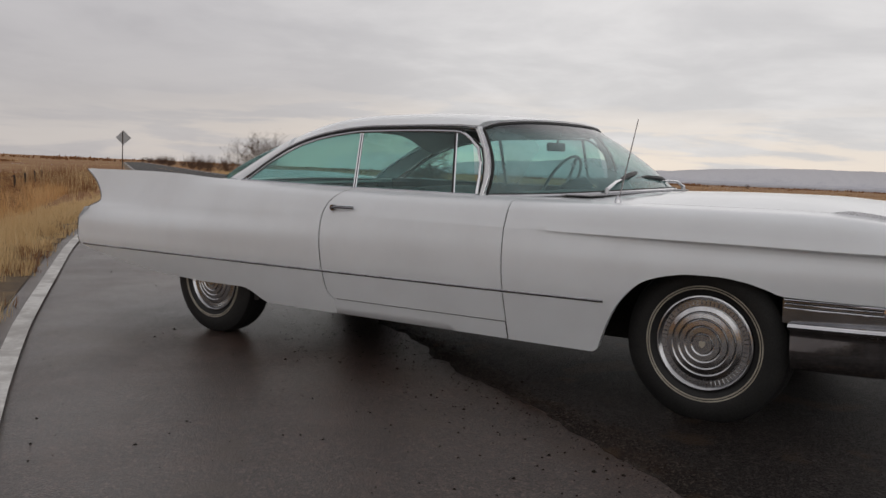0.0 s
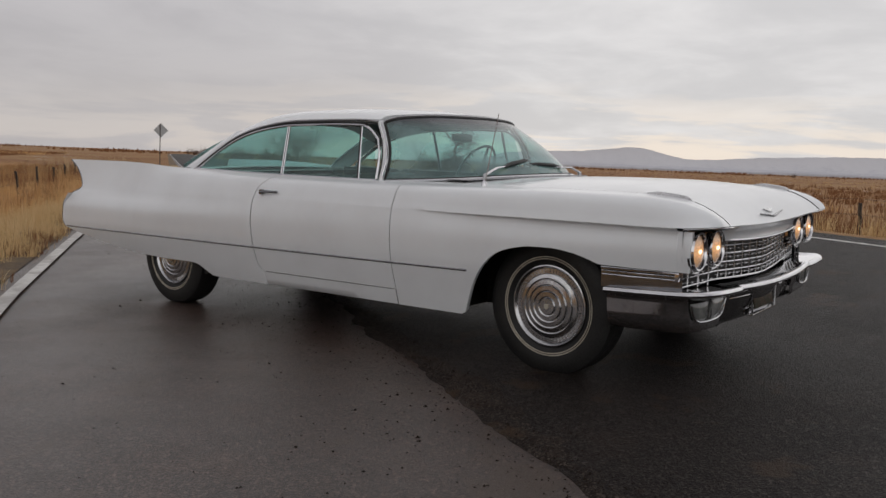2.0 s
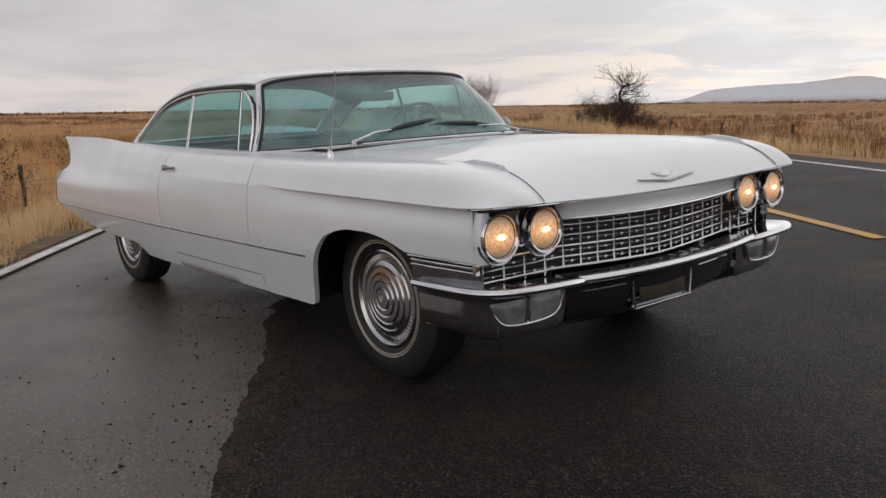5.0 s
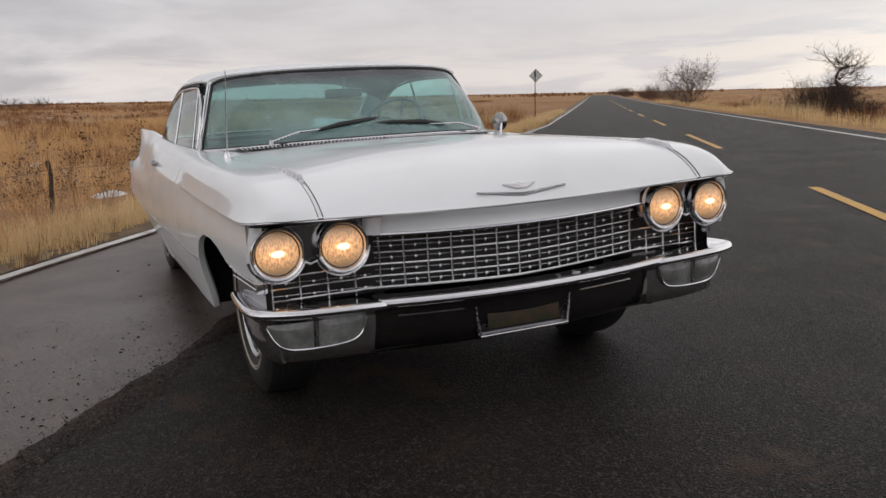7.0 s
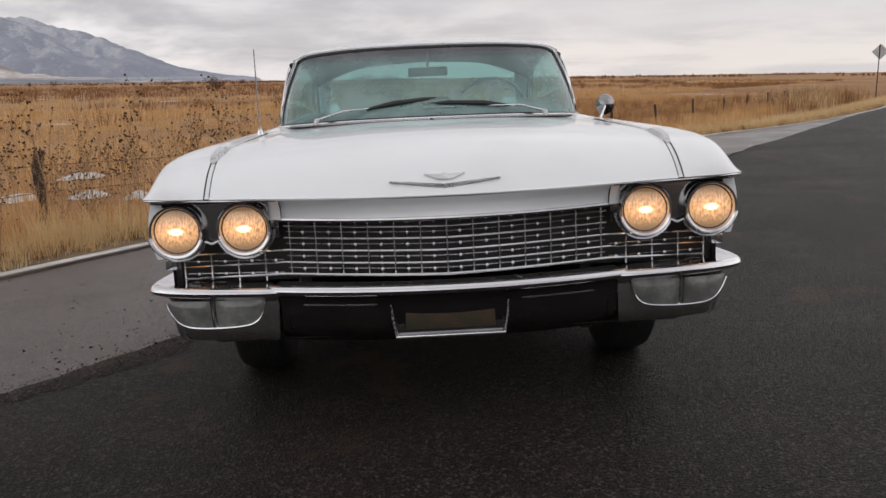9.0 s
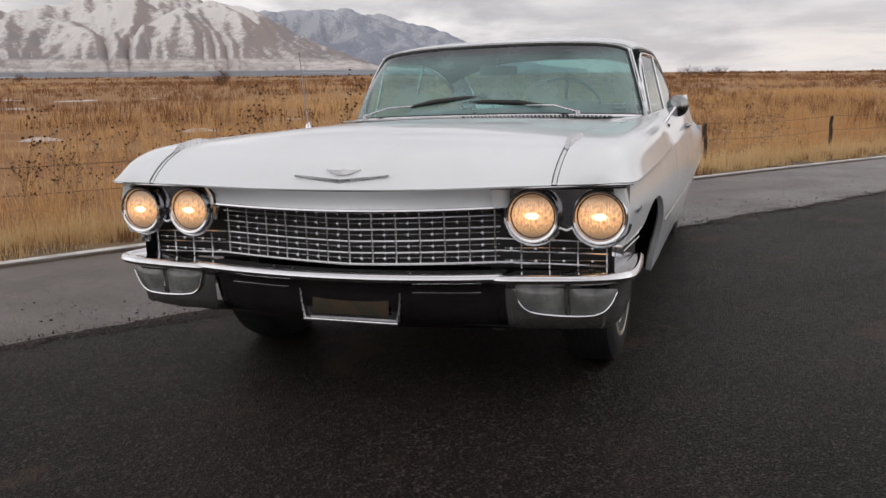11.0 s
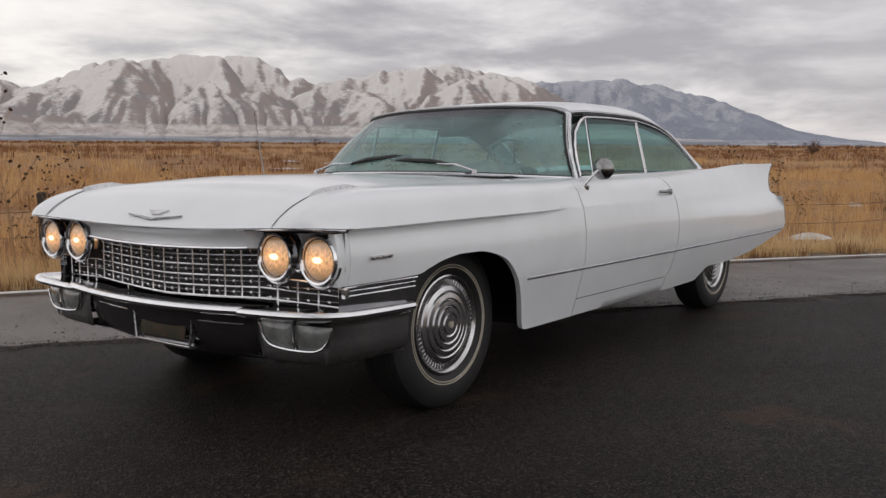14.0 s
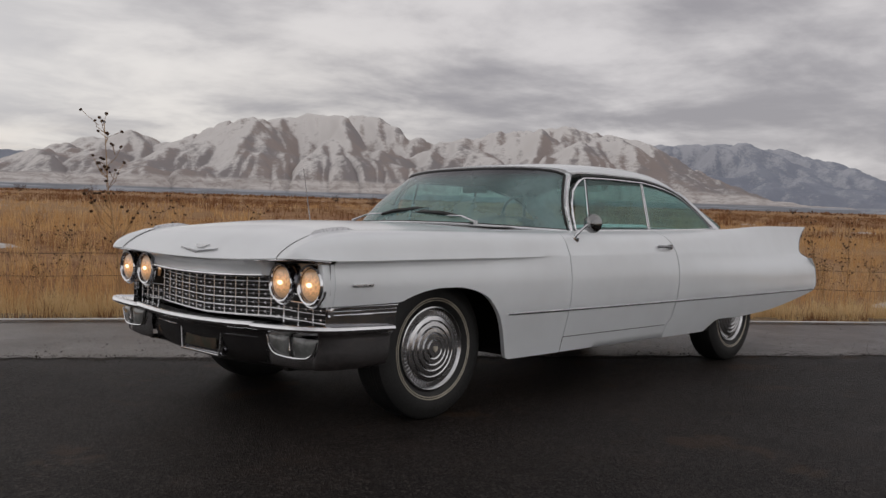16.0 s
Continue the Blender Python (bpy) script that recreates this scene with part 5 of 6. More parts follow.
for s in (1, -1):
    door = doors[0 if s > 0 else 1]
    quarter = quarters[0 if s > 0 else 1]
    specs = [("vent_window", 0.285, 0.418, 5, -0.03, -0.062, door), ("door_window", -0.385, 0.285, 8, -0.012, -0.03, door), ("quarter_window", -1.325, -0.41, 16, 0.0, -0.012, quarter)]
    for nm, x0, x1, n, l0, l1, owner in specs:
        pane = part(nm, sheet(flip(pane_rows(x0, x1, n, l0, l1), s)), GLASS, owner, "teal-tinted window glass", 60)
        pane.visible_shadow = False
    put = lambda x, z, out=0.004: Vector((x, (pane_y(x, z) + out) * s, z))
    for x0, lean, r, mt in ((0.285, -0.03, 0.005, CHROME), (0.274, -0.03, 0.0055, BLACK), (-0.390, -0.012, 0.0055, CHROME), (-0.406, -0.012, 0.0055, CHROME), (-0.398, -0.012, 0.005, BLACK)):
        bar = [put(x0 + lean * v, belt_z(x0) + (top_z(x0 + lean) - belt_z(x0)) * v) for v in (0, 0.25, 0.5, 0.75, 1)]
        part("window_bar", tube(bar, r, 8), mt, door if x0 > -0.4 else quarter, "bright window dividing bar")
    upper = spline([(x, y + 0.006, z) for x, y, z in win_top], 4)
    front = [put(0.424, belt_z(0.4)), put(0.430, 1.06), put(0.424, 1.14), put(0.402, 1.21), Vector((upper[0].x, upper[0].y * s, upper[0].z))]
    fr = front[:-1] + [Vector((p.x, p.y * s, p.z)) for p in upper]
    part("window_frame", tube(spline(fr, 1), 0.009, 8, flat=0.9), CHROME, roof, "bright side window frame")
    part("pillar_seal", tube([p + Vector((0.017, -0.008 * s, 0)) for p in front], 0.006, 6), BLACK, door, "black rubber pillar seal")
    part("drip_rail", tube([Vector((p.x + 0.0, (p.y + 0.004) * s, p.z + 0.016)) for p in spline([(x, y, z) for x, y, z in win_top[1:]], 4)], 0.006, 6), BLACK, roof)
    rail = [Vector((p.x, (p.y + 0.004) * s, p.z)) for p in [roof_e.at(0.36 - 1.74 * k / 40) for k in range(41)]]
    part("drip_rail", tube(rail, 0.006, 6), DULL_CHROME, roof, "thin bright drip rail")
    belt = [Vector((x, (A.y(x) + 0.002) * s, A.z(x) + 0.003)) for x in [0.43 - 1.80 * k / 36 for k in range(37)]]
    part("belt_moulding", tube(belt, 0.0065, 6), CHROME, door, "bright belt moulding")
    sill = [[Vector((x, A.y(x) * s, A.z(x))), Vector((x, (A.y(x) - 0.10) * s, A.z(x) + 0.004)), Vector((x, (A.y(x) - 0.11) * s, A.z(x) - 0.25))] for x in [0.47 - 1.85 * k / 20 for k in range(21)]]
    part("window_sill", sheet(sill), DASH, door)
    # door handle and lock
    hy = pchip([(p.z, p.y) for p in section(door_lines, -0.40, 6)])
    hb = Vector((-0.44, (hy(0.872) + 0.006) * s, 0.872))
    grip = [hb + Vector((0.0, 0.018 * s, 0.0)), hb + Vector((0.05, 0.03 * s, 0.004)), hb + Vector((0.10, 0.026 * s, 0.004)), hb + Vector((0.150, 0.008 * s, 0.003))]
    # handle metal toned dark for what its chrome reflects
    handle = part("door_handle", tube(spline(grip, 3), 0.0085, 8), SADDLE, door, "chrome pull handle")
    part("handle_base", tube([hb + Vector((0, -0.004 * s, 0)), hb + Vector((0, 0.020 * s, 0))], 0.017, 12), SADDLE, handle)
    part("door_lock", tube([hb + Vector((0.005, -0.004 * s, -0.036)), hb + Vector((0.005, 0.008 * s, -0.036))], 0.011, 10), SADDLE, door, "round dark metal key lock")

# back window
bw_top = [roof_c.at(-1.02), roof_m.at(-1.03), roof_p.at(-1.04), roof_p.at(-1.3), roof_p.at(-1.57)]
bw_base = [Vector((-1.80, 0, 1.0)), Vector((-1.78, 0.40, 0.998)), Vector((-1.73, 0.60, 0.996)), Vector((-1.67, 0.70, 0.995)), Vector((-1.585, 0.752, 0.994))]
bw_t, bw_b = mirror_y(spline(bw_top, 4)), mirror_y(spline(bw_base, 4))
bw = part("back_window", sheet([[a.lerp(b, t) + Vector((-0.04 * math.sin(math.pi * t), 0, 0.03 * math.sin(math.pi * t))) for a, b in zip(bw_t, bw_b)] for t in [k / 8 for k in range(9)]]), BACK_GLASS, car, "large curved tinted back window", 60)
bw.visible_shadow = False
part("back_window_moulding", tube(bw_b + bw_t[::-1], 0.010, 6, closed=True), CHROME, bw)
part("parcel_shelf", sheet([[Vector((x, y, 0.985)) for y in (-0.78, -0.3, 0.3, 0.78)] for x in (-1.82, -1.5, -1.15)]), VINYL, car)

# ---- inside ----
def cushion(name, lo, hi, bev, mat, parent, label=""):
    bm = box(lo, hi, bev)
    return part(name, bm, mat, parent, label, 50)


front_seat = cushion("front_seat", (-0.55, -0.70, 0.36), (0.02, 0.70, 0.58), 0.07, VINYL, car, "wide vinyl front bench seat")
for s in (1, -1):
    back = cushion("seat_back", (-0.10, 0.02 if s > 0 else -0.70, 0.0), (0.08, 0.70 if s > 0 else -0.02, 0.46), 0.06, VINYL, front_seat)
    back.location, back.rotation_euler = (-0.50, 0, 0.52), (0, radians(-14), 0)
rear_seat = cushion("rear_seat", (-1.35, -0.68, 0.36), (-0.85, 0.68, 0.58), 0.07, VINYL, car, "vinyl rear bench seat")
rb = cushion("seat_back", (-0.09, -0.68, 0.0), (0.09, 0.68, 0.46), 0.06, VINYL, rear_seat)
rb.location, rb.rotation_euler = (-1.32, 0, 0.50), (0, radians(-18), 0)
dash_rows = [[Vector((x, y, z)) for x, z in ((1.0, 0.965 - 0.02 * (y / 0.7) ** 2), (0.78, 0.972), (0.56, 0.985), (0.50, 0.97), (0.49, 0.90), (0.56, 0.72))] for y in [-0.70 + 1.40 * k / 10 for k in range(11)]]
dash = part("dashboard", sheet(dash_rows), DASH, car, "dark padded dashboard", 40)
hoodlet = [[Vector((0.53 + 0.16 * math.cos(q) * 0.6, 0.36 + 0.24 * math.cos(math.pi * k / 8), 0.975 + 0.075 * math.sin(math.pi * k / 8)))for q in (0, 1.2, 2.6)] for k in range(9)]
part("instrument_hood", sheet(hoodlet), DASH, dash)
wheel_c, tilt = Vector((0.30, 0.36, 1.00)), radians(-62)
turn = Matrix.Rotation(tilt, 3, "Y")
rim_pts = [wheel_c + turn @ Vector((0.205 * math.cos(q), 0.205 * math.sin(q), 0)) for q in [2 * math.pi * j / 40 for j in range(40)]]
steer = part("steering_wheel", tube(rim_pts, 0.0095, 8, closed=True), WHEEL_RIM, car, "large thin-rimmed steering wheel")
for q in (0.15, math.pi - 0.15):
    part("spoke", tube([wheel_c + turn @ Vector((0.20 * math.sin(q - math.pi / 2), 0.20 * math.cos(q - math.pi / 2), 0)), wheel_c + turn @ Vector((0, 0, -0.04))], 0.010, 8), DULL_CHROME, steer)
part("steering_column", tube([wheel_c + turn @ Vector((0, 0, -0.02)), (0.62, 0.36, 0.80)], 0.03, 10), DASH, steer)
mir = part("rear_view_mirror", box((0.435, -0.105, 1.207), (0.455, 0.115, 1.258), 0.012), VINYL, car, "wide interior rear-view mirror")
part("mirror_stem", tube([(0.45, 0.005, 1.25), (0.475, 0.005, 1.31), (0.49, 0.005, 1.36)], 0.007, 8), DULL_CHROME, mir)
for s in (1, -1):
    part("sun_visor", box((0.32, min(0.08 * s, 0.6 * s), 1.318), (0.45, max(0.08 * s, 0.6 * s), 1.332), 0.008), LINER, roof)
part("firewall", box((1.0, -0.80, 0.28), (1.03, 0.80, 0.93)), UNDER, car)
part("seat_bulkhead", box((-1.62, -0.80, 0.28), (-1.58, 0.80, 0.97)), UNDER, car)

# ---- mirror, aerial, wipers, badge ----
mb = Vector((0.573, 0.935, 0.928))
mbase = part("side_mirror", lathe([(0.0, 0.001), (0.006, 0.030), (-0.012, 0.036)], 20), CHROME, car, "round chrome driver's mirror on a stalk")
mbase.location, mbase.rotation_euler = mb, (radians(60), 0, 0)
stalk = part("mirror_stalk", tube([(0.573, 0.935, 0.928), (0.545, 0.958, 0.965), (0.505, 0.985, 1.008)], [0.010, 0.0075, 0.007], 8), CHROME, car)
shell = part("mirror_head", lathe([(-0.045, 0.001), (-0.042, 0.020), (-0.028, 0.042), (-0.008, 0.056), (0.0, 0.058), (0.003, 0.054), (0.0, 0.050)], 28, axis="x"), MIRROR_BACK, car, "round chrome mirror head", 50)
shell.matrix_basis = pose(0.468, 0.992, 1.012, 0, 0, 196)
part("mirror_glass", lathe([(0.001, 0.0005), (0.001, 0.051)], 28, axis="x"), DULL_CHROME, shell, "mirror glass")
aer = part("antenna", tube([(1.207, -0.812, 0.955), (1.232, -0.809, 1.08), (1.286, -0.799, 1.344)], [0.0042, 0.0034, 0.0022], 8), DULL_CHROME, car, "thin metal whip aerial")
part("antenna_base", lathe([(0.03, 0.004), (0.02, 0.010), (0.004, 0.016), (-0.01, 0.017)], 14), CHROME, aer).matrix_basis = pose(1.205, -0.812, 0.960, 90, 0, 0)
for base, tip, arm_end in (((1.035, -0.565, 1.006), (0.93, 0.06, 1.062), (0.955, -0.12, 1.062)), ((1.035, 0.565, 1.004), (1.02, -0.03, 1.030), (0.975, 0.18, 1.045))):
    wip = part("wiper", tube([base, Vector(base).lerp(Vector(arm_end), 0.3) + Vector((0.015, 0, 0.022)), arm_end], [0.012, 0.010, 0.006], 8, flat=0.6), CHROME, car, "chrome wiper arm with a black blade")
    part("wiper_pivot", lathe([(0.016, 0.001), (0.013, 0.009), (0.0, 0.013), (-0.015, 0.014)], 14), DULL_CHROME, wip).matrix_basis = pose(base[0], base[1], base[2] - 0.005, 90, 0, 0)
    d = (Vector(tip) - Vector(base)).normalized()
    a = Vector(arm_end) - d * 0.20
    part("wiper_blade", tube([a + Vector((0.010, 0, 0.004)), a + d * 0.12 + Vector((0.018, 0, 0.014)), a + d * 0.30 + Vector((0.016, 0, 0.014)), a + d * 0.42 + Vector((0.008, 0, 0.006))], [0.009, 0.019, 0.017, 0.007], 6, flat=0.8), BLACK, wip, "black rubber wiper blade")
badge = part("fender_badge", box((2.175, 0.9925, 0.688), (2.295, 0.9985, 0.702), 0.002), DULL_CHROME, fenders[0], "small metal name badge with plain bars")

# ---- wheels ----
def wheel(x, y, z, radius, face):
    """A tyre with two thin pale stripes and a ringed full cover; face is the outward side."""
    hub = part("wheel", lathe([(-0.11, 0.205), (-0.02, 0.19), (0.04, 0.195), (0.07, 0.203)], 48), UNDER, car, "black tyre with thin twin pale stripes and a ringed chrome cover", 40)
    r = radius
    tyre = [(-0.085, 0.205), (-0.105, 0.25), (-0.108, 0.29), (-0.100, r - 0.03), (-0.085, r - 0.008), (-0.06, r), (0.06, r), (0.085, r - 0.008), (0.100, r - 0.03), (0.108, 0.29), (0.1045, 0.262), (0.1005, 0.245), (0.090, 0.228), (0.074, 0.212)]
    part("tyre", lathe(tyre, 64), TYRE, hub, "", 35)
    for ra in (0.2480, 0.2585):
        part("tyre_stripe", lathe([(0.1035, ra - 0.0030), (0.1060, ra - 0.0015), (0.1065, ra + 0.0015), (0.1050, ra + 0.0030)], 64), STRIPE, hub, "thin pale tyre stripe", 60)
    for k in (-2, -1, 0, 1, 2):
        part("tread_groove", lathe([(0.022 * k - 0.003, r + 0.0006), (0.022 * k + 0.003, r + 0.0006)], 64), BLACK, hub)
    prof = [(0.112, 0.0005), (0.111, 0.042), (0.105, 0.047), (0.108, 0.053), (0.107, 0.074), (0.101, 0.079), (0.104, 0.085), (0.102, 0.105), (0.096, 0.110), (0.099, 0.116), (0.096, 0.136), (0.090, 0.141), (0.093, 0.147), (0.088, 0.166), (0.082, 0.171), (0.082, 0.196), (0.089, 0.202), (0.094, 0.209), (0.092, 0.2155), (0.083, 0.219), (0.072, 0.219)]
    cover = part("wheel_cover", lathe(prof, 72), COVER, hub, "ringed chrome wheel cover", 25)
    rib = part("cover_rib", tube([(0.174, 0.0825, 0), (0.184, 0.0835, 0), (0.194, 0.0825, 0)], 0.0017, 4), COVER, cover).data
    for k in range(1, 60):
        o = new("cover_rib", rib)
        o.parent, o.rotation_euler = cover, (0, -2 * math.pi * k / 60, 0)
    crest = part("cover_crest", prism([(-0.013, 0.013), (0.013, 0.013), (0.013, -0.004), (0.0, -0.017), (-0.013, -0.004)], 0.110, 0.117, 1), STRIPE, cover, "pale crest on the wheel cover")
    hub.location = (x, y, z)
    hub.rotation_euler = (0, 0, 0 if face > 0 else math.pi)
    return hub


for x in (1.651, -1.651):
    for s in (1, -1):
        wheel(x, 0.762 * s if x > 0 else 0.75 * s, 0.346, 0.366, s)


# ---- sign, fences, trees ----
sign = thing("road_sign", Matrix.Translation(place(48.8, -2.1)), "diamond road sign seen from its bare metal back", "road sign")
plate = part("sign_plate", prism([(0, 0.43), (0.43, 0), (0, -0.43), (-0.43, 0)], -0.006, 0.006, 1), SIGN_BACK, sign, "bare metal diamond plate")
plate.location, plate.rotation_euler = (0, 0.05, 2.72), (0, 0, radians(60))
part("sign_post", tube([(0, 0, -0.4), (0, 0, 3.1)], 0.028, 8), WIRE, sign, "dark steel post")


def post_mesh(seed, tall, girth):
    r = random.Random(seed)
    bm = bmesh.new()
    rings = []
    for k in range(7):
        z = -0.3 + (tall + 0.3) * k / 6
        cx, cy = r.gauss(0, 0.0025) * k, r.gauss(0, 0.0025) * k
        rings.append([bm.verts.new((cx + (girth + r.gauss(0, 0.005)) * math.cos(q), cy + (girth + r.gauss(0, 0.005)) * math.sin(q), z + (r.gauss(0, 0.02) if k == 6 else 0))) for q in [2 * math.pi * j / 9 for j in range(9)]])
    for a, b in zip(rings, rings[1:]):
        for j in range(9):
            bm.faces.new((a[j], a[(j + 1) % 9], b[(j + 1) % 9], b[j]))
    bm.faces.new(rings[-1])
    return bm


posts = []
prnd = random.Random(11)
for side_c, slots, tall in ((-6.0, [-12.3, -7.8, -3.35, 1.2, 5.7, 10.0, 14.4, 18.6, 22.7, 26.9, 31.2, 35.5, 39.8, 44.3, 48.8, 53.3, 58, 63], 0.92), (11.0, [3.0, 7.2, 11.5, 15.8, 20.4, 25, 29.8, 34.3, 39, 43.9, 48.5, 53], 0.85)):
    tops = []
    for k, s in enumerate(slots):
        p = place(s, side_c)
        ob = part("fence_post", post_mesh(100 + k + int(tall * 100), (tall if s < 4 else tall - 0.16) + prnd.uniform(-0.07, 0.07), 0.055 if s < 4 else 0.036), POST_WOOD, None, "", 40)
        ob.matrix_world = Matrix.Translation(p) @ pose(0, 0, 0, prnd.gauss(0, 2.5), prnd.gauss(0, 2.5), prnd.uniform(0, 360))
        tagged(ob, "weathered dark wooden fence post in dry grass", "fence post", "fence posts along the field")
        tops.append(p)
    for h in (0.42, 0.72):
        pts = []
        for a, b in zip(tops, tops[1:]):
            pts += [a.lerp(b, t) + Vector((0, 0, h - 0.05 * math.sin(math.pi * t))) for t in (0, 0.33, 0.66)]
        ob = part("fence_wire", tube(pts, 0.0035, 4), WIRE)
        tagged(ob, "slack rusty wire strung between the posts", "fence wire", "fence wires")


def bare_tree(seed, tall, wide, stems, depth, thick, droop=0.0, trunk=()):
    """A leafless tree: tapered limbs that fork again and again; twigs at the ends."""
    r = random.Random(seed)
    limbs, twigs = bmesh.new(), bmesh.new()

    def grow(p, d, length, rad, level):
        pts, q = [p], p
        bend = Vector((r.gauss(0, 0.28), r.gauss(0, 0.28), r.gauss(0.05 - droop, 0.15)))
        for k in range(3):
            d = (d + bend * 0.33 + Vector((r.gauss(0, 0.16), r.gauss(0, 0.16), r.gauss(0, 0.1)))).normalized()
            q = q + d * length / 3
            pts.append(q)
        tube(pts, [rad, rad * 0.88, rad * 0.74, rad * 0.6], 6 if level < 2 else 4 if level < 3 else 3, bm=limbs if level < 2 else twigs)
        if level >= depth:
            return
        for k in range(r.randint(3, 4) if level else r.randint(3, 5)):
            at = pts[r.choice((1, 2, 2, 3, 3))]
            out = Vector((r.gauss(0, 1), r.gauss(0, 1), r.gauss(0.35 - droop, 0.6))).normalized()
            nd = (d * 0.75 + out * wide).normalized()
            grow(at, nd, length * r.uniform(0.55, 0.8), rad * 0.52, level + 1)
    if trunk:
        pts = spline([(0.5573 * u, 0.8303 * u, z) for u, z in trunk], 3)
        n = len(pts) - 1
        tube(pts, [thick * (1 - 0.65 * k / n) for k in range(n + 1)], 7, bm=limbs)
        for k in range(n // 3, n + 1):
            for j in range(2):
                a = r.uniform(0, 6.283)
                grow(pts[k], Vector((math.cos(a), math.sin(a), r.uniform(-0.1, 0.6))).normalized(), tall * r.uniform(0.20, 0.42) * (1.25 - 0.6 * k / n), thick * 0.20, 2)
    for k in range(stems):
        a = 2 * math.pi * k / stems + r.uniform(-0.5, 0.5)
        lean = 0.0 if stems == 1 else r.uniform(0.25, 0.9)
        grow(Vector((0.15 * math.cos(a), 0.15 * math.sin(a), -0.2)), Vector((lean * math.cos(a), lean * math.sin(a), 1)).normalized(), tall * r.uniform(0.38, 0.5), thick * r.uniform(0.7, 1.1), 0)
    return limbs, twigs


def plant_tree(name, s, c, label, scale, *args, bark=None):
    t = thing(name, Matrix.Translation(place(s, c)) @ Matrix.Scale(scale, 4), label, "tree")
    limbs, twigs = bare_tree(*args)
    part("trunk", limbs, bark or BARK, t, "", 50)
    part("crown", twigs, bark or BARK, t, "crown of bare twigs", 0)
    return t


plant_tree("bare_tree", 76.4, 10.0, "rounded leafless tree with dense fine grey twigs", 1.02, 3, 4.3, 0.70, 11, 5, 0.055, bark=GREY_BARK)
plant_tree("gnarled_tree", 33.0, 11.5, "gnarled leafless tree with a dark twisted trunk", 0.70, 22, 3.9, 0.80, 0, 5, 0.15, 0.05, ((0.0, -0.2), (-0.16, 0.5), (0.02, 1.05), (0.22, 1.5), (0.05, 2.0), (-0.12, 2.5), (0.12, 3.0), (0.55, 3.15)))
for k, (s, c, sc) in enumerate(((35.6, 11.0, 0.68), (37.2, 11.6, 0.64), (34.6, 12.0, 0.66), (33.2, 11.5, 0.62), (36.6, 12.4, 0.66), (32.0, 12.2, 0.50))):
    plant_tree("thicket_bush", s, c, "low dense thicket of dark rusty twigs round the gnarled tree", sc, 9 + 3 * k, 3.0, 1.0, 12, 4, 0.05, 0.10, bark=BARK)
for k, (s, c, sc) in enumerate(((118, 11, 0.85), (126, 13, 0.75), (134, 10.5, 0.85), (143, 12, 0.75), (152, 11, 0.7), (100, 12, 0.5), (60, 13, 0.35), (165, 12, 0.7))):
    plant_tree("hedge_bush", s, c, "leafless brown hedge bush by the far road", sc, 40 + k, 3.6, 0.9, 9, 3, 0.045, bark=RUST_BARK)
for k, (s, c, sc) in enumerate(((88, -95, 0.7), (110, -120, 0.8), (45, -115, 0.7), (-30, -130, 0.7), (60, -150, 1.0), (-60, -140, 0.8), (120, -130, 0.9))):
    plant_tree("field_bush", s, c, "leafless reddish-brown bush far out in the field", sc, 70 + k, 3.4, 0.9, 7, 3, 0.06, bark=RUST_BARK)


shrub = plant_tree("field_bush", 14, -140, "leafless reddish-brown bush far out in the field", 0.6, 91, 3.2, 0.95, 9, 3, 0.05, bark=RUST_BARK)
for k in range(16):
    hedge_s = 175 + 19 * k
    m = Matrix.Translation(place(hedge_s, 11.5 + 2.5 * math.sin(k * 2.4))) @ pose(0, 0, 0, 0, 0, 77 * k) @ Matrix.Scale(0.95 + 0.25 * math.sin(k * 1.7), 4)
    copy_thing(shrub, m).matrix_world = m
for k, (s, c) in enumerate([(193.7, -149.8), (195.2, -147.9), (196.5, -146.0), (223.1, -160.6), (224.1, -159.2)]):
    m = Matrix.Translation(place(s, c)) @ pose(0, 0, 0, 0, 0, 61 * k) @ Matrix.Scale(1.0 + 0.2 * math.sin(k * 2.1), 4)
    copy_thing(shrub, m).matrix_world = m
hr = random.Random(31)
for k in range(34):
    far = hr.uniform(190, 420)
    side = -1 if k % 5 else 1
    s, c = hr.uniform(-0.9, 1.5) * far, side * far if side < 0 else 30 + far
    m = Matrix.Translation(place(s, c)) @ pose(0, 0, 0, 0, 0, hr.uniform(0, 360)) @ Matrix.Scale(hr.uniform(0.5, 1.0) * (0.4 + far / 420), 4)
    copy_thing(shrub, m).matrix_world = m


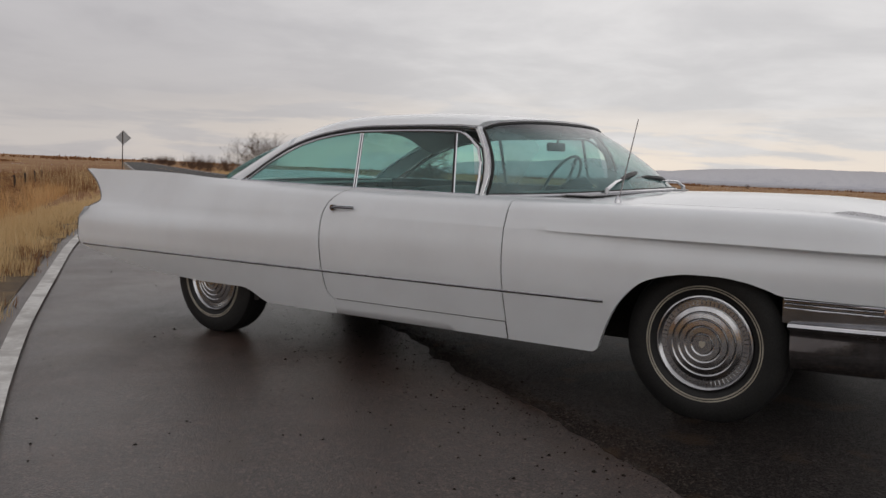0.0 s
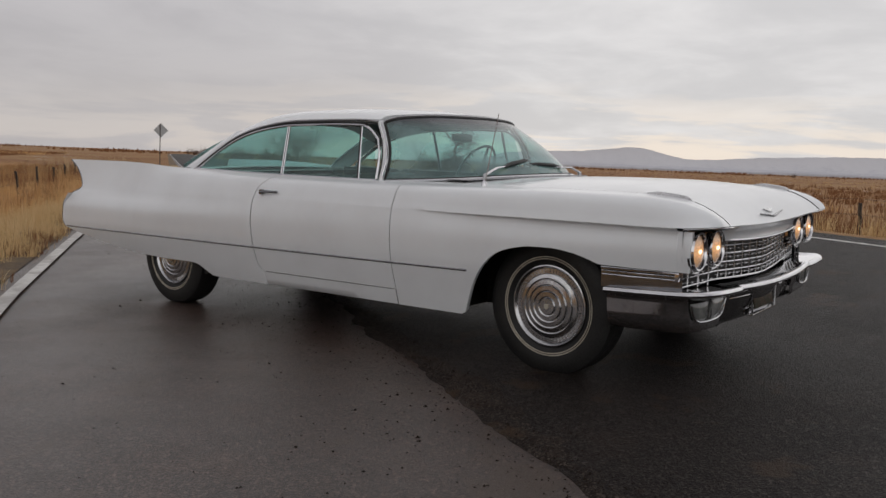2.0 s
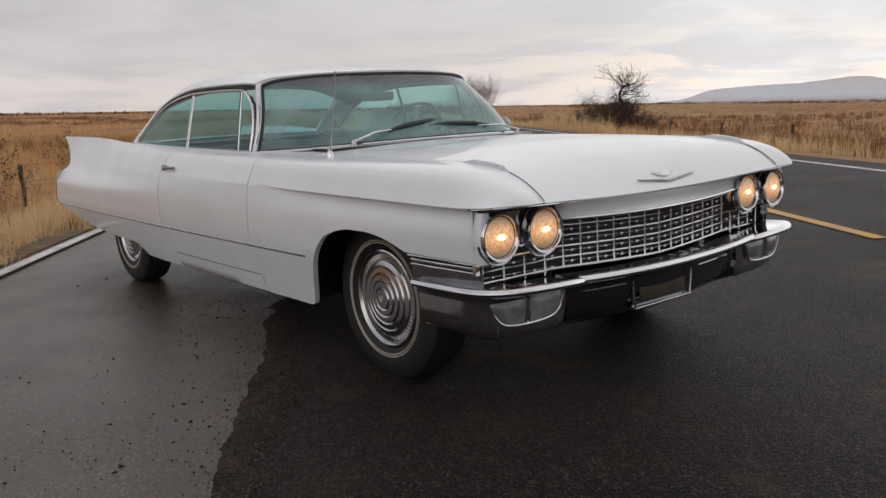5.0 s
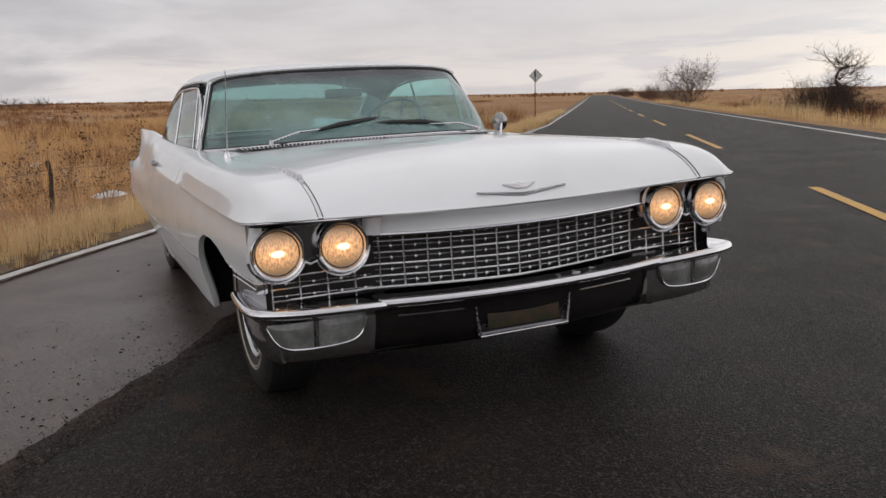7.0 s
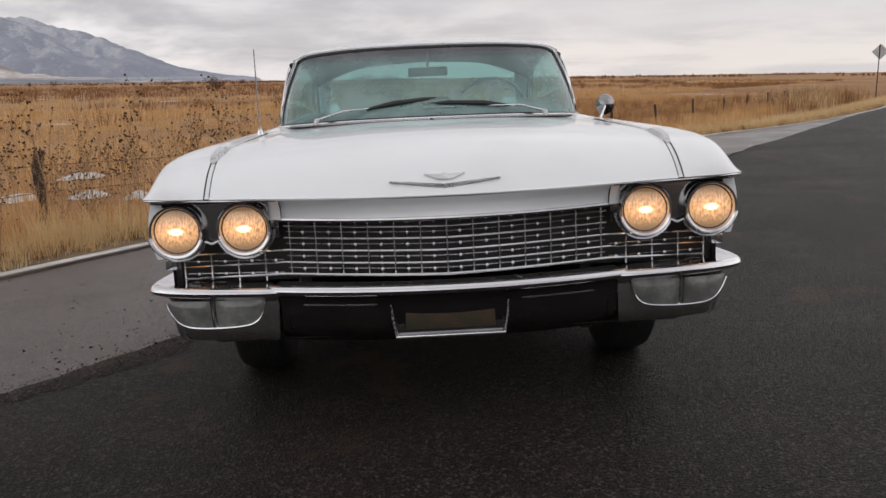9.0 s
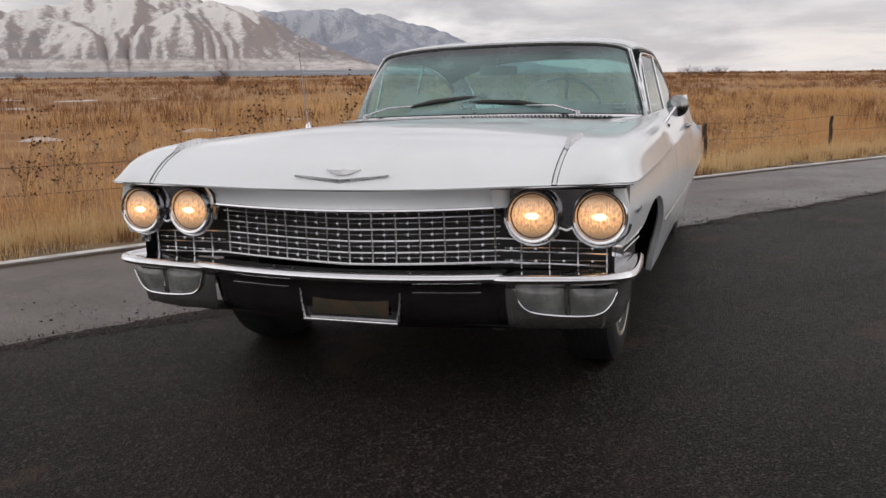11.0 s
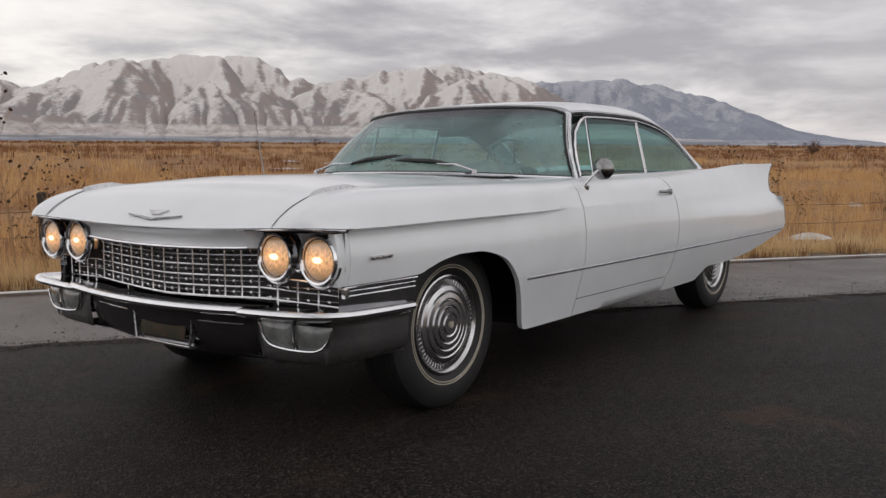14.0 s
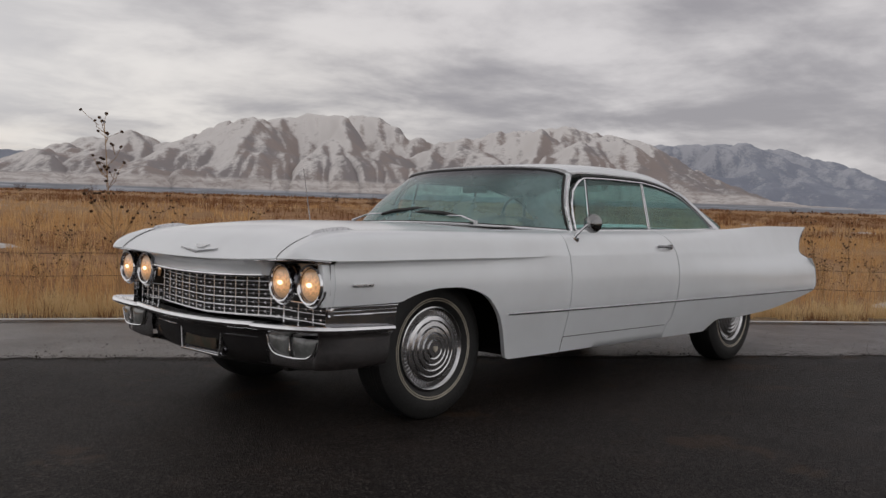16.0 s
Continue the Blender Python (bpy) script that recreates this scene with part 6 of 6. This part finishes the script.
# ---- grass and weeds ----
def blades(name, spots, label, material, seed):
    """Many bent blades in one mesh. spots: (x, y, z, height, spread, width, count) for each tuft."""
    r = np.random.RandomState(seed)
    t = np.repeat(np.array([p[:6] for p in spots]), [int(p[6]) for p in spots], axis=0)
    n = len(t)
    ang, lean, az = r.rand(n) * 6.283, np.abs(r.randn(n)) * 0.26 + 0.03, r.rand(n) * 6.283
    off = t[:, 4] * np.sqrt(r.rand(n))
    bx, by = t[:, 0] + off * np.cos(ang), t[:, 1] + off * np.sin(ang)
    h, w = t[:, 3] * (0.45 + 0.65 * r.rand(n)), t[:, 5] * (0.6 + 0.8 * r.rand(n))
    ca, sa = np.cos(az), np.sin(az)
    lx, ly = np.cos(ang + r.randn(n) * 0.8) * lean * h, np.sin(ang + r.randn(n) * 0.8) * lean * h
    v = np.empty((n, 5, 3))
    for k, (sgn, frac, bend) in enumerate(((-1, 0, 0), (1, 0, 0), (-0.75, 0.55, 0.38), (0.75, 0.55, 0.38), (0, 1, 1))):
        v[:, k, 0] = bx + sgn * w * ca * 0.5 + lx * bend
        v[:, k, 1] = by + sgn * w * sa * 0.5 + ly * bend
        v[:, k, 2] = t[:, 2] + h * frac * (1 - 0.12 * lean * bend)
    idx = np.arange(n)[:, None] * 5
    tris = np.concatenate([idx + np.array([0, 1, 3]), idx + np.array([0, 3, 2]), idx + np.array([2, 3, 4])], axis=1).reshape(-1)
    me = bpy.data.meshes.new(name)
    me.vertices.add(n * 5)
    me.vertices.foreach_set("co", v.reshape(-1))
    me.loops.add(len(tris))
    me.loops.foreach_set("vertex_index", tris.astype(np.int32))
    me.polygons.add(len(tris) // 3)
    me.polygons.foreach_set("loop_start", np.arange(0, len(tris), 3, dtype=np.int32))
    me.update(calc_edges=True)
    me.materials.append(material)
    return tagged(new(name, me), label, "grass", kind="stuff")


g = random.Random(21)


def spot(s, c, h, spread, width, count):
    p = place(s, c)
    return (p.x, p.y, p.z - 0.02, h, spread, width, count)


edge_tufts, tall_tufts, far_tufts, rust = [], [], [], []
SNOW = [(8.8, -7.0, 0.40), (2.5, -8.6, 0.36), (3.2, -8.0, 0.30), (3.5, -7.3, 0.22), (4.8, -10.4, 0.4), (1.3, -20.4, 0.45), (6.0, -21.5, 0.5), (44, -54, 1.0), (7.6, -61, 0.7), (-8.5, -17, 0.4), (16, -13.5, 0.35)]
bare = lambda s, c: all(math.hypot(s - a, c - b) > 0.6 * r for a, b, r in SNOW) and not any(abs((s + 5) / (a + 5) - (c - 1) / (b - 1)) < 0.10 * r and b < c < b + 1.6 for a, b, r in SNOW[1:5]) and not (abs(s - 8.8 + 0.9 * (c + 7.0)) < 0.75 and -7.0 < c < -5.2)
for k, (s, c, r) in enumerate(SNOW):
    ring = [[place(s + q * r * 1.1 * math.cos(a) * (1 + 0.35 * noise.noise((3 * math.cos(a), 3 * math.sin(a), k))), c + q * r * 0.55 * math.sin(a) * (1 + 0.35 * noise.noise((3 * math.cos(a), 3 * math.sin(a), k))), 0.10 * (1 - q * q) + 0.03 * noise.noise((q * 3, a, k)) * (1 - q)) for a in [2 * math.pi * j / 28 for j in range(29)]] for q in (0.0, 0.3, 0.55, 0.8, 1.0)]
    tagged(part("snow_patch", sheet(ring), SNOW_WHITE, None, "", 60), "thin melting snow patch on flattened dry grass", "snow patch", "snow patches in the field")
for k in range(2600):
    s = g.uniform(-22, 70) if k % 3 else g.uniform(-12, 26)
    c = left_edge(s) - 0.45 - abs(g.gauss(0, 1.0)) - (0.25 * noise.noise((s * 0.8, 7, 0)))
    edge_tufts.append(spot(s, c, g.uniform(0.13, 0.38), g.uniform(0.05, 0.16), 0.006, 26))
for k in range(2200):
    s = g.uniform(-14, 40)
    c = left_edge(s) - 0.22 - 0.75 * g.random() ** 1.3
    if noise.noise((s * 0.9, c * 1.4, 19)) > -0.25:
        (edge_tufts if k % 3 else rust).append(spot(s, c, g.uniform(0.05, 0.20), g.uniform(0.05, 0.16), 0.006, 18))
for k in range(8500):
    s, c = g.uniform(-34, 66), -4.4 - 34 * g.random() ** 1.6
    dense = noise.noise((s * 0.11, c * 0.16, 2))
    h = g.uniform(0.30, 0.62) * (1 + 0.5 * dense)
    if dense > -0.32 and bare(s, c):
        tall_tufts.append(spot(s, c, h, g.uniform(0.08, 0.26), 0.008, 22))
for k in range(9000):
    s, c = g.uniform(-160, 230), -26 - 170 * g.random() ** 1.6
    dense = noise.noise((s * 0.035, c * 0.05, 8))
    target = far_tufts if dense > (0.02 if c > -60 else 0.25) else rust
    target.append(spot(s, c, g.uniform(0.3, 0.75), g.uniform(0.3, 1.1), 0.035, 16))
for k in range(1500):
    s, c = g.uniform(-2, 110), 8.9 + abs(g.gauss(0, 1.3)) + g.random() * 1.2
    edge_tufts.append(spot(s, c, g.uniform(0.18, 0.55), g.uniform(0.07, 0.22), 0.010, 20))
for k in range(40):
    s, c = g.uniform(27, 42), 9.4 + abs(g.gauss(0, 0.5))
    edge_tufts.append(spot(s, c, g.uniform(0.6, 1.1), g.uniform(0.12, 0.3), 0.012, 30))
for k in range(700):
    s, c = g.uniform(2, 60), 10.4 + abs(g.gauss(0, 1.2))
    rust.append(spot(s, c, g.uniform(0.35, 0.8), g.uniform(0.1, 0.3), 0.012, 16))
for k in range(2200):
    s, c = g.uniform(-50, 80), 10.2 + 60 * g.random() ** 1.8
    rust.append(spot(s, c, g.uniform(0.22, 0.55), g.uniform(0.2, 0.7), 0.016 + 0.0004 * c, 18))
for k in range(2400):
    s, c = g.uniform(-60, 260), 13 + 160 * g.random() ** 1.6
    (far_tufts if k % 3 else rust).append(spot(s, c, g.uniform(0.2, 0.4), g.uniform(0.3, 1.0), 0.03, 14))
for k in range(620):
    s = 46 + g.gauss(0, 5)
    c = -3.4 - abs(g.gauss(0, 2.0))
    (rust if k % 5 < 3 else edge_tufts).append(spot(s, c, g.uniform(0.6, 1.6) * g.random() ** 0.4, g.uniform(0.15, 0.5), 0.012, 20))
for k in range(2300):
    s, c = g.uniform(-30, 60), -11 - abs(g.gauss(0, 13))
    if noise.noise((s * 0.07, c * 0.12, 31)) > 0.12:
        rust.append(spot(s, c, g.uniform(0.35, 0.85), g.uniform(0.1, 0.35), 0.010, 18))
for k in range(2600):
    s, c = g.uniform(15, 64), -4.6 - abs(g.gauss(0, 5))
    if noise.noise((s * 0.13, c * 0.2, 12)) > -0.05 and bare(s, c):
        rust.append(spot(s, c, g.uniform(0.3, 0.75), g.uniform(0.08, 0.3), 0.008, 18))
for k in range(900):
    s, c = g.uniform(-120, 220), -62 - 110 * g.random()
    if noise.noise((s * 0.03, c * 0.02, 17)) > 0.05:
        rust.append(spot(s, c, g.uniform(0.7, 1.7), g.uniform(0.5, 1.6), 0.05, 18))
wood = []
for k in range(1500):
    a, far = radians(g.uniform(60, 300)), g.uniform(420, 1150)
    if noise.noise((math.cos(a) * 9, math.sin(a) * 9, far / 260)) > -0.10:
        wood.append((far * math.cos(a), far * math.sin(a), -0.6, g.uniform(1.0, 2.6) * (0.5 + far / 1150), g.uniform(3, 12), 1.3, 14))
blades("distant_brush", wood, "low brown line of leafless brush along the horizon", RUST_WEED, 5)
blades("verge_grass", edge_tufts, "short pale dry grass tufts along the road edge", PALE_STRAW, 1)
blades("field_grass", tall_tufts, "tall straw-coloured dry grass in the field", STRAW, 2)
blades("distant_grass", far_tufts, "dry grass stretching out to the horizon", STRAW, 3)
blades("rusty_brush", rust, "rust-brown dead weeds and brush in the field", RUST_WEED, 4)


def weed_mesh(seed, tall):
    """A dead sunflower-like stalk: thin forking stems with small dark heads."""
    r = random.Random(seed)
    stems, heads = bmesh.new(), bmesh.new()

    def head(p):
        m = Matrix.Translation(p) @ pose(0, 0, 0, r.uniform(-50, 50), r.uniform(-50, 50), 0)
        bmesh.ops.create_icosphere(heads, subdivisions=1, radius=r.uniform(0.007, 0.013) * (1.2 if tall > 1.3 else 1), matrix=m @ Matrix.Diagonal((1, 1, 0.7, 1)))
    top = Vector((r.gauss(0, 0.06), r.gauss(0, 0.06), tall))
    mids = [Vector((0, 0, -0.1)), top * 0.33 + Vector((r.gauss(0, 0.02), r.gauss(0, 0.02), 0)), top * 0.66 + Vector((r.gauss(0, 0.02), r.gauss(0, 0.02), 0)), top]
    tube(mids, [0.0055, 0.0048, 0.0036, 0.0024], 5, bm=stems)
    head(top)
    for k in range(26 if tall > 1.3 else r.randint(9, 15)):
        t = r.uniform(0.28, 0.97)
        p = spline(mids, 6)[min(int(t * 18), 18)]
        a = r.uniform(0, 6.283)
        ln = r.uniform(0.10, 0.34) * (1.25 - t)
        q = p + Vector((math.cos(a) * ln * 0.7, math.sin(a) * ln * 0.7, ln * 0.9))
        tube([p, p.lerp(q, 0.5) + Vector((math.cos(a), math.sin(a), 0)) * 0.02, q], [0.0026, 0.0021, 0.0015], 3, bm=stems)
        head(q)
        for j in range(r.randint(0, 2)):
            u = q + Vector((r.gauss(0, 0.05), r.gauss(0, 0.05), r.uniform(0.0, 0.08)))
            tube([p.lerp(q, 0.6), u], 0.0018, 3, bm=stems)
            head(u)
    return stems, heads


weeds = []
for k in range(7):
    t = thing("dead_weed", Matrix.Translation((0, 0, -50 - k)), "dead brown stalk with small dark seed heads in dry grass", "weed", "dead weeds by the fence")
    stems, heads = weed_mesh(300 + k, (1.0, 1.2, 0.85, 1.35, 1.1, 0.7, 0.95)[k])
    part("stem", stems, STEM, t, "", 0)
    tagged(part("seed_spray", heads, SEED, t, "small dark seed heads", 0), kind="stuff")
    weeds.append(t)
wr = random.Random(8)
spots_w = [(-7.4, -4.4, 0.8), (-1.6, -4.3, 0.9), (0.4, -4.2, 0.8), (-3.34, -3.86, 1.54)] + [(wr.gauss(-3.0, 2.6) if k % 3 else wr.uniform(-12, 22), -3.75 - abs(wr.gauss(0, 1.3)), wr.uniform(0.6, 1.15)) for k in range(80)]
spots_w += [(wr.gauss(2.5, 2.2), -4.0 - abs(wr.gauss(0, 1.2)), wr.uniform(0.75, 1.2)) for k in range(50)]
spots_w += [(wr.gauss(7.0, 2.6), -4.3 - abs(wr.gauss(0, 1.6)), wr.uniform(0.7, 1.15)) for k in range(30)]
for k, (s, c, sc) in enumerate(spots_w):
    m = Matrix.Translation(place(s, c, -0.03)) @ pose(0, 0, 0, wr.gauss(0, 5), wr.gauss(0, 5), wr.uniform(0, 360)) @ Matrix.Scale(sc, 4)
    w = weeds[k] if k < 7 else copy_thing(weeds[k % 7], m)
    if k == 3:
        m = Matrix.Translation(place(s, c, -0.03)) @ Matrix.Scale(sc, 4)
    w.matrix_world = m


# ---- mountains all along the far side ----
def range_mesh(name, skyline, r0, r1, ridge_at, seed, rough, material, label, step=0.12):
    """A range of slopes between two distances; skyline: (bearing, elevation) in degrees."""
    sky_at = pchip(skyline)
    lo, hi = min(a for a, e in skyline), max(a for a, e in skyline)
    cols, nr = int((hi - lo) / step), 90
    crest = r0 + (r1 - r0) * ridge_at
    rows = []
    for i in range(cols + 1):
        az = lo + (hi - lo) * i / cols
        u = radians(az) * crest
        high = math.tan(radians(sky_at(az))) * crest * 1.09 * (1 + 0.035 * noise.fractal((u / 90, seed, 0), 0.9, 2.0, 4))
        row = []
        for j in range(nr + 1):
            t = j / nr
            rad = r0 + (r1 - r0) * t
            w1, w2 = 0.7 * noise.noise((u / 420, rad / 420, seed)), 0.7 * noise.noise((u / 420, rad / 420, seed + 9))
            n1 = noise.ridged_multi_fractal((u / 430 + w1, rad / 900 + w2, seed * 0.7), 1.0, 2.1, 4, 1.0, 2.0) / 1.7
            n2 = noise.ridged_multi_fractal((u / 130 + w1, rad / 260 + w2, seed + 3), 1.0, 2.2, 4, 1.0, 2.0) / 1.7
            spur = min(1.0, 0.62 * n1 + 0.38 * n2)
            q = min(t / ridge_at, 1.0)
            carve = rough * (0.10 + 0.90 * math.sin(math.pi * q) ** 0.7)
            f = q ** 1.25 if t <= ridge_at else 1 - 0.6 * smoothstep(ridge_at, 1, t)
            h = high * f * (1 - carve * (1 - spur)) + 14 * min(1.0, high / 90) * smoothstep(0.0, 0.03, t) * (1 - q)
            row.append(Vector((rad * math.cos(radians(az)), rad * math.sin(radians(az)), h * smoothstep(0, 0.02, t) - 1.5)))
        rows.append(row)
    ob = part(name, sheet(rows), material, None, "", 180)
    return tagged(ob, label, "mountains", kind="structure")


def eroded_range(name, skyline, r0, r1, seed, material, label, step=0.15, nr=110, rounds=34):
    """Slopes cut by running water: uplift and stream-power erosion on a polar grid, raised to the skyline."""
    sky_at = pchip(skyline)
    lo, hi = min(a for a, e in skyline), max(a for a, e in skyline)
    nc = int((hi - lo) / step) + 1
    az = np.linspace(lo, hi, nc)
    tall = np.array([sky_at(a) for a in az])
    rad = np.linspace(r0, r1, nr)
    cell = (r1 - r0) / nr
    rnd = np.random.RandomState(seed)
    rise = tall[:, None] / tall.max() * np.minimum(np.linspace(0, 1, nr) / 0.55, 1.0)[None, :] ** 0.6
    patchy = np.array([[noise.fractal((i * 0.07, j * 0.07, seed), 0.7, 2.0, 4) for j in range(nr)] for i in range(nc)])
    broad = np.array([[noise.fractal((i * 0.014, j * 0.016, seed + 5), 0.9, 2.0, 3) for j in range(nr)] for i in range(nc)])
    h = rnd.rand(nc, nr) * 3.0 + 260 * rise * (1 + 0.75 * broad)
    near = [(-1, -1), (-1, 0), (-1, 1), (0, -1), (0, 1), (1, -1), (1, 0), (1, 1)]
    ids = np.arange(nc * nr).reshape(nc, nr)
    for turn_no in range(rounds):
        h += 6.0 * rise * (1 + 0.8 * broad + 0.4 * patchy)
        h[:, 0] = h[:, -1] = 0
        h[0], h[-1] = 0, 0
        pad = np.pad(h, 1, constant_values=1e9)
        drop, to = np.zeros_like(h), ids.copy()
        for di, dj in near:
            d = (h - pad[1 + di:1 + di + nc, 1 + dj:1 + dj + nr]) / math.hypot(di, dj)
            better = d > drop
            drop = np.where(better, d, drop)
            to = np.where(better, ids + di * nr + dj, to)
        flat_h, flow = h.reshape(-1).tolist(), to.reshape(-1).tolist()
        order = np.argsort(h.reshape(-1)).tolist()
        area = [1.0] * len(flow)
        for k in reversed(order):
            if flow[k] != k:
                area[flow[k]] += area[k]
        for k in order:
            if flow[k] != k:
                f = 0.018 * area[k] ** 0.56
                flat_h[k] = (flat_h[k] + f * flat_h[flow[k]]) / (1 + f)
        h = np.array(flat_h).reshape(nc, nr)
        smooth_h = h.copy()
        smooth_h[1:-1, 1:-1] = 0.25 * (h[:-2, 1:-1] + h[2:, 1:-1] + h[1:-1, :-2] + h[1:-1, 2:])
        h += 0.26 * (smooth_h - h)
    reach = (h / rad[None, :]).max(axis=1)
    want = np.tan(np.radians(tall))
    kernel = np.exp(-np.linspace(-2, 2, 2 * int(1.2 / step) + 1) ** 2)
    kernel /= kernel.sum()
    half = len(kernel) // 2
    soft = lambda v: np.convolve(np.pad(v, half, mode="edge"), kernel, "valid")
    h *= (soft(want) / np.maximum(soft(reach), 1e-4))[:, None]
    rows = []
    for i in range(nc):
        ca, sa = math.cos(radians(az[i])), math.sin(radians(az[i]))
        rows.append([Vector((rad[j] * ca, rad[j] * sa, h[i, j] + (0.8 * h[i, j] ** 0.5 * float(patchy[i, j]) if 0 < j else 0) + 9 * min(1.0, j / 3) - 1.5 - 8 * (j == 0))) for j in range(nr)])
    ob = part(name, sheet(rows), material, None, "", 180)
    return tagged(ob, label, "mountains", kind="structure")


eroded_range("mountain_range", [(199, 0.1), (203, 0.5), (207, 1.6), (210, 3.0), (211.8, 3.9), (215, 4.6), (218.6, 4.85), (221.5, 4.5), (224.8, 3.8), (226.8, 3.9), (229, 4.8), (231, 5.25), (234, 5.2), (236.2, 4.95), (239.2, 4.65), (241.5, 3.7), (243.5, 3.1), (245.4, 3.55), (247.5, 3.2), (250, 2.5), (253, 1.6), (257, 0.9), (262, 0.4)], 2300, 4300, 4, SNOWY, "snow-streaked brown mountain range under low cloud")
eroded_range("mountain_ridge", [(190, 0.1), (192.5, 0.35), (194.5, 0.7), (196.1, 1.2), (198, 2.0), (200, 2.75), (201.5, 3.2), (203.5, 3.65), (206.5, 4.0), (209, 4.0), (212, 3.7), (216, 3.0)], 3700, 4800, 8, BLUE, "mountain shoulder coloured blue-grey for haze and cloud shade")
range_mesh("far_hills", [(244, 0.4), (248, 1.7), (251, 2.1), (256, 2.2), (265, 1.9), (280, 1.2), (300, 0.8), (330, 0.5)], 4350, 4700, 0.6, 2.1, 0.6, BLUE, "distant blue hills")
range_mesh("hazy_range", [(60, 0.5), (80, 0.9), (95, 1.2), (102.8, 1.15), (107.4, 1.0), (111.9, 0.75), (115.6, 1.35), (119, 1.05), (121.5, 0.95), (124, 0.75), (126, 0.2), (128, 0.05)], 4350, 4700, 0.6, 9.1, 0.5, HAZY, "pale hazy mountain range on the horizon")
